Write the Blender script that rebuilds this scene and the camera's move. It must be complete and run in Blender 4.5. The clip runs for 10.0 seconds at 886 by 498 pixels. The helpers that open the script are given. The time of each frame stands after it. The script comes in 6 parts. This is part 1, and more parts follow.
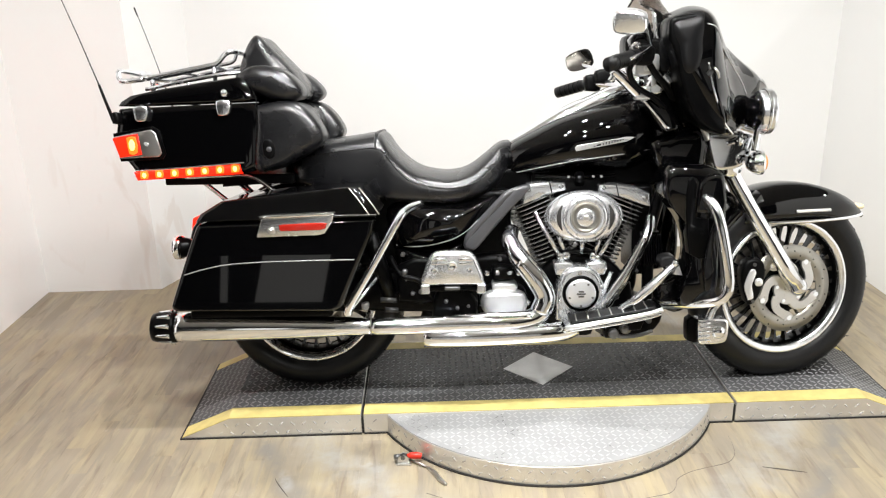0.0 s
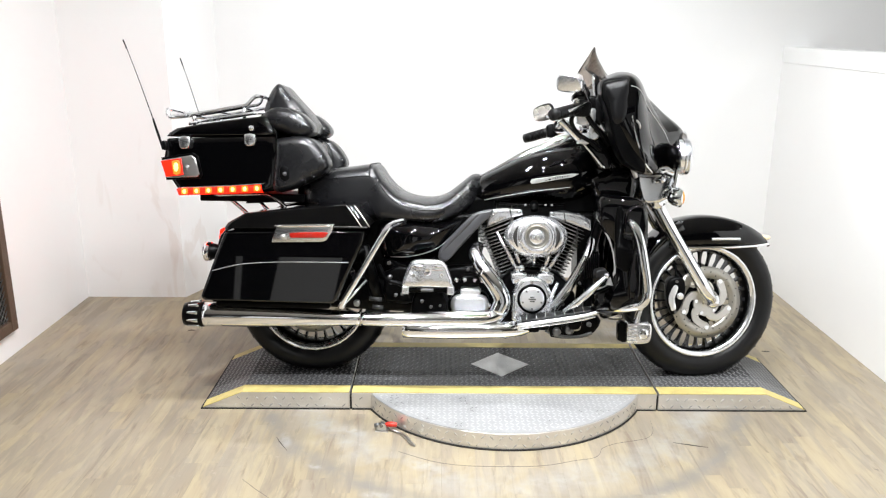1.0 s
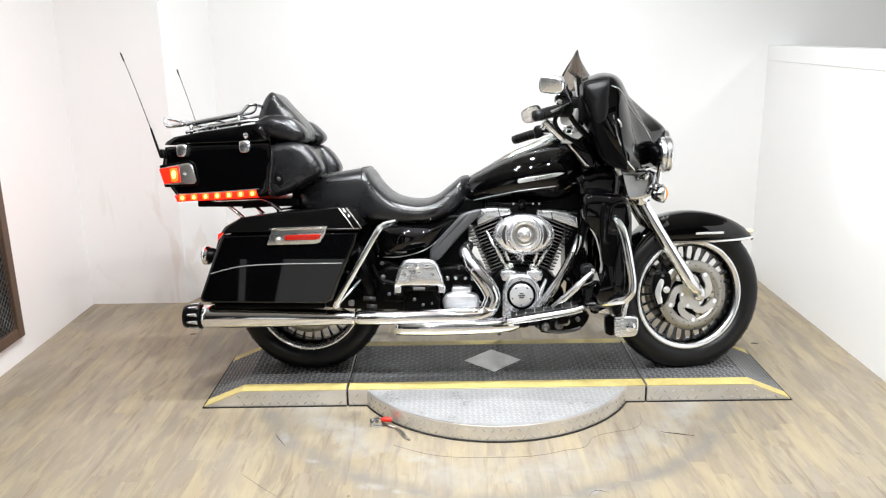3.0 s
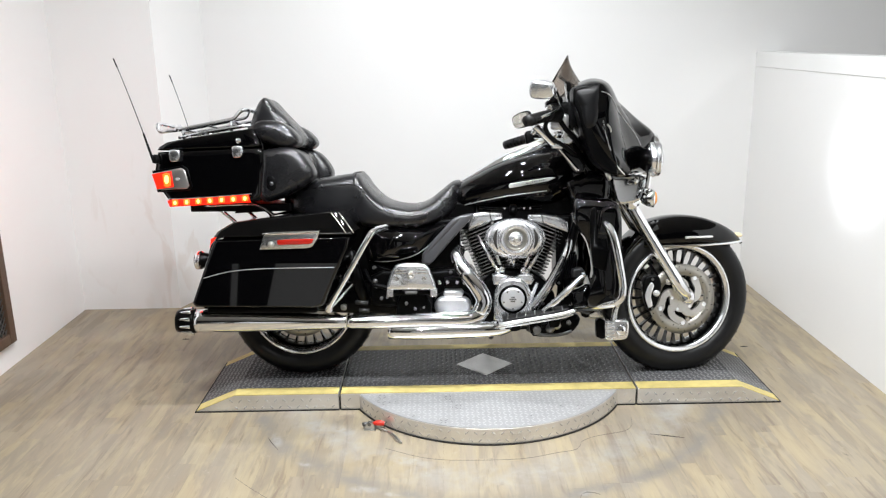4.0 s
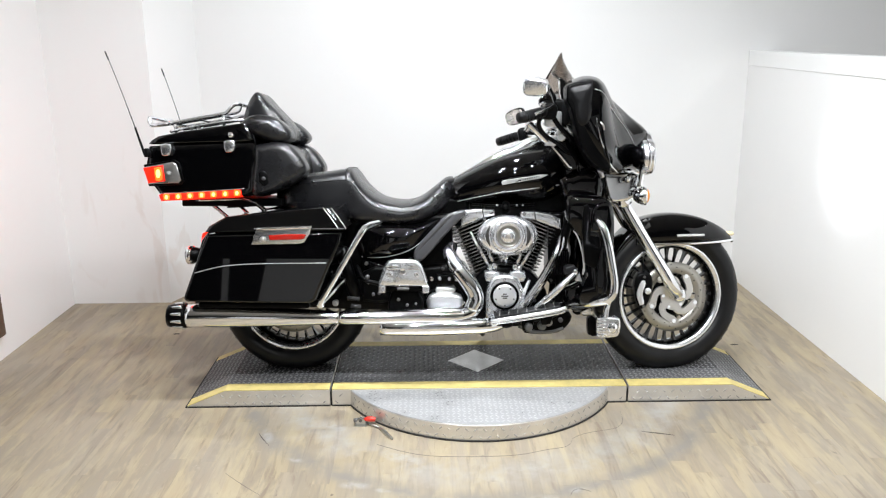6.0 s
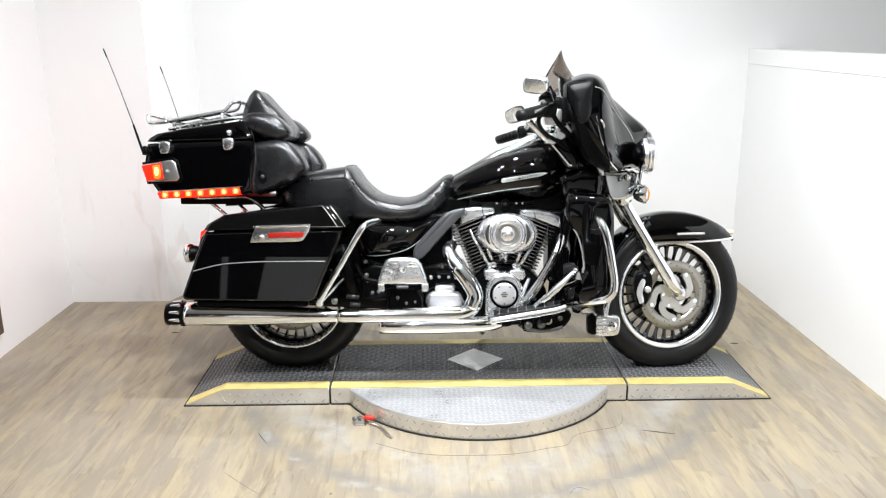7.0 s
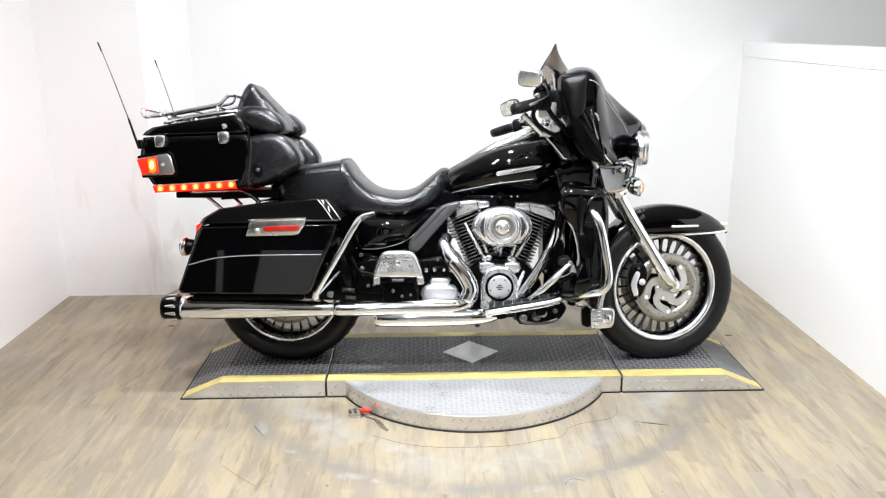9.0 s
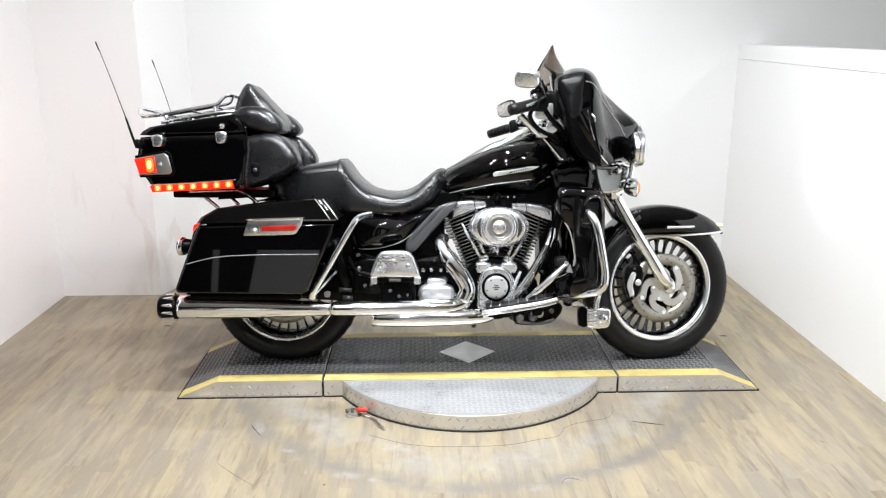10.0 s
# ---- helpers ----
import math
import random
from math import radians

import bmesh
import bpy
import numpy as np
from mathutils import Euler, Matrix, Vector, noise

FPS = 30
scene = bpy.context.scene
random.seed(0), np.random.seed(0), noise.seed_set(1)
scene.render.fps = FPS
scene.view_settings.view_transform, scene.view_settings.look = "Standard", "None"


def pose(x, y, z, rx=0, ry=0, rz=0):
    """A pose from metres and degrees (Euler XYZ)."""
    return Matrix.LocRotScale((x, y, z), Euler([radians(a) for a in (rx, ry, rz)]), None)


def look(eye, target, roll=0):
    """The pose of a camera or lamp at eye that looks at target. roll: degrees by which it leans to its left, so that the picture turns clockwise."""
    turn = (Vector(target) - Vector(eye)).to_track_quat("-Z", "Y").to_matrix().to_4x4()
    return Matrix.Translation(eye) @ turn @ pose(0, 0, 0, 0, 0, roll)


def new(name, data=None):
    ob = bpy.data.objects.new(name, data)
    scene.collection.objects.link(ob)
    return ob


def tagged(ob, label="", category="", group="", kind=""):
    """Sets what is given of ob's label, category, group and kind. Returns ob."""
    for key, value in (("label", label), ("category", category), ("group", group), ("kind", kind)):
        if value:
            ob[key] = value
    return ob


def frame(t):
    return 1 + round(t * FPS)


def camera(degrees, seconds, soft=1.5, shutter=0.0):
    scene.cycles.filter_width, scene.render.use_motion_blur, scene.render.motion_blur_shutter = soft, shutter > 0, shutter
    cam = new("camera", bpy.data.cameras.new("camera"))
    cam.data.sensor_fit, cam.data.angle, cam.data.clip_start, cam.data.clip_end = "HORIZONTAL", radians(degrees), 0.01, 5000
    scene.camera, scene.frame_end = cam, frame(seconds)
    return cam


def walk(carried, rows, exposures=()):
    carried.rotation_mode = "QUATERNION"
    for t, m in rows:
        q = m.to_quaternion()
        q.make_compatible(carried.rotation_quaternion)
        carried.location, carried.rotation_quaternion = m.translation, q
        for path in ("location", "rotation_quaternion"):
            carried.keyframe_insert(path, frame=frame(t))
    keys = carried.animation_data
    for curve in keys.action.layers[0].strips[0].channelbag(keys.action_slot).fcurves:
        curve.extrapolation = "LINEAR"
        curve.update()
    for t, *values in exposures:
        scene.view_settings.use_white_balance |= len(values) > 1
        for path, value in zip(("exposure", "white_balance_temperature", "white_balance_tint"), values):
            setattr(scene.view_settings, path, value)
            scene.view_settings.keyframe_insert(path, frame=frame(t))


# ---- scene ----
# camera: seconds, place, turn, tilt, lean
cam = camera(57.7, 10.0, soft=1.2)
ROWS = [
    (0.0, -0.365, -2.559, 1.425, -1.29, -19.24, 1.31),
    (0.5, -0.351, -2.927, 1.475, -2.88, -15.89, 0.71),
    (1.0, -0.251, -3.175, 1.472, -0.02, -15.64, -0.34),
    (1.5, -0.187, -3.261, 1.477, -0.33, -15.12, 0.50),
    (2.0, -0.188, -3.257, 1.476, -0.14, -15.32, 0.84),
    (2.5, -0.189, -3.260, 1.474, 0.23, -15.38, 0.86),
    (4.0, -0.188, -3.295, 1.470, -0.48, -14.79, 0.90),
    (4.5, -0.188, -3.296, 1.473, -0.76, -15.05, 0.47),
    (5.0, -0.192, -3.295, 1.473, -0.58, -15.01, 0.47),
    (5.5, -0.191, -3.295, 1.473, -0.85, -15.05, 0.42),
    (7.0, -0.193, -3.284, 1.463, -1.02, -15.11, 0.30),
    (7.5, -0.188, -3.285, 1.465, -1.02, -15.46, 0.22),
    (8.0, -0.184, -3.286, 1.467, -1.07, -15.67, 0.30),
    (8.5, -0.187, -3.290, 1.466, -1.23, -15.75, 0.35),
    (9.0, -0.191, -3.294, 1.466, -1.34, -15.61, 0.34),
    (9.5, -0.198, -3.300, 1.463, -1.55, -15.55, 0.16),
    (10.0, -0.199, -3.305, 1.462, -1.65, -15.48, 0.13),
]
walk(cam, [(t, pose(x, y, z, 90 + tilt, lean, turn)) for t, x, y, z, turn, tilt, lean in ROWS],
     [(0.0, -0.06, 6850, 10), (0.5, -0.02, 6650, 10), (1.0, 0.0, 6550, 10), (2.5, 0.0, 6550, 10), (4.0, -0.27, 6500, 10), (5.5, -0.27, 6450, 10), (7.0, 0.0, 6420, 10), (9.0, 0.0, 6420, 10), (10.0, -0.11, 6440, 10)])

from mathutils.bvhtree import BVHTree

# ---- light ----
world = bpy.data.worlds.new("world")
scene.world = world
world.use_nodes = True
world.node_tree.nodes["Background"].inputs[0].default_value = (0.9, 0.95, 1.0, 1)
world.node_tree.nodes["Background"].inputs[1].default_value = 0.02
scene.view_settings.exposure = 0.0
LAMP_W, HEAD_W = 30.5, 33.0


# ---- materials ----
def mat(name, color, rough=0.5, metal=0.0, coat=0.0, vary=0.0, scale=8.0, bump=0.0, bump_scale=60.0, rough_vary=0.0, emit=None, strength=0.0, stretch=(1, 1, 1), spec=0.5):
    """A surface with colour and gloss varied at two scales, and fine relief."""
    m = bpy.data.materials.new(name)
    m.use_nodes = True
    n, l = m.node_tree.nodes, m.node_tree.links
    b = n["Principled BSDF"]
    b.inputs["Base Color"].default_value = (*color, 1)
    b.inputs["Roughness"].default_value = rough
    b.inputs["Metallic"].default_value = metal
    b.inputs["Coat Weight"].default_value = coat
    b.inputs["Specular IOR Level"].default_value = spec
    b.inputs["Coat Roughness"].default_value = 0.03
    if emit:
        b.inputs["Emission Color"].default_value = (*emit, 1)
        b.inputs["Emission Strength"].default_value = strength
    if vary or bump or rough_vary:
        co = n.new("ShaderNodeTexCoord")
        mp = n.new("ShaderNodeMapping")
        mp.inputs["Scale"].default_value = stretch
        l.new(co.outputs["Object"], mp.inputs["Vector"])
        big = n.new("ShaderNodeTexNoise")
        big.inputs["Scale"].default_value = scale
        big.inputs["Detail"].default_value = 6
        l.new(mp.outputs[0], big.inputs["Vector"])
        if vary:
            mix = n.new("ShaderNodeMixRGB")
            mix.inputs[1].default_value = (*[c * (1 - vary) for c in color], 1)
            mix.inputs[2].default_value = (*[min(1, c * (1 + vary)) for c in color], 1)
            l.new(big.outputs["Fac"], mix.inputs[0])
            l.new(mix.outputs[0], b.inputs["Base Color"])
        if rough_vary:
            r = n.new("ShaderNodeMapRange")
            r.inputs["To Min"].default_value = max(0, rough - rough_vary)
            r.inputs["To Max"].default_value = rough + rough_vary
            l.new(big.outputs["Fac"], r.inputs[0])
            l.new(r.outputs[0], b.inputs["Roughness"])
        if bump:
            fine = n.new("ShaderNodeTexNoise")
            fine.inputs["Scale"].default_value = bump_scale
            fine.inputs["Detail"].default_value = 4
            l.new(mp.outputs[0], fine.inputs["Vector"])
            bp = n.new("ShaderNodeBump")
            bp.inputs["Strength"].default_value = bump
            bp.inputs["Distance"].default_value = 0.002
            l.new(fine.outputs["Fac"], bp.inputs["Height"])
            l.new(bp.outputs[0], b.inputs["Normal"])
    return m


PAINT = mat("gloss_black_paint", (0.001, 0.001, 0.0012), 0.022, rough_vary=0.006, scale=30, spec=0.46)
CHROME = mat("chrome", (0.88, 0.90, 0.93), 0.085, 1.0, rough_vary=0.05, scale=25)
BRUSHED = mat("brushed_steel", (0.62, 0.61, 0.59), 0.30, 1.0, vary=0.12, scale=20, rough_vary=0.08, bump=0.1, bump_scale=300)
ALLOY = mat("cast_alloy", (0.62, 0.61, 0.6), 0.25, 1.0, vary=0.08, scale=20, bump=0.15, bump_scale=200)
VINYL = mat("black_vinyl", (0.0055, 0.0055, 0.0065), 0.275, vary=0.35, scale=9, bump=0.16, bump_scale=320, rough_vary=0.12, spec=0.74)
RUBBER = mat("tyre_rubber", (0.006, 0.006, 0.0064), 0.38, spec=0.26, vary=0.25, scale=14, bump=0.3, bump_scale=160, rough_vary=0.1)
PLASTIC = mat("matt_black_plastic", (0.002, 0.002, 0.0022), 0.36, spec=0.12, vary=0.2, scale=14, bump=0.2, bump_scale=260)
GREY_PLASTIC = mat("dark_grey_plastic", (0.055, 0.055, 0.060), 0.34, spec=0.75, vary=0.1, scale=14, bump=0.15, bump_scale=260)
ENGINE_BLACK = mat("engine_black", (0.001, 0.001, 0.0011), 0.28, spec=0.09, vary=0.25, scale=24, bump=0.3, bump_scale=200)
SILVER_LINE = mat("silver_pinstripe", (0.5, 0.5, 0.5), 0.35, 0.5)
RED_LENS = mat("red_lens", (0.36, 0.014, 0.008), 0.15, coat=0.6, vary=0.15, scale=60)
RED_LIT = mat("lit_red_lens", (0.4, 0.01, 0.005), 0.25, emit=(1.0, 0.016, 0.003), strength=1.7)
RED_BRIGHT = mat("bright_lit_red_lens", (0.4, 0.01, 0.005), 0.25, emit=(1.0, 0.05, 0.02), strength=17.0)
POLISHED = mat("polished_alloy", (0.89, 0.905, 0.935), 0.25, 1.0, rough_vary=0.08, scale=30, bump=0.05, bump_scale=180)
SATIN = mat("satin_chrome_cover", (0.90, 0.91, 0.93), 0.30, 0.78, vary=0.04, scale=30, rough_vary=0.05, bump=0.015, bump_scale=150)
CAST_CHROME = mat("chromed_casting", (0.88, 0.895, 0.92), 0.17, 0.9, vary=0.10, scale=26, rough_vary=0.10, bump=0.5, bump_scale=38)
AIR_CHROME = mat("polished_cover_chrome", (0.89, 0.90, 0.925), 0.22, 0.86, vary=0.06, scale=22, rough_vary=0.08, bump=0.22, bump_scale=20)
DISC_STEEL = mat("warm_brake_steel", (0.34, 0.325, 0.29), 0.36, 0.8, vary=0.12, scale=18, rough_vary=0.06, bump=0.08, bump_scale=300)
SPOKE_METAL = mat("dark_polished_spoke", (0.05, 0.05, 0.052), 0.14, 0.9, vary=0.1, scale=30)
DRUM = mat("satin_black_moulding", (0.003, 0.003, 0.0034), 0.34, spec=0.30, vary=0.2, scale=14, bump=0.15, bump_scale=260)
LED_CELL = mat("lit_orange_cell", (0.5, 0.05, 0.01), 0.25, emit=(1.0, 0.085, 0.008), strength=3.6)
LED = mat("lit_led", (0.9, 0.2, 0.05), 0.2, emit=(1.0, 0.36, 0.09), strength=6.0)
AMBER = mat("amber_lens", (0.75, 0.28, 0.03), 0.12, coat=1.0, vary=0.1, scale=60)
CREAM = mat("cream_lens", (0.8, 0.68, 0.42), 0.2, coat=1.0, vary=0.1, scale=60)
HEADLIGHT = mat("lit_headlamp_glass", (0.9, 0.92, 0.95), 0.1, emit=(0.92, 0.96, 1.0), strength=6.0)
BADGE = mat("silver_badge", (0.85, 0.85, 0.84), 0.22, 0.6, vary=0.06, scale=40)
BADGE_MARK = mat("badge_lettering", (0.35, 0.35, 0.36), 0.35, 0.4)
# tan tint puts the floor's reflection into the glass colour
MIRROR = mat("mirror_glass", (0.9, 0.83, 0.75), 0.01, 1.0)
WIRE = mat("steel_wire", (0.05, 0.05, 0.05), 0.4, 0.6)
WHITE_TRIM = mat("white_trim_paint", (0.8, 0.8, 0.79), 0.4, vary=0.04, scale=4, bump=0.1, bump_scale=80)
DARK_WOOD = mat("dark_stained_wood", (0.09, 0.055, 0.035), 0.5, vary=0.35, scale=9, bump=0.3, bump_scale=60, stretch=(6, 6, 1))
DARK_METAL = mat("dark_mesh_metal", (0.10, 0.095, 0.09), 0.5, 0.6, vary=0.2, scale=12)
# near-black so that the unseen hall floor reflects dark
HALL_FLOOR = mat("unlit_hall_floor", (0.03, 0.03, 0.031), 0.9, vary=0.2, scale=6, bump=0.3, bump_scale=200)
DARK_BACK = mat("dark_backing", (0.02, 0.018, 0.016), 0.8, vary=0.2, scale=8)
JOINT = mat("brown_floor_joint", (0.13, 0.10, 0.075), 0.8, vary=0.3, scale=8)
YELLOW = mat("yellow_edge_paint", (0.61, 0.50, 0.185), 0.55, vary=0.30, scale=26, bump=0.4, bump_scale=150, rough_vary=0.1)
RED_GRIP = mat("red_vinyl_grip", (0.65, 0.03, 0.015), 0.35, vary=0.12, scale=40)
DARK_STEEL = mat("dark_steel", (0.16, 0.16, 0.16), 0.4, 0.8, vary=0.2, scale=30)
CEILING_PAINT = mat("ceiling_paint", (0.62, 0.62, 0.62), 0.8, vary=0.06, scale=3, bump=0.1, bump_scale=40)
# for the unseen reflector behind the camera
PALE_PANEL = mat("pale_reflector_paint", (0.72, 0.72, 0.71), 0.6, vary=0.05, scale=3, bump=0.1, bump_scale=40)
# glow of the unseen panels that the saddlebags mirror
GLOW_PANEL = mat("glowing_reflection_panel", (0.7, 0.7, 0.7), 0.5, emit=(0.98, 0.98, 0.96), strength=0.55)
# near-black colour in place of the hall's lack of light
HALL_DARK = mat("unlit_hall_wall", (0.028, 0.028, 0.028), 0.7, vary=0.15, scale=2, bump=0.1, bump_scale=40)
LAMP_GLASS = mat("lit_lamp_glass", (0.9, 0.9, 0.9), 0.3, emit=(1.0, 0.96, 0.9), strength=30.0)


def glass(name, color, rough=0.02):
    m = bpy.data.materials.new(name)
    m.use_nodes = True
    b = m.node_tree.nodes["Principled BSDF"]
    b.inputs["Base Color"].default_value = (*color, 1)
    b.inputs["Transmission Weight"].default_value = 1.0
    b.inputs["Roughness"].default_value = rough
    b.inputs["IOR"].default_value = 1.2
    return m


SMOKED = glass("smoked_screen", (0.36, 0.31, 0.27), 0.22)
CLEAR = glass("clear_lens", (0.95, 0.95, 0.95), 0.05)


def wall_paint():
    """Off-white paint with roller texture, broad soiling and faint brown water marks."""
    m = mat("off_white_wall_paint", (0.80, 0.795, 0.785), 0.42, vary=0.03, scale=1.3, bump=0.12, bump_scale=90)
    n, l = m.node_tree.nodes, m.node_tree.links
    b = n["Principled BSDF"]
    base = b.inputs["Base Color"].links[0].from_socket
    geo = n.new("ShaderNodeNewGeometry")
    mp = n.new("ShaderNodeMapping")
    mp.inputs["Scale"].default_value = (3.2, 3.2, 1.1)
    l.new(geo.outputs["Position"], mp.inputs["Vector"])
    wave = n.new("ShaderNodeTexNoise")
    wave.inputs["Scale"].default_value = 1.6
    wave.inputs["Detail"].default_value = 3
    wave.inputs["Distortion"].default_value = 1.5
    l.new(mp.outputs[0], wave.inputs["Vector"])
    ramp = n.new("ShaderNodeValToRGB")
    ramp.color_ramp.elements[0].position, ramp.color_ramp.elements[1].position = 0.60, 0.66
    l.new(wave.outputs["Fac"], ramp.inputs[0])
    # the water marks are near the corner of the bay
    near = n.new("ShaderNodeVectorMath")
    near.operation = "DISTANCE"
    near.inputs[1].default_value = (-1.75, 1.05, 0.35)
    l.new(geo.outputs["Position"], near.inputs[0])
    fall = n.new("ShaderNodeMapRange")
    fall.inputs["From Min"].default_value, fall.inputs["From Max"].default_value = 0.15, 0.6
    fall.inputs["To Min"].default_value, fall.inputs["To Max"].default_value = 0.20, 0.0
    l.new(near.outputs["Value"], fall.inputs[0])
    fac = n.new("ShaderNodeMath")
    fac.operation = "MULTIPLY"
    l.new(ramp.outputs[0], fac.inputs[0])
    l.new(fall.outputs[0], fac.inputs[1])
    mix = n.new("ShaderNodeMixRGB")
    mix.inputs[2].default_value = (0.50, 0.36, 0.26, 1)
    l.new(fac.outputs[0], mix.inputs[0])
    l.new(base, mix.inputs[1])
    l.new(mix.outputs[0], b.inputs["Base Color"])
    return m


def plank_vinyl():
    """Oak-look vinyl strips: each its own tone, long tapering streaks, knots, dust round the turntable."""
    m = bpy.data.materials.new("oak_look_plank")
    m.use_nodes = True
    n, l = m.node_tree.nodes, m.node_tree.links
    b = n["Principled BSDF"]
    info = n.new("ShaderNodeObjectInfo")
    geo = n.new("ShaderNodeNewGeometry")

    def math_node(op, a, c=None, clamp=False):
        x = n.new("ShaderNodeMath")
        x.operation = op
        x.use_clamp = clamp
        for i, v in enumerate((a, c)):
            if v is None:
                continue
            if isinstance(v, (int, float)):
                x.inputs[i].default_value = v
            else:
                l.new(v, x.inputs[i])
        return x.outputs[0]

    which = math_node("FRACT", math_node("ADD", info.outputs["Random"], geo.outputs["Random Per Island"]))
    shift = n.new("ShaderNodeVectorMath")
    shift.operation = "MULTIPLY_ADD"
    l.new(which, shift.inputs[0])
    shift.inputs[1].default_value = (37.0, 53.0, 0.0)
    l.new(geo.outputs["Position"], shift.inputs[2])

    def noise(vector, scale, detail, lo, hi, rough=0.55, distort=0.0, seed=0.0):
        mm = n.new("ShaderNodeMapping")
        mm.inputs["Scale"].default_value = scale
        mm.inputs["Location"].default_value = (seed, seed * 0.7, 0)
        l.new(vector, mm.inputs["Vector"])
        nz = n.new("ShaderNodeTexNoise")
        nz.inputs["Scale"].default_value = 1.0
        nz.inputs["Detail"].default_value = detail
        nz.inputs["Roughness"].default_value = rough
        nz.inputs["Distortion"].default_value = distort
        l.new(mm.outputs[0], nz.inputs["Vector"])
        mr = n.new("ShaderNodeMapRange")
        mr.inputs["From Min"].default_value, mr.inputs["From Max"].default_value = lo, hi
        l.new(nz.outputs["Fac"], mr.inputs[0])
        return mr.outputs[0]

    def blend(fac, amount, color, base):
        x = n.new("ShaderNodeMixRGB")
        x.inputs[2].default_value = (*color, 1)
        l.new(math_node("MULTIPLY", fac, amount), x.inputs[0])
        l.new(base, x.inputs[1])
        return x.outputs[0]

    tone = n.new("ShaderNodeValToRGB")
    tone.color_ramp.interpolation = "CONSTANT"
    e = tone.color_ramp.elements
    e[0].position, e[0].color = 0.0, (0.338, 0.277, 0.182, 1)
    e[1].position, e[1].color = 0.86, (0.264, 0.217, 0.156, 1)
    for at, c in ((0.14, (0.304, 0.253, 0.185)), (0.28, (0.350, 0.290, 0.194)), (0.42, (0.287, 0.238, 0.176)), (0.56, (0.328, 0.267, 0.177)), (0.71, (0.309, 0.261, 0.194))):
        e.new(at).color = (*c, 1)
    l.new(which, tone.inputs[0])
    own, place = shift.outputs[0], geo.outputs["Position"]
    out = tone.outputs[0]
    # tapering streaks in the print: some follow the strip, some run on over its neighbours
    out = blend(noise(own, (17, 2.6, 1), 4, 0.50, 0.60, 0.55, 0.9), 0.50, (0.385, 0.317, 0.198), out)
    out = blend(noise(own, (15, 2.4, 1), 4, 0.52, 0.62, 0.55, 0.9, 9.0), 0.60, (0.209, 0.174, 0.134), out)
    out = blend(noise(place, (13, 2.6, 1), 5, 0.49, 0.58, 0.58, 0.9, 4.0), 0.55, (0.248, 0.211, 0.165), out)
    out = blend(noise(place, (12, 2.4, 1), 5, 0.52, 0.60, 0.58, 0.9, 17.0), 0.50, (0.387, 0.321, 0.209), out)
    out = blend(noise(place, (3.0, 1.6, 1), 4, 0.48, 0.66, 0.55, 0.4, 37.0), 0.35, (0.281, 0.251, 0.209), out)
    # dark grain, cracks and knots
    out = blend(noise(own, (24, 2.6, 1), 5, 0.565, 0.68, 0.60, 0.9, 2.0), 0.50, (0.138, 0.097, 0.068), out)
    out = blend(noise(own, (130, 5.0, 1), 4, 0.50, 0.74, 0.6, 0.2, 6.0), 0.18, (0.165, 0.130, 0.090), out)
    out = blend(noise(place, (24, 15, 1), 2, 0.755, 0.80, 0.5, 0.6, 29.0), 0.70, (0.066, 0.046, 0.033), out)
    # soiling and dust
    out = blend(noise(place, (1.3, 1.3, 1), 9, 0.48, 0.72, 0.68, 0.0, 13.0), 0.36, (0.204, 0.171, 0.130), out)
    dist = n.new("ShaderNodeVectorMath")
    dist.operation = "LENGTH"
    warp = n.new("ShaderNodeTexNoise")
    warp.inputs["Scale"].default_value = 3.2
    warp.inputs["Detail"].default_value = 6
    l.new(place, warp.inputs["Vector"])
    off = n.new("ShaderNodeVectorMath")
    off.operation = "MULTIPLY_ADD"
    l.new(warp.outputs["Color"], off.inputs[0])
    off.inputs[1].default_value = (0.077, 0.077, 0.000)
    l.new(place, off.inputs[2])
    move = n.new("ShaderNodeVectorMath")
    move.operation = "SUBTRACT"
    move.inputs[1].default_value = (0.039, 0.039, 0.000)
    l.new(off.outputs[0], move.inputs[0])
    l.new(move.outputs[0], dist.inputs[0])

    def ring(radius, width):
        d = n.new("ShaderNodeMapRange")
        d.interpolation_type = "SMOOTHSTEP"
        d.inputs["From Min"].default_value, d.inputs["From Max"].default_value = 0, width
        d.inputs["To Min"].default_value, d.inputs["To Max"].default_value = 1, 0
        l.new(math_node("ABSOLUTE", math_node("SUBTRACT", dist.outputs["Value"], radius)), d.inputs[0])
        return d.outputs[0]

    dusty = noise(place, (6.0, 6.0, 1), 8, 0.40, 0.66, 0.65, 0.0, 47.0)
    out = blend(math_node("MULTIPLY", ring(0.81, 0.15), dusty), 0.80, (0.358, 0.347, 0.325), out)
    out = blend(math_node("MULTIPLY", ring(0.97, 0.065), noise(place, (9, 9, 1), 6, 0.30, 0.58, 0.6, 0.0, 61.0)), 0.95, (0.204, 0.187, 0.165), out)
    # pale scraped spots on the dark ring, each a soft oval
    for sx, sy, half, turn in ((-0.687, -0.714, 0.035, -25), (-0.455, -0.889, 0.055, -12), (-0.362, -0.924, 0.030, -8), (0.295, -0.940, 0.045, 6), (0.160, -0.979, 0.055, 0), (-0.815, -0.520, 0.060, -68), (-0.57, -0.47, 0.07, -42), (-0.30, -0.71, 0.09, -22)):
        mm = n.new("ShaderNodeMapping")
        mm.vector_type = "TEXTURE"
        mm.inputs["Location"].default_value = (sx, sy, 0)
        mm.inputs["Rotation"].default_value = (0, 0, radians(turn))
        mm.inputs["Scale"].default_value = (half, half * 0.42, 1)
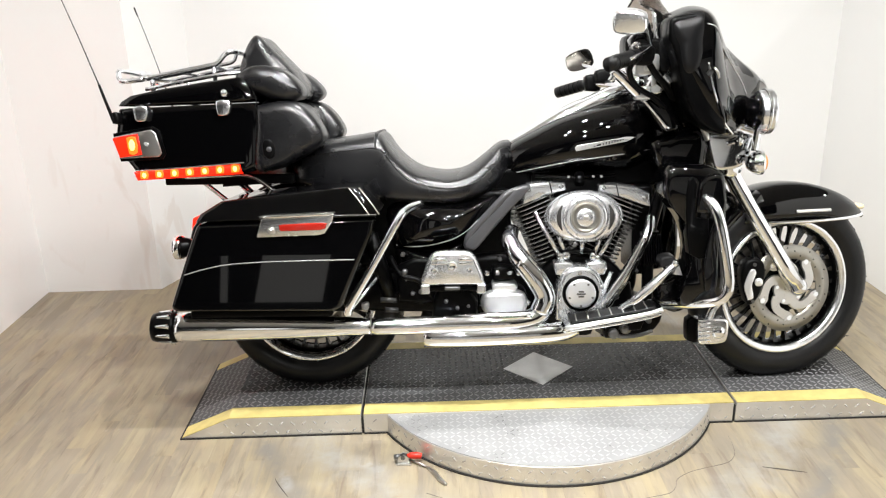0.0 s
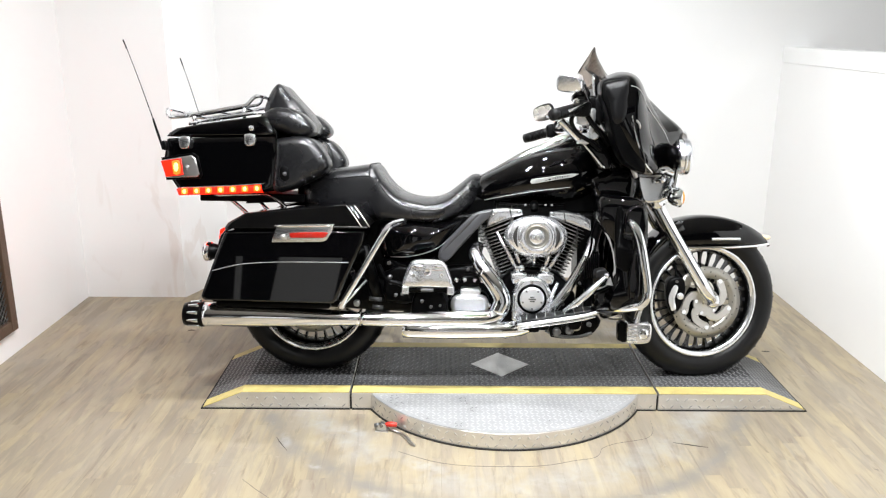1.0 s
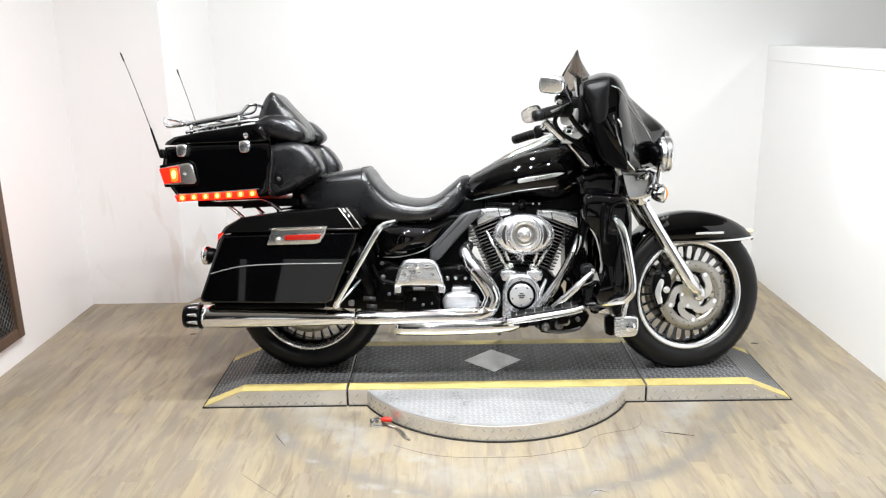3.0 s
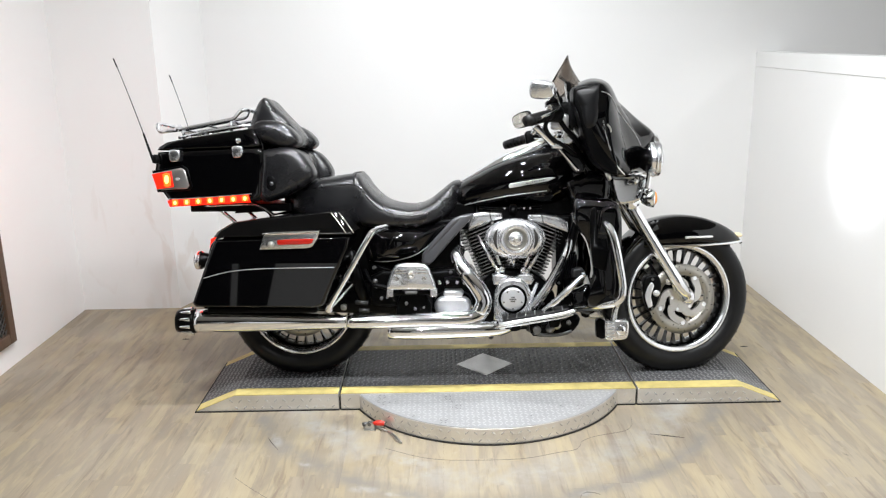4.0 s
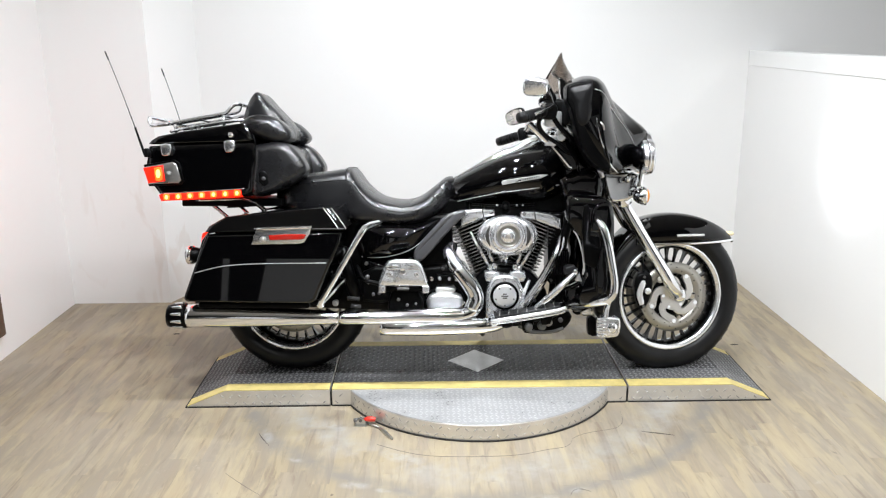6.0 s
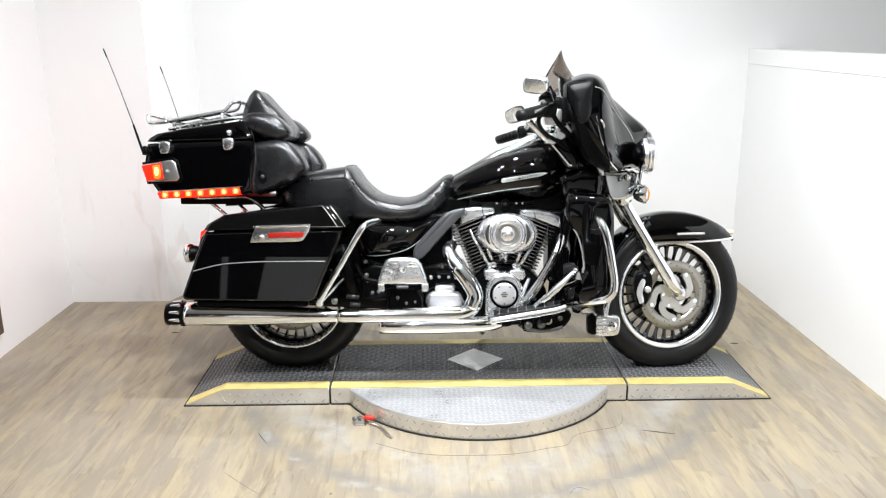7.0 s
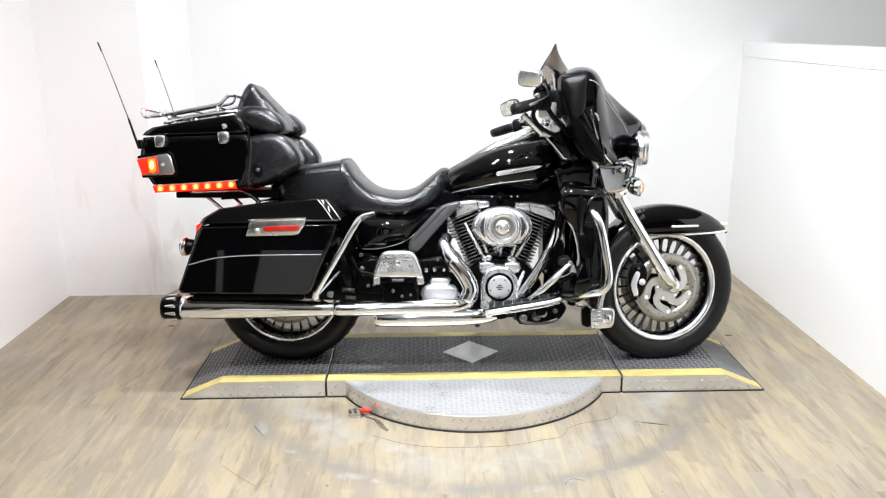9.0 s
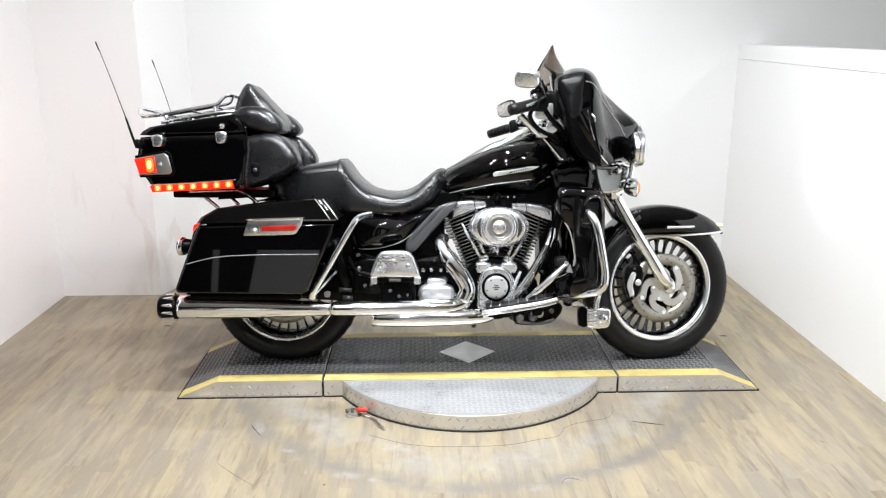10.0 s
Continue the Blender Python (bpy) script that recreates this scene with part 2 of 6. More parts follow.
        l.new(move.outputs[0], mm.inputs["Vector"])
        far_off = n.new("ShaderNodeVectorMath")
        far_off.operation = "LENGTH"
        l.new(mm.outputs[0], far_off.inputs[0])
        oval = n.new("ShaderNodeMapRange")
        oval.inputs["From Min"].default_value, oval.inputs["From Max"].default_value = 1.15, 0.45
        l.new(far_off.outputs["Value"], oval.inputs[0])
        out = blend(math_node("MULTIPLY", oval.outputs[0], noise(place, (22, 22, 1), 5, 0.38, 0.56, 0.6, 0.0, 80.0)), 0.42, (0.396, 0.391, 0.380), out)
    out = blend(noise(place, (16, 16, 1), 8, 0.62, 0.74, 0.72, 0.0, 71.0), 0.40, (0.462, 0.435, 0.374), out)
    l.new(out, b.inputs["Base Color"])
    rough = n.new("ShaderNodeMapRange")
    rough.inputs["To Min"].default_value, rough.inputs["To Max"].default_value = 0.40, 0.60
    l.new(warp.outputs["Fac"], rough.inputs[0])
    l.new(rough.outputs[0], b.inputs["Roughness"])
    bp = n.new("ShaderNodeBump")
    bp.inputs["Strength"].default_value = 0.12
    bp.inputs["Distance"].default_value = 0.002
    l.new(noise(own, (60, 3.0, 1), 6, 0.3, 0.7, 0.6, 0.3), bp.inputs["Height"])
    l.new(bp.outputs[0], b.inputs["Normal"])
    return m


def plate_metal(name, color, rough, metal, wear):
    """Tread plate: scuffed in patches, worn bright on the raised bars."""
    m = mat(name, color, rough, metal, vary=wear, scale=9, rough_vary=0.1, bump=0.15, bump_scale=220)
    return m


WALL = wall_paint()
PLANK = plank_vinyl()
PLATE = plate_metal("bright_tread_plate", (0.74, 0.72, 0.69), 0.34, 0.75, 0.22)
PLATE_TOP = plate_metal("scuffed_tread_plate", (0.50, 0.50, 0.505), 0.36, 0.45, 0.22)
TOP_BAR = plate_metal("scuffed_tread_bar", (0.66, 0.66, 0.66), 0.30, 0.5, 0.2)
PLATE_BAR = plate_metal("bright_tread_bar", (0.72, 0.72, 0.71), 0.26, 0.5, 0.08)
COATED = plate_metal("black_coated_plate", (0.018, 0.018, 0.019), 0.46, 0.1, 0.5)
COATED_BAR = plate_metal("worn_black_tread_bar", (0.27, 0.27, 0.273), 0.38, 0.3, 0.30)
GREY_GRIP = plate_metal("grey_worn_grip_coat", (0.085, 0.085, 0.088), 0.5, 0.1, 0.4)
WORN = plate_metal("grey_worn_plate", (0.74, 0.74, 0.73), 0.42, 0.25, 0.35)


# ---- mesh helpers ----
def part(name, bm, material, parent=None, label="", smooth=True, bevel=0.0, subsurf=0, solid=0.0):
    """One mesh object under a thing or part."""
    bmesh.ops.recalc_face_normals(bm, faces=bm.faces)
    me = bpy.data.meshes.new(name)
    bm.to_mesh(me)
    bm.free()
    if smooth:
        me.shade_smooth()
    me.materials.append(material)
    ob = new(name, me)
    ob.parent = parent
    if solid:
        x = ob.modifiers.new("solid", "SOLIDIFY")
        x.thickness, x.offset = solid, 0
    if bevel:
        x = ob.modifiers.new("bevel", "BEVEL")
        x.width, x.segments, x.limit_method, x.angle_limit = bevel, 3, "ANGLE", radians(35)
        x.harden_normals = True
    if subsurf:
        x = ob.modifiers.new("subsurf", "SUBSURF")
        x.levels = x.render_levels = subsurf
    if label:
        ob["label"] = label
    return ob


def flat_faces(ob, area=0.004):
    """Keeps the large faces of a rounded body truly flat."""
    for p in ob.data.polygons:
        if p.area > area:
            p.use_smooth = False
    return ob


def thing(name, label, category, m=None, group="", kind=""):
    ob = new(name)
    ob.empty_display_size = 0.1
    if m is not None:
        ob.matrix_basis = m
    return tagged(ob, label, category, group, kind)


def box(x0, x1, y0, y1, z0, z1, bm=None):
    bm = bm or bmesh.new()
    m = Matrix.LocRotScale(((x0 + x1) / 2, (y0 + y1) / 2, (z0 + z1) / 2), None, (x1 - x0, y1 - y0, z1 - z0))
    bmesh.ops.create_cube(bm, size=1, matrix=m)
    return bm


def spline(pts, per=6):
    """A smooth line through points."""
    p = [Vector(q) for q in pts]
    if len(p) < 3 or per < 2:
        return p
    p = [2 * p[0] - p[1]] + p + [2 * p[-1] - p[-2]]
    out = []
    for a, b, c, d in zip(p, p[1:], p[2:], p[3:]):
        for k in range(per):
            t = k / per
            out.append(0.5 * (2 * b + (c - a) * t + (2 * a - 5 * b + 4 * c - d) * t * t + (3 * b - a - 3 * c + d) * t ** 3))
    return out + [p[-2]]


def skin(bm, rings, caps=True, loop=True):
    """Faces between rings of equal length."""
    vs = [[bm.verts.new(q) for q in r] for r in rings]
    n = len(rings[0])
    for a, b in zip(vs, vs[1:]):
        for i in range(n if loop else n - 1):
            j = (i + 1) % n
            bm.faces.new((a[i], a[j], b[j], b[i]))
    if caps and loop:
        bm.faces.new(vs[0])
        bm.faces.new(list(reversed(vs[-1])))
    return bm


def tube(pts, r, seg=14, per=6, bm=None, squash=1.0):
    """A bent tube; r is one radius or one for each given point."""
    bm = bm or bmesh.new()
    line = spline(pts, per)
    if isinstance(r, (int, float)):
        rr = [r] * len(line)
    else:
        at = np.linspace(0, len(r) - 1, len(line))
        rr = [float(q) for q in np.interp(at, range(len(r)), r)]
    rings, side = [], None
    for i, q in enumerate(line):
        d = (line[min(i + 1, len(line) - 1)] - line[max(i - 1, 0)]).normalized()
        if side is None:
            side = d.orthogonal().normalized()
        side = (side - d * side.dot(d)).normalized()
        up = d.cross(side)
        rings.append([q + rr[i] * (math.cos(a) * side + squash * math.sin(a) * up) for a in (2 * math.pi * k / seg for k in range(seg))])
    return skin(bm, rings)


def lathe(profile, centre, axis="y", seg=40, bm=None, sx=1.0, sz=1.0):
    """A turned body: profile of (radius, height along the axis)."""
    bm = bm or bmesh.new()
    c = Vector(centre)
    rings = []
    for r, h in profile:
        ring = []
        for k in range(seg):
            a = 2 * math.pi * k / seg
            u, w = max(r, 1e-4) * math.cos(a) * sx, max(r, 1e-4) * math.sin(a) * sz
            ring.append(c + Vector({"y": (u, h, w), "x": (h, u, w), "z": (u, w, h)}[axis]))
        rings.append(ring)
    return skin(bm, rings)


def on_side(ob, x, z, s, lift=0.0012):
    """The point on the side of a mesh at x, z; s is the side."""
    me = ob.data
    tree = BVHTree.FromPolygons([v.co for v in me.vertices], [p.vertices for p in me.polygons])
    hit = tree.ray_cast(Vector((x, s * 2.0, z)), Vector((0, -s, 0)))[0]
    return (x, (hit.y if hit else s * 0.2) + s * lift, z)


def slab(outline, y0, y1, per=1, bm=None):
    """An outline in x, z given depth from y0 to y1."""
    bm = bm or bmesh.new()
    o = [(x, z) for x, z in outline]
    if per > 1:
        o = [(q.x, q.z) for q in spline([(x, 0, z) for x, z in o] + [(o[0][0], 0, o[0][1])], per)][:-1]
    return skin(bm, [[Vector((x, y0, z)) for x, z in o], [Vector((x, y1, z)) for x, z in o]])


def puff(outline, y0, y1, round_=0.03, per=4, bm=None, steps=4):
    """A padded or moulded body: an outline in x, z whose edges round in towards both sides."""
    bm = bm or bmesh.new()
    o = spline([(x, 0, z) for x, z in outline] + [(outline[0][0], 0, outline[0][1])], per)[:-1]
    c = sum(o, Vector()) / len(o)
    rings = []

    def ring(y, inset):
        out = []
        for q in o:
            d = q - c
            k = max(0.0, 1 - inset / max(d.length, 1e-6))
            out.append(Vector((c.x + d.x * k, y, c.z + d.z * k)))
        return out

    turn = [math.pi / 2 * k / steps for k in range(steps + 1)]
    for a in turn:
        rings.append(ring(y0 + round_ * (1 - math.cos(a)), round_ * (1 - math.sin(a))))
    for a in reversed(turn):
        rings.append(ring(y1 - round_ * (1 - math.cos(a)), round_ * (1 - math.sin(a))))
    return skin(bm, rings)


def dome(outline, y0, y1, per=4, steps=9, power=2.4):
    """A shield-like panel: an outline in x, z that swells from y0 at its rim to y1 in the middle."""
    o = spline([(x, 0, z) for x, z in outline] + [(outline[0][0], 0, outline[0][1])], per)[:-1]
    c = sum(o, Vector()) / len(o)
    rings = []
    for i in range(steps + 1):
        a = math.pi / 2 * i / steps
        k = max(0.03, math.cos(a))
        y = y0 + (y1 - y0) * (1 - k ** power) ** (1 / power)
        rings.append([Vector((c.x + (q.x - c.x) * k, y, c.z + (q.z - c.z) * k)) for q in o])
    return skin(bmesh.new(), rings)


def loft(stations, seg=28, power=2.6, bm=None):
    """A body along x: stations of (x, half width, bottom, top), rounded sections."""
    bm = bm or bmesh.new()
    rings = []
    for x, w, z0, z1 in stations:
        ring = []
        for k in range(seg):
            a = 2 * math.pi * k / seg
            c, s = math.cos(a), math.sin(a)
            ring.append(Vector((x, w * math.copysign(abs(c) ** (2 / power), c), (z0 + z1) / 2 + (z1 - z0) / 2 * math.copysign(abs(s) ** (2 / power), s))))
        rings.append(ring)
    return skin(bm, rings)


def smooth_stations(st, per=5):
    """Stations filled in smoothly."""
    a = np.array(st, float)
    t = np.arange(len(a))
    tt = np.linspace(0, len(a) - 1, (len(a) - 1) * per + 1)
    out = []
    for u in tt:
        i = min(int(u), len(a) - 2)
        f = u - i
        p0, p1, p2, p3 = a[max(i - 1, 0)], a[i], a[i + 1], a[min(i + 2, len(a) - 1)]
        out.append(tuple(0.5 * (2 * p1 + (p2 - p0) * f + (2 * p0 - 5 * p1 + 4 * p2 - p3) * f * f + (3 * p1 - p0 - 3 * p2 + p3) * f ** 3)))
    return out


def ball(c, r, bm=None, scale=(1, 1, 1), seg=16):
    bm = bm or bmesh.new()
    bmesh.ops.create_uvsphere(bm, u_segments=seg, v_segments=seg // 2, radius=r, matrix=Matrix.Translation(c) @ Matrix.Diagonal((*scale, 1)))
    return bm


def rod(a, b, r, seg=12, bm=None):
    return tube([a, b], r, seg, 1, bm)


# ---- setting ----
def wall(name, bm, material=WALL, label=""):
    return tagged(part(name, bm, material, smooth=False), label, "wall", kind="structure")


TOP = 2.7
floor = tagged(part("floor", box(-5.1, 5.1, -6.1, 1.6, -0.12, -0.006), JOINT, smooth=False), "oak-look plank floor, scuffed round the turntable", "floor", kind="structure")
wall("wall_west", box(-2.33, -2.21, -0.95, 1.06, -0.006, TOP), label="off-white painted wall beside the bay")
wall("wall_northwest", box(-2.33, -1.668, 1.06, 1.7, -0.006, TOP), label="off-white painted wall with faint brown water marks")
wall("wall_return", skin(bmesh.new(), [[Vector((x, y, z)) for x, y in ((-1.668, 1.063), (-1.520, 1.457), (-1.520, 1.7), (-1.667, 1.7))] for z in (-0.006, TOP)]), label="narrow off-white return between two walls")
wall("wall_north", box(-1.520, 5.1, 1.46, 1.7, -0.006, TOP), label="plain off-white painted back wall")
wall("wall_east", box(1.66, 1.80, -1.6, 1.46, -0.006, 1.275), label="half-height white painted partition wall")
tagged(part("trim", box(1.656, 1.804, -1.6, 1.457, 1.275, 1.36), WHITE_TRIM, smooth=False, bevel=0.004), "white painted capping board on the partition", "trim", kind="structure")
# unseen hall round the camera, its walls coloured near-black to stand for unlit space
wall("wall_south", box(-5.1, 5.1, -6.2, -6.1, -0.1, TOP), HALL_DARK, "unseen hall wall behind the camera, coloured near-black as if unlit")
wall("wall_hall_east", box(5.1, 5.2, -6.2, 1.7, -0.1, TOP), HALL_DARK, "unseen hall wall beyond the partition, coloured near-black as if unlit")
wall("wall_hall_west", box(-5.2, -5.1, -6.2, 1.7, -0.1, TOP), HALL_DARK, "unseen wall at the far end of the hall, coloured near-black as if unlit")
wall("wall_hall_north", box(-5.1, -2.33, 1.06, 1.7, -0.1, TOP), HALL_DARK, "unseen hall wall beside the bay, coloured near-black as if unlit")
# added pale panel, out of view, for the chrome to reflect
tagged(part("pale_reflector", box(-1.2, 2.2, -6.1, -6.05, -0.006, 2.2), PALE_PANEL, smooth=False, bevel=0.01), "unseen pale panel added behind the camera to brighten the chrome", "door", kind="structure")
# two added glowing panels, slanted to give the saddlebag its pale reflections
tagged(part("glow_panel_1", slab([(-2.71, -0.006), (-2.45, 1.33), (-1.75, 1.33), (-2.01, -0.006)], -6.1, -6.05), GLOW_PANEL, smooth=False, bevel=0.01), "slanting glowing panel added behind the camera for the saddlebag reflection", "window", kind="structure")
tagged(part("glow_panel_2", slab([(-3.07, -0.006), (-3.02, 1.3), (-2.965, 1.3), (-3.01, -0.006)], -6.1, -6.05), GLOW_PANEL, smooth=False), "narrow glowing panel added behind the camera for the saddlebag reflection", "window", kind="structure")
tagged(part("ceiling", box(-5.2, 5.2, -6.2, 1.8, TOP, TOP + 0.1), CEILING_PAINT, smooth=False), "white painted ceiling", "ceiling", kind="structure")


# ---- ceiling lamps ----
def ceiling_spot(x, y):
    ob = thing("ceiling_spot", "round recessed ceiling spotlight, switched on", "lamp", pose(x, y, TOP), group="ceiling spotlights")
    part("housing", lathe([(0.085, 0), (0.088, -0.02), (0.055, -0.024), (0.048, -0.010)], (0, 0, 0), "z", 32), WHITE_TRIM, ob, "white metal rim")
    part("lamp_glass", lathe([(0.045, -0.002), (0.045, -0.014), (0.03, -0.02), (0.001, -0.022)], (0, 0, 0), "z", 24), LAMP_GLASS, ob, "lit glass disc")
    return ob


# last three are added fill: behind the bike, in the hall, past the partition
for x, y in ((-0.88, -1.5), (-0.65, -0.9), (0.15, -0.9), (0.95, -0.9), (-0.35, -1.8), (0.45, -1.8), (-0.15, 0.30), (-0.5, -3.7), (3.0, -1.0)):
    ceiling_spot(x, y)
    lamp = bpy.data.lights.new("ceiling_light", "AREA")
    lamp.shape, lamp.size, lamp.energy, lamp.color = "DISK", 0.085, LAMP_W, (0.93, 0.965, 1.0)
    new("ceiling_light", lamp).matrix_basis = pose(x, y, TOP - 0.03)


# ---- framed mesh panel on the left wall ----
def mesh_panel():
    ob = thing("mesh_panel", "dark wooden frame with diamond wire mesh on the wall", "panel", pose(-2.21, 0.265, 0.122))
    d, w, h = 0.032, 0.9, 1.25
    part("frame_stile", box(0, d, -0.05, 0, 0, h), DARK_WOOD, ob, smooth=False, bevel=0.004)
    part("frame_stile", box(0, d, -w, -w + 0.05, 0, h), DARK_WOOD, ob, smooth=False, bevel=0.004)
    part("frame_rail", box(0, d - 0.002, -w + 0.05, -0.05, 0, 0.05), DARK_WOOD, ob, smooth=False, bevel=0.004)
    part("frame_rail", box(0, d - 0.002, -w + 0.05, -0.05, h - 0.05, h), DARK_WOOD, ob, smooth=False, bevel=0.004)
    part("backing", box(0.001, 0.006, -w + 0.045, -0.045, 0.045, h - 0.045), DARK_BACK, ob, smooth=False)
    bm = bmesh.new()
    y0, y1, z0, z1 = -w + 0.048, -0.048, 0.048, h - 0.048
    step = 0.03
    for sign in (1, -1):
        for k in range(-60, 80):
            c = k * step
            # line z = c + sign * (y - y0) clipped to the opening
            pts = []
            for y in (y0, y1):
                z = z0 + c + sign * (y - y0)
                if z0 <= z <= z1:
                    pts.append((y, z))
            for z in (z0, z1):
                y = y0 + sign * (z - z0 - c)
                if y0 < y < y1:
                    pts.append((y, z))
            if len(pts) == 2 and abs(pts[0][0] - pts[1][0]) > 0.01:
                tube([(0.014 + 0.003 * sign, *pts[0]), (0.014 + 0.003 * sign, *pts[1])], 0.0025, 5, 1, bm)
    part("wire_mesh", bm, DARK_METAL, ob, "diamond wire mesh")
    return ob


mesh_panel()


# ---- turntable ----
H, R_DISC, X_MID, X_FLAT, X_END, Y_FRONT, Y_BACK = 0.071, 0.595, 0.602, 1.035, 1.195, -0.278, 0.236


def bars(places, length, width, height):
    """Raised tread bars in one mesh. places: centre, direction along, direction across, normal."""
    vs, fs = [], []
    for c, u, w, nrm in places:
        k = len(vs)
        a, b = u * (length / 2), w * (width / 2)
        for q in (c - a, c - a * 0.45 - b, c + a * 0.45 - b, c + a, c + a * 0.45 + b, c - a * 0.45 + b):
            vs.append(q)
        vs += [c - a * 0.5 + nrm * height, c + a * 0.5 + nrm * height]
        fs += [(k, k + 1, k + 6), (k + 1, k + 2, k + 7, k + 6), (k + 2, k + 3, k + 7), (k + 3, k + 4, k + 7), (k + 4, k + 5, k + 6, k + 7), (k + 5, k, k + 6)]
    me = bpy.data.meshes.new("tread")
    me.from_pydata(vs, [], fs)
    me.shade_smooth()
    return me


def mesh_part(name, me, material, parent, label=""):
    me.materials.append(material)
    ob = new(name, me)
    ob.parent = parent
    if label:
        ob["label"] = label
    ob["kind"] = "stuff"
    return ob


def deck_z(x):
    return H if abs(x) <= X_FLAT else H - (H - 0.004) * (abs(x) - X_FLAT) / (X_END - X_FLAT)


def deck_normal(x):
    if abs(x) <= X_FLAT:
        return Vector((0, 0, 1))
    return Vector((math.copysign(H - 0.004, x), 0, X_END - X_FLAT)).normalized()


def deck_bars(x0, x1, y0, y1, lift, keep=lambda x, y: True, pitch=0.0205):
    out = []
    nx, ny = int((x1 - x0) / pitch), int((y1 - y0) / pitch)
    for i in range(nx):
        for j in range(ny):
            x, y = x0 + (i + 0.5) * (x1 - x0) / nx, y0 + (j + 0.5) * (y1 - y0) / ny
            if not keep(x, y):
                continue
            nrm = deck_normal(x)
            t = Vector((nrm.z, 0, -nrm.x))
            v = Vector((0, 1, 0))
            s = 1 if (i + j) % 2 else -1
            u = (t + s * v).normalized()
            out.append((Vector((x, y, deck_z(x) + lift)), u, nrm.cross(u), nrm))
    return out


def face_bars(x0, x1, y, z0, pitch=0.036):
    """Tread bars on a front face at y."""
    out = []
    for i in range(int((x1 - x0) / pitch)):
        for j in (0, 1):
            x = x0 + (i + 0.5 + 0.5 * j) * pitch
            z = z0 + 0.017 + 0.030 * j
            if x > x1 - 0.01 or z + 0.012 > deck_z(x):
                continue
            u = Vector((1, 0, 0.9 if (i + j) % 2 else -0.9)).normalized()
            nrm = Vector((0, -1 if y < 0 else 1, 0))
            out.append((Vector((x, y, z)), u, nrm.cross(u), nrm))
    return out


def strip(x0, x1, y0, y1, lift, thick, n=1):
    """A thin layer that follows the deck's profile."""
    xs = sorted({x0, x1, *[c for c in (-X_FLAT, X_FLAT) if x0 < c < x1]})
    ring = [Vector((x, 0, deck_z(x) + lift + thick)) for x in xs] + [Vector((x, 0, deck_z(x) + lift)) for x in reversed(xs)]
    return skin(bmesh.new(), [[q + Vector((0, y, 0)) for q in ring] for y in (y0, y1)])


def middle():
    ob = thing("turntable", "tread-plate turntable with half-round step, black deck and yellow edges", "turntable", pose(0, 0, 0))
    part("platform", box(-X_MID, X_MID, Y_FRONT, Y_BACK, 0, H), PLATE, ob, "bright tread-plate sides", smooth=False, bevel=0.003)
    a0 = math.asin((0.001 - Y_FRONT) / R_DISC)
    arc = [Vector((R_DISC * math.cos(a), -R_DISC * math.sin(a), 0)) for a in np.linspace(a0, math.pi - a0, 49)]
    part("disc_segment", skin(bmesh.new(), [[q + Vector((0, 0, z)) for q in arc] for z in (0.004, H - 0.005)]), PLATE, ob, "bright tread-plate half disc", smooth=False, bevel=0.002)
    part("disc_top", skin(bmesh.new(), [[q * 0.996 + Vector((0, 0, z)) for q in arc] for z in (H - 0.0045, H - 0.002)]), PLATE_TOP, ob, "scuffed tread-plate disc top", smooth=False)
    keep = lambda x, y: x * x + y * y < (R_DISC - 0.015) ** 2
    me = bars([(c - Vector((0, 0, 0.002)), u, w, nrm) for c, u, w, nrm in deck_bars(-R_DISC, R_DISC, -R_DISC, Y_FRONT - 0.008, 0, keep, 0.0205)], 0.0215, 0.005, 0.0016)
    mesh_part("raised_tread", me, TOP_BAR, ob)
    # bars round the rim
    out = []
    n = 56
    for k in range(n):
        for j in (0, 1):
            a = math.pi * (k + 0.5 + 0.5 * j) / n
            if R_DISC * math.sin(a) < abs(Y_FRONT) + 0.01:
                continue
            nrm = Vector((math.cos(a), -math.sin(a), 0))
            t = Vector((-nrm.y, nrm.x, 0))
            u = (t + Vector((0, 0, 0.9 if (k + j) % 2 else -0.9))).normalized()
            out.append((nrm * R_DISC + Vector((0, 0, 0.018 + 0.030 * j)), u, nrm.cross(u), nrm))
    mesh_part("raised_tread", bars(out, 0.021, 0.0045, 0.002), PLATE_BAR, ob)
    # dark strip that draws the shadow line where the disc meets the floor
    part("shadow_line", skin(bmesh.new(), [[Vector((r * math.cos(a), -r * math.sin(a), z)) for r, z in ((R_DISC - 0.03, 0.0), (R_DISC + 0.004, 0.0), (R_DISC + 0.004, 0.006), (R_DISC - 0.03, 0.006))] for a in np.linspace(0.5, math.pi - 0.5, 40)]), DARK_BACK, ob, "dark strip standing for the shadow line under the disc")
    part("deck", strip(-X_MID + 0.002, X_MID - 0.002, -0.112, 0.184, 0, 0.002), COATED, ob, "black coated deck", smooth=False)
    part("grip_strip", strip(-X_MID + 0.002, X_MID - 0.002, -0.214, -0.112, 0, 0.0018), GREY_GRIP, ob, "grey worn grip strip", smooth=False)
    part("edge_stripe", strip(-X_MID + 0.001, X_MID - 0.001, Y_FRONT, -0.214, 0, 0.0025), YELLOW, ob, "yellow painted edge", smooth=False)
    part("edge_stripe", strip(-X_MID + 0.001, X_MID - 0.001, 0.184, Y_BACK, 0, 0.0025), YELLOW, ob, "yellow painted edge", smooth=False)
    # the same drawn shadow line along the platform
    part("shadow_line", box(-X_MID, X_MID, Y_FRONT - 0.004, Y_BACK + 0.004, 0, 0.005), DARK_BACK, ob, "dark strip standing for the shadow line under the platform", smooth=False)
    d = 0.124
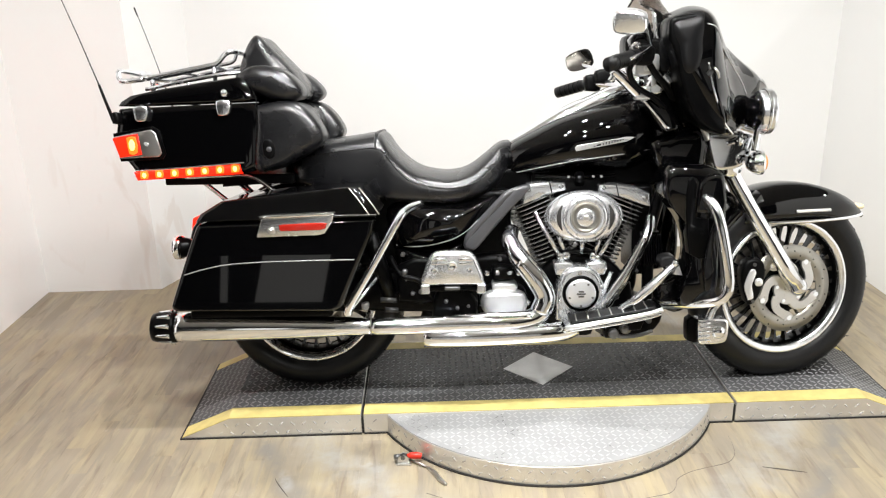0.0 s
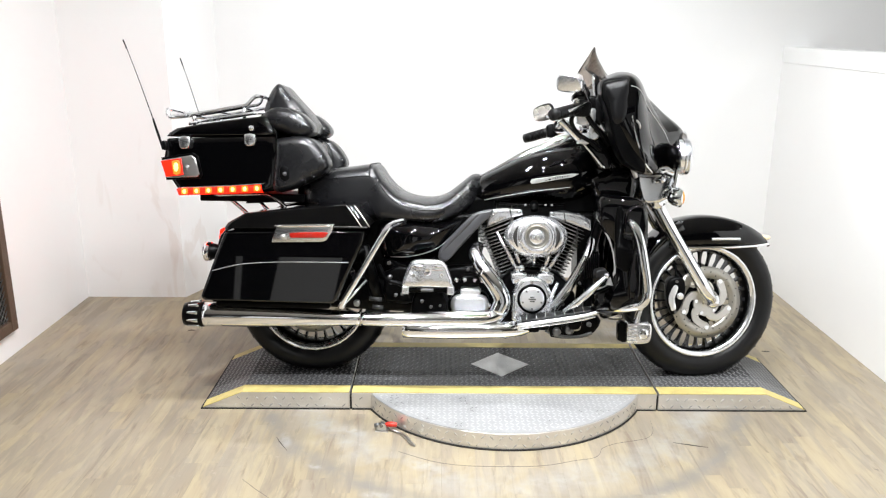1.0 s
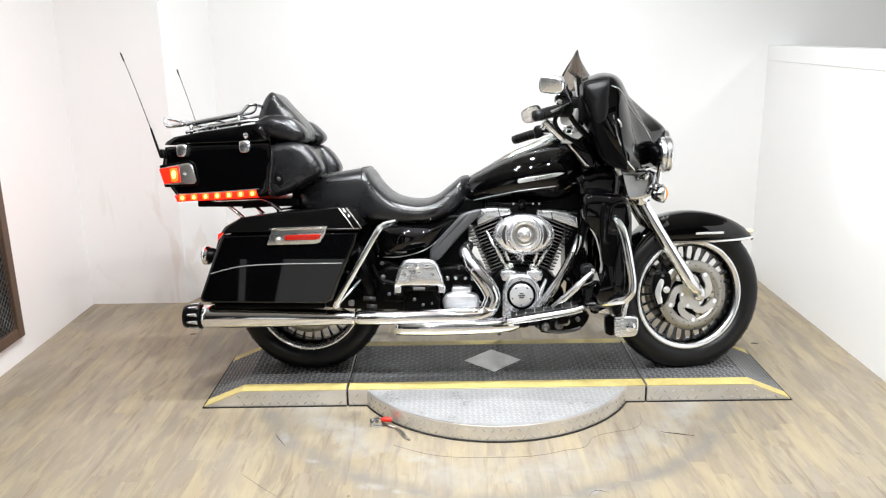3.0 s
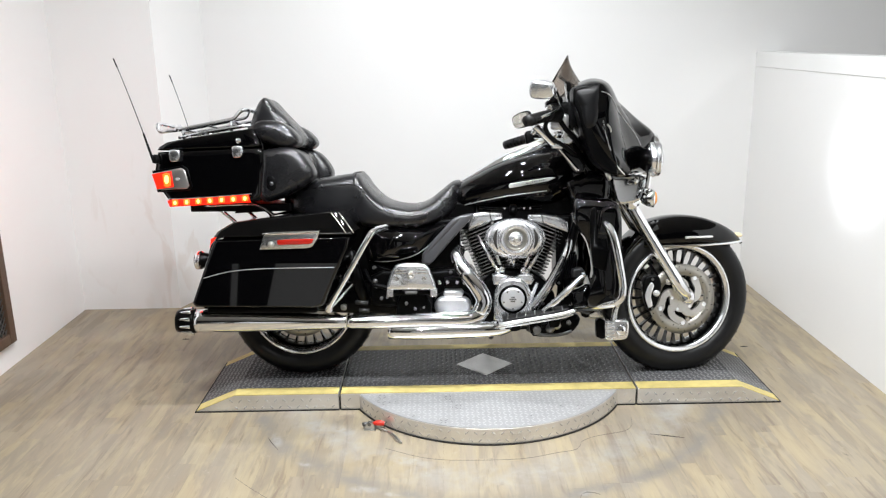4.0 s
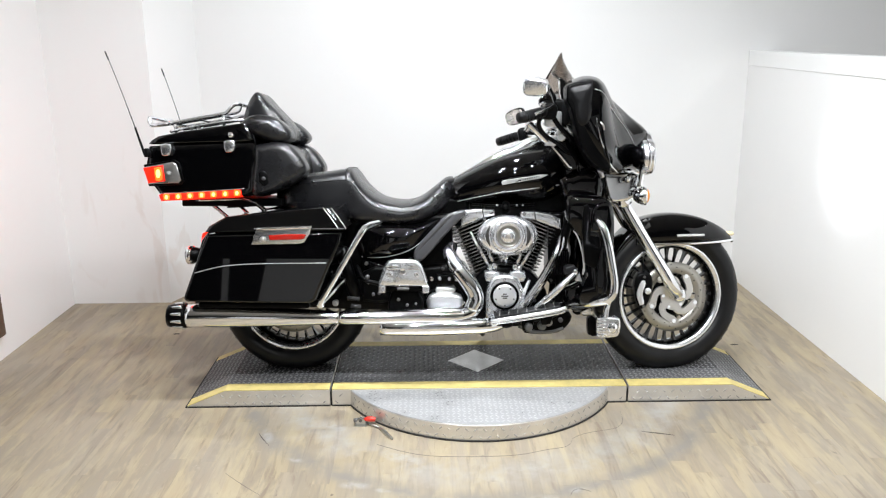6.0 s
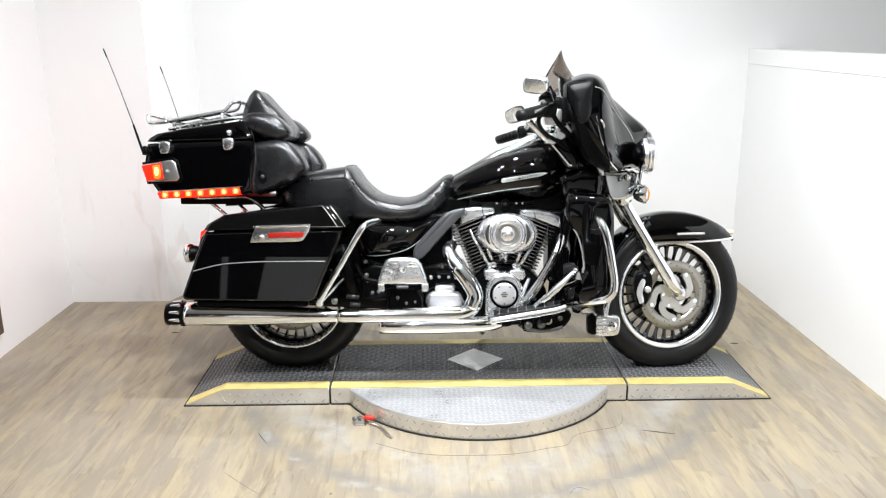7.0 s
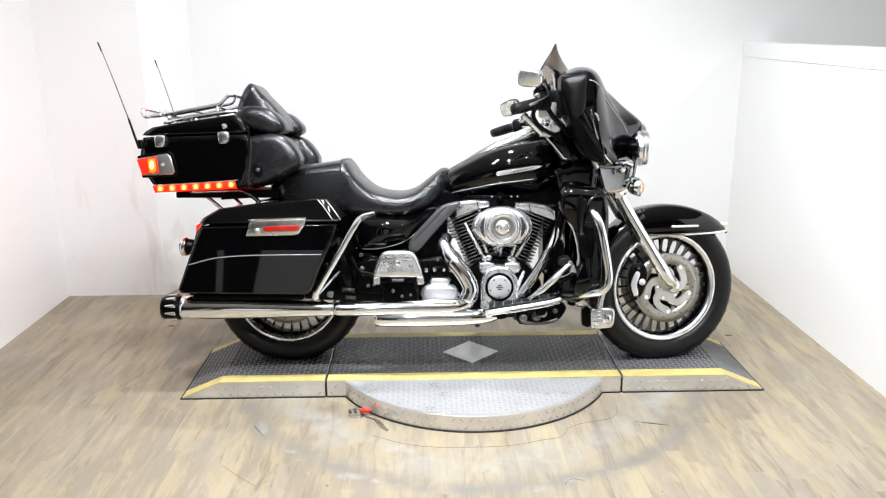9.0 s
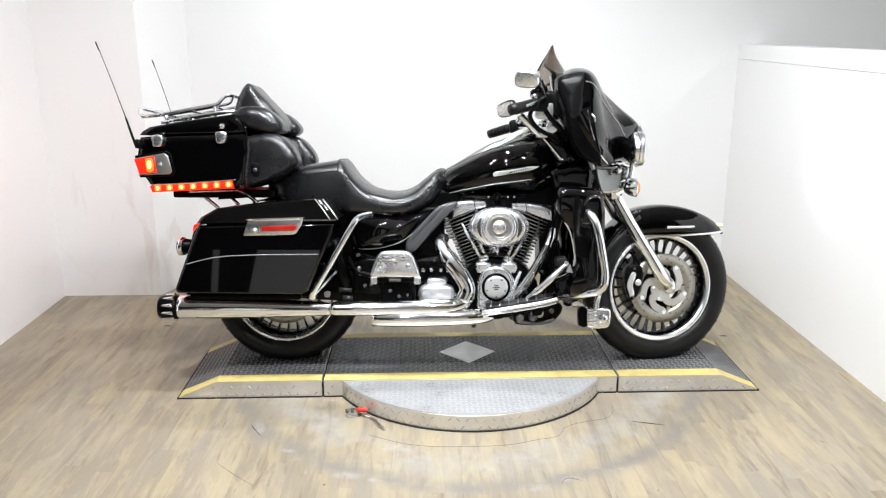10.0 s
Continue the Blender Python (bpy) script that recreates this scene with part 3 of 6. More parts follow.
    part("centre_plate", skin(bmesh.new(), [[Vector((x * 1.0, y * 1.0, H + z)) for x, y in ((-d, 0), (0, -d), (d, 0), (0, d))] for z in (0.001, 0.0032)]), WORN, ob, "grey worn diamond plate", smooth=False)
    keep = lambda x, y: abs(x) + abs(y) > d + 0.008
    mesh_part("raised_tread", bars(deck_bars(-X_MID + 0.01, X_MID - 0.01, -0.212, 0.182, 0.0018, keep), 0.0225, 0.0052, 0.0026), COATED_BAR, ob)
    mesh_part("raised_tread", bars(deck_bars(-d, d, -d, d, 0.0032, lambda x, y: abs(x) + abs(y) < d - 0.014), 0.02, 0.005, 0.0006), WORN, ob)
    mesh_part("raised_tread", bars(face_bars(-X_MID, -R_DISC + 0.05, Y_FRONT, 0) + face_bars(0.525, X_MID, Y_FRONT, 0), 0.021, 0.0045, 0.002), PLATE_BAR, ob)
    return ob


def end_ramp(side):
    ob = thing("end_ramp", "low tread-plate ramp with black deck and yellow edges", "ramp", pose(0, 0, 0), group="ramps of the turntable")
    x0, x1 = X_MID + 0.008, X_END
    prof = [(x0, 0), (x1, 0), (x1, 0.004), (X_FLAT, H), (x0, H)]
    part("body", slab([(side * x, z) for x, z in prof], Y_FRONT, Y_BACK), PLATE, ob, "bright tread-plate sides", smooth=False, bevel=0.002)
    a, b = sorted((side * (x0 + 0.002), side * (x1 - 0.003)))
    part("deck", strip(a, b, -0.112, 0.184, 0, 0.002), COATED, ob, "black coated deck", smooth=False)
    part("grip_strip", strip(a, b, -0.214, -0.112, 0, 0.0018), GREY_GRIP, ob, "grey worn grip strip", smooth=False)
    part("edge_stripe", strip(a, b, Y_FRONT, -0.214, 0, 0.0025), YELLOW, ob, "yellow painted edge", smooth=False)
    part("edge_stripe", strip(a, b, 0.184, Y_BACK, 0, 0.0025), YELLOW, ob, "yellow painted edge", smooth=False)
    mesh_part("raised_tread", bars(deck_bars(a, b, -0.212, 0.182, 0.0018), 0.0225, 0.0052, 0.0026), COATED_BAR, ob)
    mesh_part("raised_tread", bars(face_bars(a, b, Y_FRONT, 0), 0.021, 0.0045, 0.002), PLATE_BAR, ob)
    # shadow line at the ramp's foot, put in as a dark strip
    part("shadow_line", box(*sorted((side * x0, side * (x1 + 0.004))), Y_FRONT - 0.004, Y_BACK + 0.004, 0, 0.005), DARK_BACK, ob, "dark strip standing for the shadow line under the ramp", smooth=False)
    part("seam_gap", box(*sorted((side * (X_MID + 0.0005), side * (x0 - 0.0005))), Y_FRONT + 0.004, Y_BACK - 0.004, 0, H - 0.012), DARK_BACK, ob, "dark rubber joint", smooth=False)
    return ob


middle()
end_ramp(-1)
end_ramp(1)


# ---- clamp on the floor ----
def toggle_clamp():
    ob = thing("toggle_clamp", "steel toggle clamp with a red handle on the floor", "clamp", pose(-0.442, -0.448, 0, 0, 0, -4) @ Matrix.Diagonal((0.86, 0.86, 0.86, 1)))
    part("base", box(-0.06, -0.005, -0.022, 0.022, 0, 0.005), BRUSHED, ob, smooth=False, bevel=0.001)
    part("bracket", slab([(-0.055, 0.005), (-0.012, 0.005), (-0.016, 0.03), (-0.034, 0.036), (-0.05, 0.026)], -0.011, -0.007), BRUSHED, ob, smooth=False, bevel=0.001)
    part("bracket", slab([(-0.055, 0.005), (-0.012, 0.005), (-0.016, 0.03), (-0.034, 0.036), (-0.05, 0.026)], 0.007, 0.011), BRUSHED, ob, smooth=False, bevel=0.001)
    part("pivot", lathe([(0.008, -0.014), (0.008, 0.014)], (-0.034, 0, 0.026), "y", 16), DARK_STEEL, ob, smooth=False)
    part("handle", tube([(-0.02, 0, 0.026), (-0.006, 0, 0.028), (0.012, 0, 0.029), (0.032, 0, 0.027)], [0.006, 0.0115, 0.0125, 0.010], 14), RED_GRIP, ob, "red vinyl grip")
    part("plunger", tube([(-0.066, 0, 0.02), (-0.045, 0, 0.024)], 0.01, 12, 1), DARK_STEEL, ob, "dark steel plunger")
    part("linkage", tube([(0.052, -0.034, 0.006), (0.080, -0.068, 0.006), (0.100, -0.105, 0.006), (0.124, -0.136, 0.006)], [0.004, 0.0085, 0.0085, 0.005], 8), BRUSHED, ob, "bent steel bar")
    part("linkage", tube([(-0.01, 0, 0.012), (0.052, -0.034, 0.006)], 0.004, 8, 1), BRUSHED, ob)
    return ob


toggle_clamp()


# ---- gouges in the floor ----
def gouge(pts, r, material, label):
    ob = part("floor_gouge", tube([(x, y, 0.0) for x, y in pts], r, 6, 5, squash=0.18), material)
    return tagged(ob, label, "floor mark", "floor marks", "structure")


GOUGE_DARK = mat("dark_gouge", (0.06, 0.05, 0.04), 0.7, vary=0.3, scale=40)
GOUGE_CRACK = mat("brown_crack", (0.13, 0.11, 0.09), 0.7, vary=0.5, scale=14)
gouge([(-0.40, -0.605), (-0.29, -0.665), (-0.205, -0.692), (-0.10, -0.702), (0.055, -0.701), (0.14, -0.688), (0.22, -0.661), (0.29, -0.642), (0.318, -0.612), (0.332, -0.578), (0.375, -0.547), (0.43, -0.527), (0.507, -0.503), (0.543, -0.462), (0.556, -0.41), (0.56, -0.36)], 0.0014, GOUGE_CRACK, "long wavering crack in the floor round the turntable")
gouge([(-0.913, -0.791), (-0.84, -0.865), (-0.766, -0.932)], [0.001, 0.0015, 0.001], GOUGE_CRACK, "faint dark scratch in the floor")
gouge([(-0.855, -0.505), (-0.835, -0.545), (-0.80, -0.60)], [0.001, 0.003, 0.001], GOUGE_DARK, "short dark gouge in the floor")
gouge([(0.258, -0.958), (0.272, -0.931), (0.298, -0.922), (0.328, -0.938)], [0.001, 0.0025, 0.0025, 0.001], GOUGE_DARK, "dark crescent dent in the floor")
gouge([(0.60, -0.53), (0.66, -0.55), (0.72, -0.565)], [0.001, 0.004, 0.001], GOUGE_DARK, "thin dark scratch in the floor")
gouge([(-1.505, 0.557), (-1.49, 0.557), (-1.47, 0.56)], [0.003, 0.006, 0.003], GOUGE_DARK, "small dark dent in the floor")
gouge([(1.255, 0.33), (1.27, 0.325), (1.29, 0.325)], [0.003, 0.006, 0.003], GOUGE_DARK, "small dark dent in the floor")


# ---- motorcycle ----
# x forwards, y to its left, z up; it leans on its side stand away from the camera
BIKE = pose(0, -0.01, 0.074, -9, 0, -2.6)
bike = thing("motorcycle", "black and chrome touring motorcycle parked on the turntable", "motorcycle", BIKE)
FW, RW, WR = (0.815, -0.010, 0.303), (-0.780, -0.034, 0.299), 0.312


def wheel(name, c, steer, tyre_w, rim_r, tyre_r, label):
    """A cast wheel with thin spokes, chrome rim, tyre and two discs."""
    hub = part(name, lathe([(0.03, -0.075), (0.045, -0.07), (0.05, -0.02), (0.05, 0.02), (0.045, 0.07), (0.03, 0.075)], (0, 0, 0), "y", 28), ALLOY, bike, label)
    hub.matrix_basis = pose(*c, 0, 0, steer)
    part("hub_drum", lathe([(0.060, -0.052), (0.088, -0.045), (0.090, 0.0), (0.088, 0.045), (0.060, 0.052)], (0, 0, 0), "y", 36), ENGINE_BLACK, hub, "black hub behind the discs")
    w = tyre_w / 2
    prof = []
    rc = (tyre_r + rim_r) / 2
    for k in range(25):
        a = math.pi * (k / 24) * 2 - math.pi / 2
        rr = (tyre_r - rim_r + 0.012) / 2
        prof.append((rc + 0.002 + rr * math.sin(a), w * math.copysign(abs(math.cos(a)) ** 0.8, math.cos(a))))
    bm = bmesh.new()
    rings = []
    seg = 72
    for k in range(seg):
        t = 2 * math.pi * k / seg
        rings.append([Vector((r * math.cos(t), h, r * math.sin(t))) for r, h in prof[:-1]])
    skin(bm, rings + [rings[0]], caps=False)
    bmesh.ops.remove_doubles(bm, verts=bm.verts, dist=1e-5)
    part("tyre", bm, RUBBER, hub, "black rubber road tyre")
    # tread grooves stand as low dark ribs along the crown
    bm = bmesh.new()
    for k in range(44):
        t = 2 * math.pi * k / 44
        for s in (-1, 1):
            pts = []
            for u in (0.12, 0.4, 0.7):
                a = t + s * 0.0 + 0.07 * u
                h = s * w * 0.95 * u
                cosv = min(1.0, (abs(h) / w)) ** (1 / 0.8)
                sinv = math.sqrt(max(0.0, 1 - cosv * cosv))
                r = rc + 0.002 + (tyre_r - rim_r + 0.012) / 2 * sinv + 0.0004
                pts.append((r * math.cos(a), h, r * math.sin(a)))
            tube(pts, 0.0022, 5, 2, bm)
    part("tread_pattern", bm, DARK_BACK, hub)["kind"] = "stuff"
    # chrome lips either side of a barrel coloured black for its dark reflections
    for q in (-1, 1):
        prof = [(rim_r + 0.010, q * w * 0.70), (rim_r + 0.0085, q * w * 0.80), (rim_r + 0.004, q * w * 0.84), (rim_r - 0.003, q * w * 0.81), (rim_r - 0.010, q * w * 0.75), (rim_r - 0.019, q * w * 0.62), (rim_r - 0.014, q * w * 0.48), (rim_r - 0.002, q * w * 0.5)]
        rings = [[Vector((r * math.cos(t), h, r * math.sin(t))) for r, h in prof] for t in (2 * math.pi * k / 72 for k in range(72))]
        bm = skin(bmesh.new(), rings + [rings[0]], caps=False)
        bmesh.ops.remove_doubles(bm, verts=bm.verts, dist=1e-5)
        part("rim_lip", bm, POLISHED, hub, "polished rim lip")
    prof = [(rim_r - 0.016, -w * 0.5), (rim_r - 0.020, -w * 0.3), (rim_r - 0.024, 0), (rim_r - 0.020, w * 0.3), (rim_r - 0.016, w * 0.5), (rim_r - 0.004, w * 0.5), (rim_r - 0.010, 0), (rim_r - 0.004, -w * 0.5)]
    rings = [[Vector((r * math.cos(t), h, r * math.sin(t))) for r, h in prof] for t in (2 * math.pi * k / 72 for k in range(72))]
    bm = skin(bmesh.new(), rings + [rings[0]], caps=False)
    bmesh.ops.remove_doubles(bm, verts=bm.verts, dist=1e-5)
    part("rim_barrel", bm, ENGINE_BLACK, hub, "rim barrel coloured black for its dark reflections")
    # spokes: one mesh, 28 objects
    bm = bmesh.new()
    inner, outer = 0.045, rim_r - 0.022
    skin(bm, [[Vector((r, y * f, z * g)) for y, z in ((-0.009, -0.003), (0.009, -0.003), (0.009, 0.003), (-0.009, 0.003))] for r, f, g in ((inner, 1.6, 1.2), (0.13, 1.0, 0.8), (outer - 0.028, 1.1, 1.1), (outer - 0.01, 1.4, 1.7), (outer + 0.002, 1.8, 2.9))])
    first = part("spoke", bm, SPOKE_METAL, hub, "thin polished spoke", smooth=False)
    for k in range(1, 28):
        ob = new("spoke", first.data)
        ob.parent = hub
        ob.matrix_basis = pose(0, 0, 0, 0, 360 * k / 28, 0)
        ob["label"] = "thin polished spoke"
    for s in (-1, 1):
        bm = bmesh.new()
        y = s * 0.072
        prof = [(0.100, y - 0.0025), (0.148, y - 0.0025), (0.148, y + 0.0025), (0.100, y + 0.0025)]
        rings = [[Vector((r * math.cos(t), h, r * math.sin(t))) for r, h in prof] for t in (2 * math.pi * k / 60 for k in range(60))]
        skin(bm, rings + [rings[0]], caps=False)
        bmesh.ops.remove_doubles(bm, verts=bm.verts, dist=1e-5)
        # drilled holes show as dark dots set in the face
        part("brake_disc", bm, DISC_STEEL, hub, "drilled steel brake disc")
        bm = bmesh.new()
        for k in range(30):
            t = 2 * math.pi * k / 30
            r = (0.114, 0.126, 0.138)[k % 3]
            lathe([(0.0028, -0.0032), (0.0028, 0.0032)], (r * math.cos(t), y, r * math.sin(t)), "y", 8, bm)
        part("drilling", bm, DARK_BACK, hub)["kind"] = "stuff"
        # open carrier: hub plate, five swirling arms and the buttons that hold the disc
        bm = bmesh.new()
        d = 0.004
        lathe([(0.030, -d), (0.056, -d), (0.056, d), (0.030, d)], (0, y, 0), "y", 40, bm)
        for k in range(5):
            t = 2 * math.pi * k / 5
            line = [(0.050, 0.0), (0.066, 0.16), (0.080, 0.42), (0.089, 0.75), (0.097, 0.95), (0.106, 1.0)]
            for swirl, wide in ((1, 0.0185),):
                arm = bmesh.new()
                tube([(r * math.cos(t + swirl * u), 0, r * math.sin(t + swirl * u)) for r, u in line], [wide, wide * 0.9, wide * 0.8, wide * 0.8, wide * 0.9, wide], 10, 4, arm)
                for v in arm.verts:
                    v.co.y = y + max(-d * 0.9, min(d * 0.9, v.co.y * 3))
                me = bpy.data.meshes.new("arm")
                arm.to_mesh(me)
                arm.free()
                bm.from_mesh(me)
                bpy.data.meshes.remove(me)
        part("disc_carrier", bm, BRUSHED, hub, "polished open disc carrier", smooth=False)
        for k in range(5):
            t = 2 * math.pi * k / 5
            part("disc_button", lathe([(0.009, -0.005), (0.009, 0.005)], (0.103 * math.cos(t + 1.0), y, 0.103 * math.sin(t + 1.0)), "y", 12), CHROME, hub, "chrome disc button", smooth=False)
            part("carrier_bolt", lathe([(0.0065, -0.006), (0.0065, 0.006)], (0.046 * math.cos(t + 0.5), y, 0.046 * math.sin(t + 0.5)), "y", 10), CHROME, hub, smooth=False)
    return hub


wheel("front_wheel", FW, 12, 0.126, 0.2245, 0.317, "front wheel with thin polished spokes and a chrome rim")
wheel("rear_wheel", RW, 0, 0.175, 0.219, WR, "rear wheel mostly behind the saddlebag")
part("axle_nut", lathe([(0.022, -0.128), (0.024, -0.12), (0.024, -0.085), (0.012, -0.08)], (0.844, 0.0, 0.315), "y", 6), CHROME, bike, "chrome axle nut", smooth=False, bevel=0.002)

# front mudguard
fender_st = []
for k in range(17):
    u = k / 16
    x = 0.655 + u * 0.45
    crest = 0.528 + 0.128 * max(0.0, math.sin(math.pi * (0.20 + 0.80 * u))) ** 0.62
    w = 0.088 * (1 - max(0, (u - 0.62) / 0.38) ** 2.2 * 0.88)
    fender_st.append((x, w, crest, 0.528 + 0.012 * u))
bm = bmesh.new()
rings = []
for x, w, crest, low in fender_st:
    ring = []
    for k in range(21):
        a = math.pi * k / 20
        c, s = math.cos(a), math.sin(a)
        ring.append(Vector((x, -w * math.copysign(abs(c) ** 0.55, c), low + (crest - low) * abs(s) ** 0.62)))
    rings.append(ring)
skin(bm, rings, loop=False)
fender = part("front_fender", bm, PAINT, bike, "gloss black front mudguard", solid=0.004)
fender.matrix_basis = pose(0.838, 0, -0.003, 0, 0, 6) @ pose(-0.838, 0, 0)
bm = bmesh.new()
rings = []
for k in range(12):
    a = radians(112 + 56 * k / 11)
    r = 0.358 - 0.020 * k / 11
    rings.append([Vector((0.838 + (r - 0.035 * (1 - math.sin(math.pi * j / 12) ** 0.5)) * math.cos(a), -0.084 * math.copysign(abs(math.cos(math.pi * j / 12)) ** 0.5, math.cos(math.pi * j / 12)), 0.304 + (r - 0.035 * (1 - math.sin(math.pi * j / 12) ** 0.5)) * math.sin(a))) for j in range(13)])
skin(bm, rings, loop=False)
part("rear_skirt", bm, PAINT, fender, "gloss black rear half of the mudguard", solid=0.003)
part("lower_trim", tube([(0.70, -0.09, 0.530), (0.80, -0.092, 0.531), (0.93, -0.091, 0.535), (1.035, -0.064, 0.538), (1.105, 0.0, 0.542), (1.035, 0.064, 0.538), (0.93, 0.091, 0.535), (0.70, 0.09, 0.53)], 0.006, 8), CHROME, fender, "chrome edge trim")
part("side_trim", tube([(0.828, -0.092, 0.566), (0.86, -0.0925, 0.567), (0.945, -0.089, 0.568)], 0.0055, 8, 3), BADGE, fender, "bright side strip")
part("tip_lamp", ball((1.082, -0.010, 0.566), 0.022, scale=(1.2, 0.9, 0.55)), CREAM, fender, "cream lens on the tip")

# forks and brake
for s in (-1, 1):
    y = 0.112 * s
    leg = part("fork_leg", tube([(0.585, y, 0.735), (0.660, y, 0.608), (0.845, y, 0.312)], [0.0265, 0.0265, 0.028], 20, 4), CHROME, bike, "chrome fork slider")
    part("fork_tube", rod((0.47, y, 0.915), (0.60, y, 0.712), 0.022, 18), CHROME, leg, "chrome fork tube")
    part("axle_clamp", ball((0.847, y, 0.315), 0.030, scale=(1, 0.8, 1.05)), CHROME, leg, "rounded axle clamp")
    part("fork_cover", lathe([(0.034, -0.03), (0.036, 0.0), (0.034, 0.03)], (0, 0, 0), "z", 20), CHROME, leg, "chrome fork collar").matrix_basis = look((0.60, y, 0.715), (0.70, y, 0.555))
    c0 = 0.088 * s
    cal = part("brake_caliper", puff([(0.668, 0.300), (0.660, 0.35), (0.670, 0.398), (0.700, 0.410), (0.728, 0.402), (0.738, 0.360), (0.728, 0.305), (0.710, 0.266), (0.686, 0.256)], c0 - 0.030, c0 + 0.030, 0.012, 3), PLASTIC, bike, "black brake caliper")
    part("caliper_plate", puff([(0.683, 0.272), (0.669, 0.322), (0.688, 0.375), (0.706, 0.368), (0.694, 0.322), (0.701, 0.280)], c0 - 0.034, c0 + 0.034, 0.004, 3), SATIN, cal, "bright caliper insert")
    part("caliper_bolt", lathe([(0.011, -0.036), (0.014, -0.032), (0.014, 0.032), (0.011, 0.036)], (0.716, c0, 0.333), "y", 16), SATIN, cal, "round bright bolt head")
    for z in (0.268, 0.392):
        part("caliper_screw", lathe([(0.006, -0.033), (0.006, 0.033)], (0.70, c0, z), "y", 10), DARK_STEEL, cal, smooth=False)
    part("wheel_sensor", tube([(0.745, c0, 0.385), (0.775, c0, 0.40), (0.80, c0, 0.385)], 0.007, 8), ENGINE_BLACK, cal)
part("brake_hose", tube([(0.70, -0.10, 0.41), (0.70, -0.09, 0.44), (0.68, -0.07, 0.52), (0.62, -0.05, 0.66)], 0.005, 8), ENGINE_BLACK, bike, "black brake hose")
part("fork_bridge", puff([(0.515, 0.828), (0.645, 0.822), (0.668, 0.80), (0.655, 0.75), (0.622, 0.715), (0.55, 0.708), (0.530, 0.75)], -0.155, 0.155, 0.012, 3), CHROME, bike, "chrome fork bridge and lamp bracket")
part("lamp_bar", tube([(0.60, -0.21, 0.80), (0.64, -0.10, 0.815), (0.655, 0, 0.815), (0.64, 0.10, 0.815), (0.60, 0.21, 0.80)], 0.013, 10), CHROME, bike, "chrome lamp bar")


def lamp_pod(name, c, r, depth, glow, label, lens_label, shell=CHROME):
    ob = part(name, lathe([(0.004, -depth), (r * 0.55, -depth * 0.86), (r * 0.88, -depth * 0.45), (r, -depth * 0.1), (r * 1.05, 0.0), (r * 1.05, 0.012), (r * 0.93, 0.014)], c, "x", 32), shell, bike, label)
    part("lens", lathe([(r * 0.93, 0.010), (r * 0.7, 0.022), (r * 0.3, 0.028), (0.001, 0.029)], c, "x", 28), glow, ob, lens_label)
    return ob


lamp_pod("headlamp", (0.715, 0.0, 0.905), 0.088, 0.09, HEADLIGHT, "round chrome headlamp, lit", "lit clear headlamp glass")
near_lamp = lamp_pod("passing_lamp", (0.690, -0.172, 0.890), 0.065, 0.07, CLEAR, "passing lamp with a black back and chrome bezel", "clear lens", PAINT)
part("bezel", lathe([(0.0625, -0.030), (0.0665, -0.022), (0.0685, -0.002), (0.0700, 0.010), (0.0665, 0.016)], (0.690, -0.172, 0.890), "x", 32), POLISHED, near_lamp, "chrome lamp bezel")
part("trim_ring", lathe([(0.0700, -0.010), (0.0715, -0.007), (0.0715, -0.003), (0.0700, 0.0)], (0.690, -0.172, 0.890), "x", 32), CHROME, near_lamp, "chrome trim ring")
lamp_pod("passing_lamp", (0.712, 0.172, 0.893), 0.055, 0.06, CLEAR, "chrome passing lamp", "clear lens")
for s in (-1, 1):
    sig = lamp_pod("turn_signal", (0.668, 0.19 * s, 0.733), 0.036, 0.04, AMBER, "chrome front turn signal", "amber lens")
    part("stem", tube([(0.655, 0.19 * s, 0.77), (0.66, 0.185 * s, 0.80), (0.668, 0.178 * s, 0.84)], 0.011, 10), CHROME, sig)
light = bpy.data.lights.new("headlamp_light", "SPOT")
light.energy, light.spot_size, light.spot_blend, light.shadow_soft_size, light.color = HEAD_W, radians(40), 0.95, 0.05, (0.88, 0.93, 1.0)
eye = BIKE @ Vector((0.76, 0.0, 0.905))
new("headlamp_light", light).matrix_basis = look(eye, (1.66, 0.20, 0.88))

# fairing: side profiles from the middle out to the wing tips
F_MID = [(0.385, 1.185), (0.45, 1.175), (0.577, 1.112), (0.65, 1.057), (0.712, 1.008), (0.7225, 0.978), (0.705, 0.88), (0.665, 0.835), (0.56, 0.83), (0.49, 0.86), (0.43, 0.98), (0.385, 1.10)]
F_QUARTER = [(0.365, 1.19), (0.45, 1.190), (0.520, 1.148), (0.570, 1.075), (0.622, 1.01), (0.650, 0.950), (0.648, 0.88), (0.615, 0.835), (0.53, 0.832), (0.475, 0.87), (0.415, 0.98), (0.36, 1.09)]
F_WING = [(0.350, 1.182), (0.415, 1.204), (0.474, 1.192), (0.508, 1.146), (0.525, 1.068), (0.545, 0.978), (0.570, 0.890), (0.572, 0.832), (0.515, 0.828), (0.467, 0.90), (0.408, 1.01), (0.350, 1.105)]
F_TIP = [(0.343, 1.146), (0.390, 1.164), (0.428, 1.168), (0.452, 1.146), (0.462, 1.105), (0.464, 1.055), (0.467, 1.0), (0.480, 0.940), (0.508, 0.862), (0.494, 0.852), (0.434, 0.93), (0.356, 1.08)]


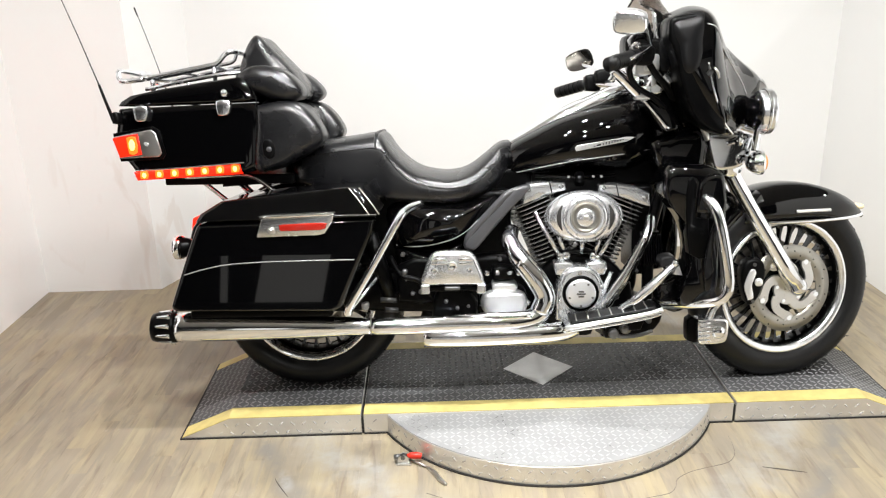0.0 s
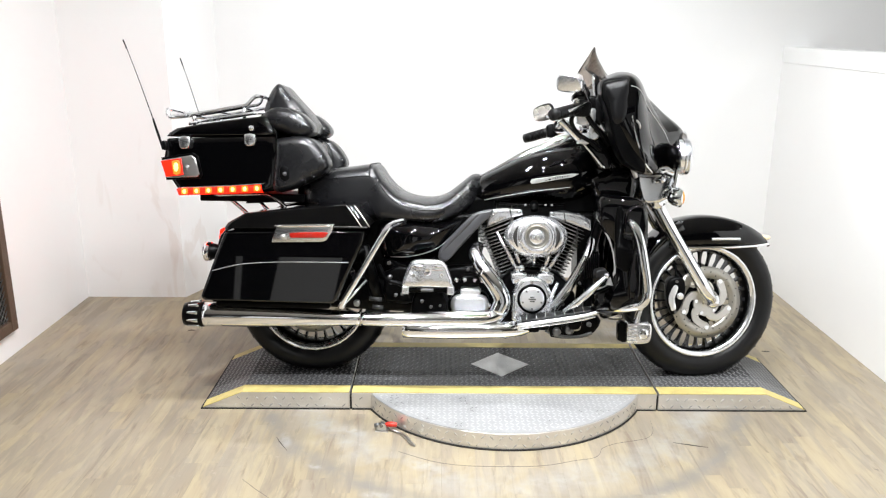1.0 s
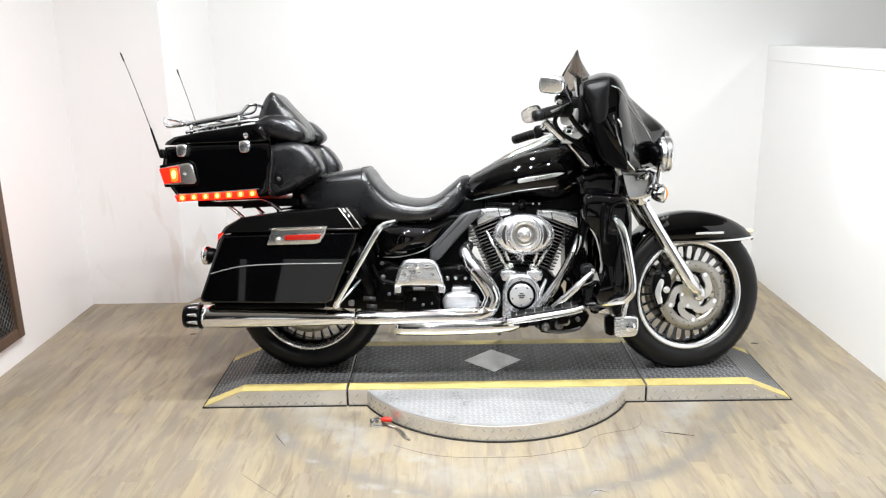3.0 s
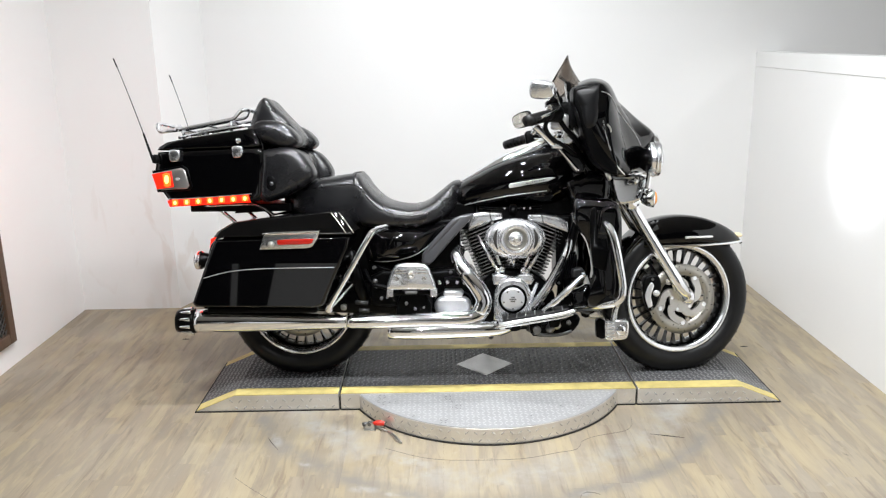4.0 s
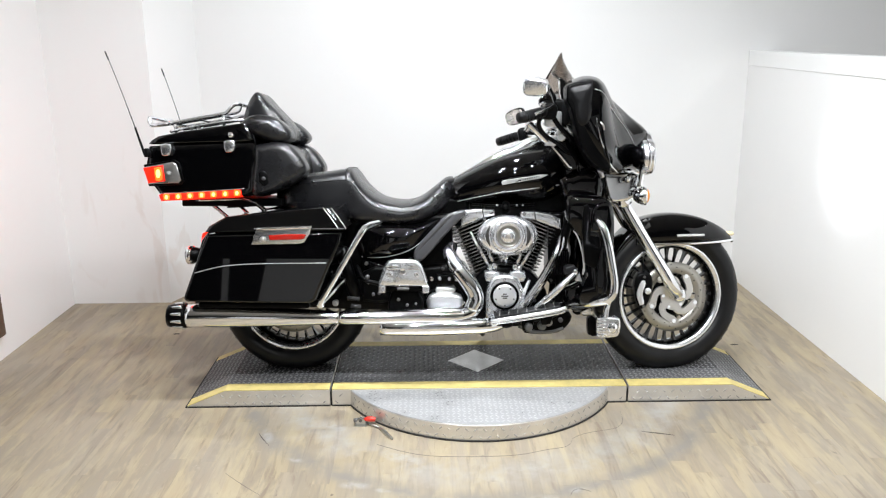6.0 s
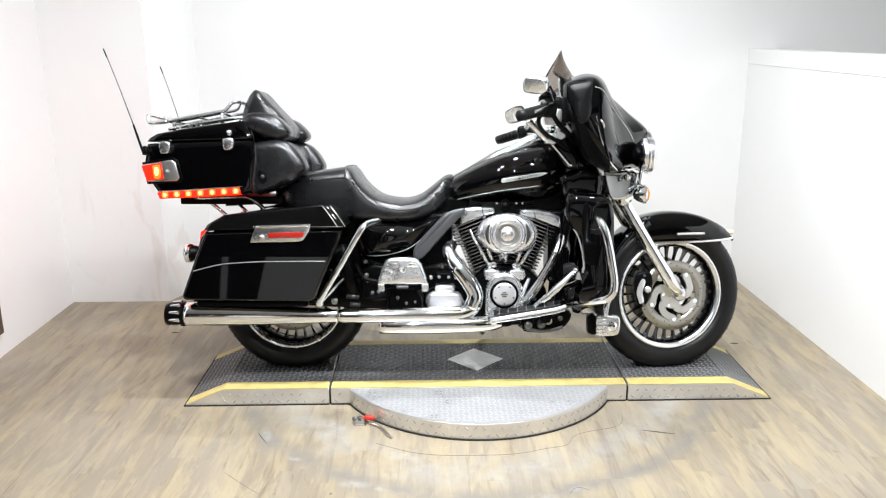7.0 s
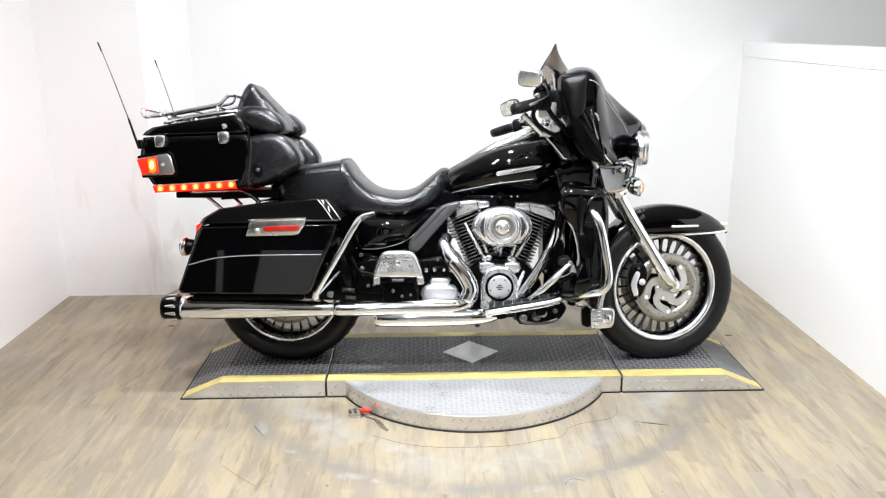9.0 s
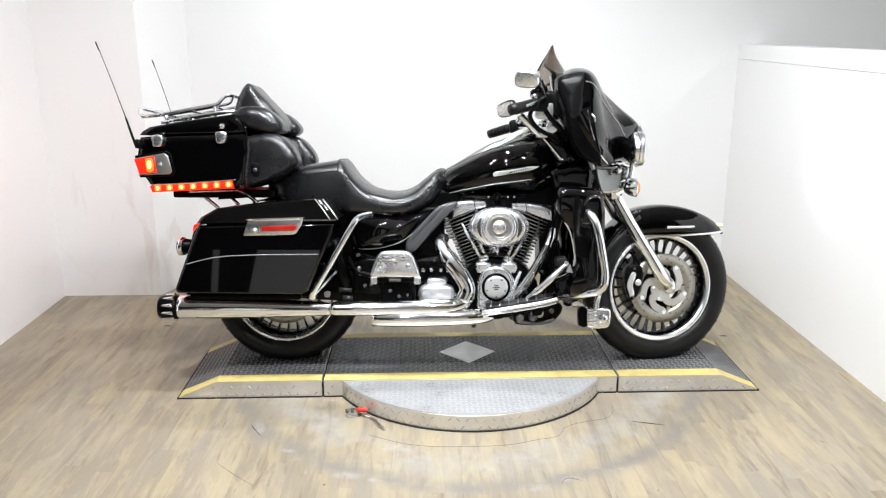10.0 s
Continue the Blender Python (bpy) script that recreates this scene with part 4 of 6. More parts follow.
def fairing_shape():
    profiles = [np.array([(q.x, q.z) for q in spline([(x, 0, z) for x, z in p] + [(p[0][0], 0, p[0][1])], 4)[:-1]]) for p in (F_MID, F_QUARTER, F_WING, F_TIP)]
    at = [0.0, 0.13, 0.262, 0.380]
    rings = []
    for y in (-0.380, -0.376, -0.370, -0.360, -0.345, -0.325, -0.30, -0.28, -0.262, -0.22, -0.18, -0.13, -0.09, -0.045, 0, 0.045, 0.09, 0.13, 0.18, 0.22, 0.262, 0.28, 0.30, 0.325, 0.345, 0.360, 0.370, 0.376, 0.380):
        u = abs(y)
        k = next(i for i in range(3) if u <= at[i + 1] + 1e-9)
        f = (u - at[k]) / (at[k + 1] - at[k])
        if k == 0:
            f = f * f
        if k == 2:
            f = 0.72 * f + 0.28 * (1 - math.sqrt(max(0.0, 1 - f * f)))
        p = profiles[k] * (1 - f) + profiles[k + 1] * f
        if u > 0.335:
            q = (u - 0.335) / 0.045
            c = p.mean(axis=0)
            p = c + (p - c) * (1 - 0.16 * (1 - math.sqrt(max(0.0, 1 - q * q))))
        rings.append([Vector((x, y, z)) for x, z in p])
    return skin(bmesh.new(), rings)


fairing = part("fairing", fairing_shape(), PAINT, bike, "gloss black fork-mounted batwing fairing")
for s in (-1, 1):
    part("pinstripe", tube([on_side(fairing, x, z, s) for x, z in ((0.440, 1.142), (0.468, 1.134), (0.495, 1.112), (0.520, 1.082), (0.548, 1.052), (0.580, 1.020), (0.612, 0.985), (0.636, 0.945))], 0.0018, 5), SILVER_LINE, fairing, "thin silver line")
    # chrome seam line, doubling as the long highlight on the wing's ridge
    part("edge_trim_highlight", tube([(0.447, s * 0.380, 1.035), (0.457, s * 0.380, 0.985), (0.474, s * 0.378, 0.93), (0.502, s * 0.368, 0.865), (0.535, s * 0.345, 0.83)], 0.0032, 8), CHROME, fairing, "chrome seam trim that also stands for the wing edge's highlight")
    part("inner_wing", puff([(0.335, 1.10), (0.335, 1.150), (0.358, 1.166), (0.42, 1.168), (0.450, 1.115), (0.456, 1.05), (0.462, 0.98), (0.482, 0.90), (0.505, 0.84), (0.488, 0.832), (0.428, 0.87), (0.384, 0.95), (0.354, 1.06)], *sorted((s * 0.25, s * 0.379)), 0.012, 3), ENGINE_BLACK, fairing, "black inner half of the wing")
    part("glove_pod", puff([(0.333, 1.112), (0.331, 1.150), (0.345, 1.166), (0.395, 1.178), (0.430, 1.180), (0.444, 1.160), (0.449, 1.105), (0.444, 1.045), (0.425, 1.00), (0.396, 0.985), (0.374, 1.0), (0.350, 1.062)], *sorted((s * 0.24, s * 0.388)), 0.046, 4), DRUM, fairing, "satin black rounded pod inside the wing")
    # two small bright pieces put in for reflections on the fairing
    part("pod_glint", lathe([(0.009, -0.004), (0.009, 0.004)], (0.450, s * 0.384, 1.006), "y", 12), CHROME, fairing, "small chrome disc standing for a reflection on the fairing", smooth=False)
    part("wing_glint", tube([(0.462, s * 0.384, 1.020), (0.472, s * 0.388, 1.006), (0.476, s * 0.386, 0.990)], [0.003, 0.004, 0.003], 8, 3), BRUSHED, fairing, "small bright bar standing for a reflection on the fairing")
inner = part("inner_fairing", puff([(0.345, 1.09), (0.355, 1.15), (0.43, 1.16), (0.50, 1.02), (0.50, 0.88), (0.45, 0.87), (0.40, 0.98)], -0.30, 0.30, 0.02, 3), PLASTIC, bike, "matt black instrument fairing")
for y in (-0.21, 0.21):
    part("speaker", lathe([(0.06, -0.004), (0.062, 0.004), (0.05, 0.006)], (0.366, y, 1.07), "x", 24), GREY_PLASTIC, inner, "round speaker grille")
for y in (-0.09, 0.0, 0.09):
    part("gauge", lathe([(0.036, -0.012), (0.04, -0.006), (0.04, 0.01)], (0.352, y, 1.09), "x", 24), CHROME, inner, "chrome-ringed gauge")

# windscreen: a low tinted sheet, bent round
bm = bmesh.new()
rings = []
for j in range(9):
    v = j / 8
    ring = []
    for k in range(21):
        s = -1 + 2 * k / 20
        y = s * (0.225 - 0.115 * v * v)
        h = 1.17 + v * 0.158 * (1 - 0.62 * s * s)
        x = 0.440 - 0.085 * (1 - (1 - v) ** 1.6) - (0.075 - 0.022 * v) * s * s
        ring.append(Vector((x, y, h)))
    rings.append(ring)
skin(bm, rings, loop=False)
screen = part("windscreen", bm, SMOKED, bike, "low smoked windscreen", solid=0.004)
screen.visible_shadow = False

# steering head and inner black covers
part("steering_head", puff([(0.335, 0.965), (0.40, 0.98), (0.50, 0.90), (0.56, 0.80), (0.53, 0.70), (0.43, 0.70), (0.35, 0.80)], -0.13, 0.13, 0.03, 3), PAINT, bike, "gloss black steering head cover")
part("fairing_skirt", puff([(0.33, 0.80), (0.42, 0.84), (0.50, 0.835), (0.505, 0.74), (0.47, 0.70), (0.36, 0.72)], -0.21, 0.21, 0.03, 3), PAINT, bike, "gloss black skirt under the fairing")
part("cable", tube([(0.36, -0.17, 0.96), (0.395, -0.19, 0.88), (0.43, -0.185, 0.80), (0.50, -0.16, 0.735)], 0.006, 8), ENGINE_BLACK, bike)

# handlebar, turned a little to the left, so that the left end sits lower and further back
for s in (-1, 1):
    dx, dz = (0.0, 0.0) if s < 0 else (-0.045, -0.065)
    bar = part("handlebar", tube([(0.355, 0.03 * s, 0.965 + dz * 0.1), (0.345 + dx * 0.3, 0.12 * s, 0.985 + dz * 0.3), (0.315 + dx * 0.7, 0.235 * s, 1.035 + dz * 0.7), (0.272 + dx, 0.315 * s, 1.06 + dz), (0.235 + dx, 0.36 * s, 1.055 + dz)], 0.0145, 12), CHROME, bike, "chrome handlebar")
    part("grip", tube([(0.252 + dx, 0.335 * s, 1.06 + dz), (0.215 + dx, 0.375 * s, 1.05 + dz), (0.155 + dx, 0.43 * s, 1.032 + dz)], [0.0195, 0.0205, 0.021], 18, 4), RUBBER, bar, "ribbed black rubber grip")
    for k in range(5):
        u = 0.15 + 0.17 * k
        c = Vector((0.245 + dx, 0.343 * s, 1.058 + dz)).lerp(Vector((0.160 + dx, 0.425 * s, 1.033 + dz)), u)
        d = Vector((-0.085, 0.082 * s, -0.025)).normalized()
        part("grip_ring", tube([c - d * 0.003, c + d * 0.003], 0.0222, 16, 1), PLASTIC, bar)
    part("switch_housing", puff([(0.245 + dx, 1.035 + dz), (0.24 + dx, 1.085 + dz), (0.275 + dx, 1.095 + dz), (0.305 + dx, 1.08 + dz), (0.295 + dx, 1.035 + dz)], 0.315 * s - 0.03, 0.315 * s + 0.03, 0.012, 3), PLASTIC, bar, "black switch housing")
    part("reservoir", puff([(0.272 + dx, 1.06 + dz), (0.275 + dx, 1.105 + dz), (0.33 + dx, 1.11 + dz), (0.34 + dx, 1.07 + dz)], 0.275 * s - 0.024, 0.275 * s + 0.024, 0.012, 3), PLASTIC, bar, "lever perch with fluid reservoir")
    part("lever", tube([(0.30 + dx, 0.30 * s, 1.085 + dz), (0.285 + dx, 0.36 * s, 1.08 + dz), (0.245 + dx, 0.43 * s, 1.06 + dz), (0.21 + dx, 0.47 * s, 1.045 + dz)], [0.010, 0.009, 0.007, 0.008], 10, 4, squash=0.6), CHROME if s < 0 else PLASTIC, bar, "hand lever")
    part("mirror_stem", tube([(0.285 + dx, 0.30 * s, 1.10 + dz), (0.275 + dx, 0.34 * s, 1.12 + dz), (0.245 + dx, 0.40 * s, 1.135 + dz)], 0.007, 8), CHROME, bar)
    mirror = part("mirror", puff([(-0.055, -0.015), (-0.047, 0.026), (0.0, 0.040), (0.045, 0.036), (0.056, 0.0), (0.048, -0.032), (0.0, -0.040), (-0.042, -0.034)], -0.016, 0.03, 0.015, 3), CAST_CHROME if s < 0 else PLASTIC, bike, "chrome-backed mirror")
    mirror.matrix_basis = (pose(0.217, -0.42, 1.150, -18, -3, 158) @ Matrix.Diagonal((0.88, 0.88, 0.88, 1))) if s < 0 else (pose(0.190, 0.42, 1.085, 15, -12, -30) @ Matrix.Diagonal((0.98, 0.4, 0.92, 1)))
    part("glass", slab([(-0.052, -0.014), (-0.044, 0.024), (0.0, 0.037), (0.042, 0.033), (0.053, 0.0), (0.044, -0.030), (0.0, -0.037), (-0.039, -0.032)], -0.0185, -0.0165), MIRROR, mirror, "mirror glass", smooth=False)
part("riser", puff([(0.315, 0.905), (0.325, 0.965), (0.36, 0.985), (0.385, 0.955), (0.37, 0.905)], -0.09, 0.09, 0.012, 3), CHROME, bike, "chrome handlebar riser")
part("ignition_cover", puff([(0.298, 0.962), (0.325, 1.018), (0.345, 1.022), (0.374, 1.0), (0.345, 0.955), (0.32, 0.948)], -0.262, -0.205, 0.006, 2), CHROME, bike, "chrome switch cover")
part("switch_box", puff([(0.292, 0.935), (0.345, 0.958), (0.372, 0.945), (0.405, 0.86), (0.385, 0.835), (0.352, 0.845)], -0.245, -0.12, 0.010, 2), PAINT, bike, "gloss black switch box")
part("bar_clamp", tube([(0.196, -0.275, 1.022), (0.225, -0.270, 0.998), (0.255, -0.262, 0.970), (0.284, -0.255, 0.942)], [0.014, 0.017, 0.017, 0.015], 14), CHROME, bike, "chrome bar clamp")
part("clamp_block", box(0.266, 0.312, -0.272, -0.225, 0.934, 0.974), SATIN, bike, "bright square clamp block", smooth=False, bevel=0.006)
part("fluid_reservoir", lathe([(0.018, -0.028), (0.023, -0.024), (0.024, 0.014), (0.021, 0.02), (0.001, 0.022)], (0.308, -0.285, 1.045), "z", 20), SATIN, bike, "bright round fluid reservoir")
part("hose_cover", tube([(0.335, -0.285, 1.050), (0.362, -0.28, 1.030), (0.398, -0.275, 0.998)], [0.010, 0.012, 0.011], 12, 4), PLASTIC, bike, "black rubber hose cover")
part("hose_end", ball((0.402, -0.275, 0.994), 0.012), CHROME, bike, "chrome hose end")
for dx in (0.0, 0.018, 0.034):
    part("brake_pipe", tube([(0.330 + dx, -0.245, 1.095), (0.342 + dx, -0.25, 1.06), (0.338 + dx, -0.245, 1.02), (0.318 + dx, -0.235, 0.985)], 0.0045, 8), CHROME, bike, "thin chrome pipe")
part("dash_edge", puff([(0.315, 1.196), (0.338, 1.188), (0.352, 1.142), (0.388, 1.057), (0.372, 1.04), (0.342, 1.055), (0.322, 1.142)], -0.262, -0.225, 0.006, 2), PAINT, bike, "gloss black edge of the instrument fairing")
part("dash_trim", tube([(0.318, -0.262, 1.185), (0.325, -0.263, 1.14), (0.343, -0.263, 1.06)], 0.004, 8, 4), CHROME, bike, "thin chrome dash trim")
part("lever_perch", puff([(0.234, 1.108), (0.254, 1.128), (0.287, 1.136), (0.302, 1.112), (0.276, 1.082), (0.24, 1.088)], -0.335, -0.275, 0.010, 3), PAINT, bike, "gloss black lever perch")
part("perch_cap", lathe([(0.012, -0.01), (0.014, 0.0), (0.010, 0.006)], (0.250, -0.335, 1.086), "y", 14), CHROME, bike, "chrome perch bolt")
part("switch_block", puff([(0.258, 1.062), (0.262, 1.012), (0.306, 1.008), (0.318, 1.045), (0.308, 1.062)], -0.285, -0.235, 0.008, 3), SATIN, bike, "bright switch block")
part("mirror_post", tube([(0.262, -0.40, 1.150), (0.275, -0.37, 1.13), (0.290, -0.325, 1.095), (0.292, -0.30, 1.058)], 0.0085, 10), CHROME, bike, "chrome mirror post")
part("cable_guide", puff([(0.312, 1.040), (0.330, 1.046), (0.366, 1.002), (0.374, 0.984), (0.358, 0.982), (0.335, 1.015)], -0.268, -0.252, 0.004, 2), CAST_CHROME, bike, "bright cable guide")
part("cable_guide", puff([(0.318, 1.036), (0.330, 1.030), (0.326, 0.980), (0.312, 0.976)], -0.266, -0.252, 0.004, 2), SATIN, bike, "bright cable guide")
part("adjuster", tube([(0.352, -0.275, 1.052), (0.378, -0.277, 1.030), (0.406, -0.278, 0.994)], [0.005, 0.0075, 0.005], 8, 4), CHROME, bike, "chrome cable adjuster")
part("lever_bolt", lathe([(0.010, 0.010), (0.011, -0.006), (0.006, -0.010)], (0.285, -0.30, 1.104), "y", 12), CHROME, bike, "chrome lever bolt")
part("banjo_bolt", lathe([(0.009, 0.010), (0.010, -0.006), (0.005, -0.010)], (0.262, -0.30, 1.072), "y", 6), SATIN, bike, "bright banjo bolt", smooth=False)
part("bar_end_curve", tube([(0.190, -0.268, 0.990), (0.206, -0.272, 1.012), (0.232, -0.272, 1.006), (0.258, -0.265, 0.978)], 0.010, 10, 5), CHROME, bike, "curved chrome bar beside the clamp")
part("fork_lock", lathe([(0.018, -0.014), (0.020, 0.0), (0.018, 0.014), (0.008, 0.018)], (0.30, -0.13, 0.99), "z", 20), CHROME, bike, "chrome fork lock")
part("wiring_loom", tube([(0.30, -0.25, 1.04), (0.345, -0.24, 1.0), (0.375, -0.215, 0.945), (0.38, -0.18, 0.88)], 0.008, 8), ENGINE_BLACK, bike, "black wiring loom")
part("hydraulic_fitting", ball((0.345, -0.235, 1.035), 0.014), CHROME, bike, "chrome hydraulic fitting")
part("clamp_bolt", ball((0.322, -0.245, 1.025), 0.011), CHROME, bike, "chrome clamp bolt")
part("fuse_cover", puff([(0.325, 1.03), (0.33, 1.075), (0.355, 1.08), (0.36, 1.035)], -0.255, -0.225, 0.006, 2), BRUSHED, bike, "grey switch cover")
part("head_stay", tube([(0.292, -0.25, 0.938), (0.330, -0.245, 0.897), (0.374, -0.24, 0.846)], [0.008, 0.008, 0.011], 12, squash=0.7), CHROME, bike, "chrome stay beside the tank")
part("fork_stay", tube([(0.452, -0.215, 0.902), (0.476, -0.215, 0.868), (0.503, -0.212, 0.808)], [0.009, 0.012, 0.009], 10, 4), SATIN, bike, "bright fork stay")
part("throttle_cable", tube([(0.28, -0.30, 1.06), (0.33, -0.29, 1.02), (0.36, -0.23, 0.99), (0.37, -0.15, 0.93)], 0.005, 8), ENGINE_BLACK, bike)
part("bar_hose", tube([(0.262, -0.335, 1.065), (0.235, -0.32, 1.02), (0.262, -0.29, 0.975), (0.318, -0.265, 0.94), (0.372, -0.23, 0.90)], 0.0085, 10), PLASTIC, bike, "black rubber hose along the bar")
part("bar_hose", tube([(0.29, -0.31, 1.045), (0.318, -0.30, 1.005), (0.352, -0.275, 0.975), (0.388, -0.23, 0.93)], 0.010, 10), PLASTIC, bike, "black rubber hose into the fairing")
part("switch_shade", puff([(0.318, 1.065), (0.325, 1.105), (0.352, 1.115), (0.366, 1.06), (0.352, 1.015), (0.33, 1.02)], -0.30, -0.262, 0.008, 3), PLASTIC, bike, "black instrument hood edge")
part("brake_line", tube([(0.31, -0.27, 1.09), (0.36, -0.26, 1.05), (0.385, -0.20, 0.98), (0.40, -0.14, 0.92)], 0.005, 8), CHROME, bike)

# tank
tank_st = smooth_stations([(-0.135, 0.055, 0.698, 0.765), (-0.10, 0.095, 0.685, 0.798), (-0.03, 0.132, 0.688, 0.838), (0.07, 0.158, 0.694, 0.888), (0.18, 0.170, 0.698, 0.920), (0.28, 0.162, 0.702, 0.935), (0.345, 0.135, 0.73, 0.930), (0.385, 0.09, 0.78, 0.905)])
tank = part("fuel_tank", loft(tank_st, 36, 2.5), PAINT, bike, "gloss black teardrop fuel tank")
part("console", loft(smooth_stations([(-0.125, 0.030, 0.745, 0.795), (-0.05, 0.050, 0.79, 0.838), (0.07, 0.064, 0.850, 0.910), (0.16, 0.068, 0.885, 0.948), (0.24, 0.064, 0.91, 0.980), (0.315, 0.045, 0.935, 0.975)]), 20, 2.8), CHROME, tank, "chrome tank console")


def tank_y(x, z):
    """The near side of the tank at x, z."""
    a = min(tank_st, key=lambda q: abs(q[0] - x))
    m, h = (a[2] + a[3]) / 2, (a[3] - a[2]) / 2
    return a[1] * max(0.0, 1 - abs((z - m) / h) ** 2.5) ** (1 / 2.5)


for s in (-1, 1):
    part("pinstripe", tube([(x, s * (tank_y(x, z) + 0.001), z) for x, z in ((-0.080, 0.707), (-0.017, 0.722), (0.045, 0.735), (0.105, 0.746), (0.227, 0.762), (0.335, 0.776))], 0.0018, 5), SILVER_LINE, tank, "thin silver line")
    outline = [(0.104, 0.777), (0.099, 0.786), (0.105, 0.796), (0.15, 0.8025), (0.20, 0.810), (0.262, 0.820), (0.291, 0.8185), (0.262, 0.805), (0.20, 0.794), (0.15, 0.785)]
    bm = bmesh.new()
    skin(bm, [[Vector((x, s * (tank_y(x, z) + d), z)) for x, z in outline] for d in (-0.004, 0.005)])
    part("badge", bm, BADGE, tank, "bright metal tank badge", bevel=0.0015)
    bm = bmesh.new()
    for k in range(16):
        if k == 6:
            continue
        x = 0.118 + 0.0092 * k
        z = 0.791 + (x - 0.118) * 0.125
        y = s * (tank_y(x, z) + 0.0062)
        box(x - 0.0028, x + 0.0028, y - 0.0016, y + 0.0016, z - 0.0045, z + 0.0045, bm)
    part("badge_lettering", bm, BADGE_MARK, tank, "grey raised lettering bars", smooth=False)

# seat
seat_st = smooth_stations([(-0.835, 0.12, 0.70, 0.79, 5.0), (-0.78, 0.165, 0.69, 0.815, 5.5), (-0.70, 0.18, 0.675, 0.828, 6), (-0.62, 0.185, 0.66, 0.838, 6), (-0.545, 0.186, 0.640, 0.848, 6), (-0.515, 0.187, 0.636, 0.842, 5.5), (-0.485, 0.19, 0.632, 0.800, 4.8), (-0.44, 0.192, 0.628, 0.755, 4.0), (-0.385, 0.195, 0.622, 0.726, 3.4), (-0.30, 0.197, 0.618, 0.715, 3.0), (-0.235, 0.182, 0.626, 0.732, 2.8), (-0.18, 0.150, 0.645, 0.772, 2.8), (-0.13, 0.11, 0.685, 0.810, 2.8), (-0.092, 0.06, 0.735, 0.812, 2.8)], 4)
bm = bmesh.new()
rings = []
for x, w, z0, z1, p in seat_st:
    ring = []
    for k in range(40):
        c, q = math.cos(2 * math.pi * k / 40), math.sin(2 * math.pi * k / 40)
        crown = 0.010 * (1 - abs(c)) if q > 0 else 0.0
        ring.append(Vector((x, w * (1 + 0.03 * max(0, -q)) * math.copysign(abs(c) ** (2 / p), c), (z0 + z1) / 2 + (z1 - z0) / 2 * math.copysign(abs(q) ** (2 / p), q) + crown - 0.013)))
    rings.append(ring)
seat = part("seat", skin(bm, rings), VINYL, bike, "black vinyl stepped two-up saddle")
for s in (-1, 1):
    part("seam", tube([on_side(seat, x, z, s, 0.0002) for x, z in ((-0.76, 0.772), (-0.70, 0.785), (-0.62, 0.793), (-0.535, 0.799), (-0.50, 0.775), (-0.47, 0.735), (-0.43, 0.697), (-0.37, 0.677), (-0.30, 0.668), (-0.235, 0.678), (-0.19, 0.70), (-0.15, 0.735), (-0.125, 0.765))], 0.0026, 6, 3), VINYL, seat, "stitched seam piping")
    part("cross_seam", tube([(-0.536, s * 0.184, 0.793), (-0.534, s * 0.176, 0.835), (-0.533, s * 0.14, 0.8465), (-0.533, s * 0.05, 0.848), (-0.533, 0, 0.848)], 0.0026, 6, 3), VINYL, seat, "stitched seam piping")

# backrest on the trunk
backrest = part("backrest", puff([(-0.895, 0.76), (-0.90, 0.945), (-0.79, 0.945), (-0.745, 0.90), (-0.735, 0.80), (-0.78, 0.755)], -0.18, 0.18, 0.035, 3), VINYL, bike, "padded black vinyl passenger backrest")
for s in (-1, 1):
    arm = part("armrest_wing", puff([(-0.892, 0.938), (-0.80, 0.952), (-0.745, 0.935), (-0.70, 0.885), (-0.683, 0.838), (-0.715, 0.80), (-0.78, 0.765), (-0.83, 0.742), (-0.905, 0.748)], 0.21 * s - 0.065, 0.21 * s + 0.065, 0.035, 4), VINYL, bike, "padded black vinyl side wing")
    part("speaker_pod", puff([(-0.868, 0.79), (-0.87, 0.825), (-0.852, 0.838), (-0.834, 0.825), (-0.832, 0.79), (-0.85, 0.776)], 0.245 * s - 0.034, 0.245 * s + 0.034, 0.006, 3), PLASTIC, arm, "oval black speaker switch")
    part("button", lathe([(0.008, -0.036), (0.009, -0.03), (0.009, 0.03), (0.008, 0.036)], (-0.849, 0.245 * s, 0.806), "y", 12), GREY_PLASTIC, arm)
pad = part("backrest_pad", puff([(-0.985, 1.035), (-0.958, 1.11), (-0.93, 1.155), (-0.905, 1.158), (-0.86, 1.11), (-0.80, 1.045), (-0.77, 0.99), (-0.79, 0.955), (-0.86, 0.96), (-0.93, 0.985)], -0.12, 0.12, 0.04, 4), VINYL, bike, "tall padded black vinyl backrest")
for s in (-1, 1):
    part("wing_pad", puff([(-0.955, 1.03), (-0.90, 1.06), (-0.815, 1.05), (-0.755, 1.0), (-0.752, 0.965), (-0.80, 0.948), (-0.88, 0.968), (-0.935, 1.0)], 0.185 * s - 0.07, 0.185 * s + 0.07, 0.04, 4), VINYL, pad, "padded side wing")

# trunk
trunk_low = [(-1.318, 0.935), (-1.332, 0.865), (-1.322, 0.80), (-1.275, 0.735), (-1.262, 0.722), (-0.915, 0.735), (-0.888, 0.76), (-0.878, 0.93), (-0.895, 0.948), (-1.285, 0.938)]


def trunk_body(outline, wide_f, wide_r, round_):
    bm = puff(outline, -1, 1, round_ / 0.26, 1)
    for v in bm.verts:
        u = (v.co.x + 1.33) / 0.45
        v.co.y *= wide_r + (wide_f - wide_r) * min(1, max(0, u))
    return bm


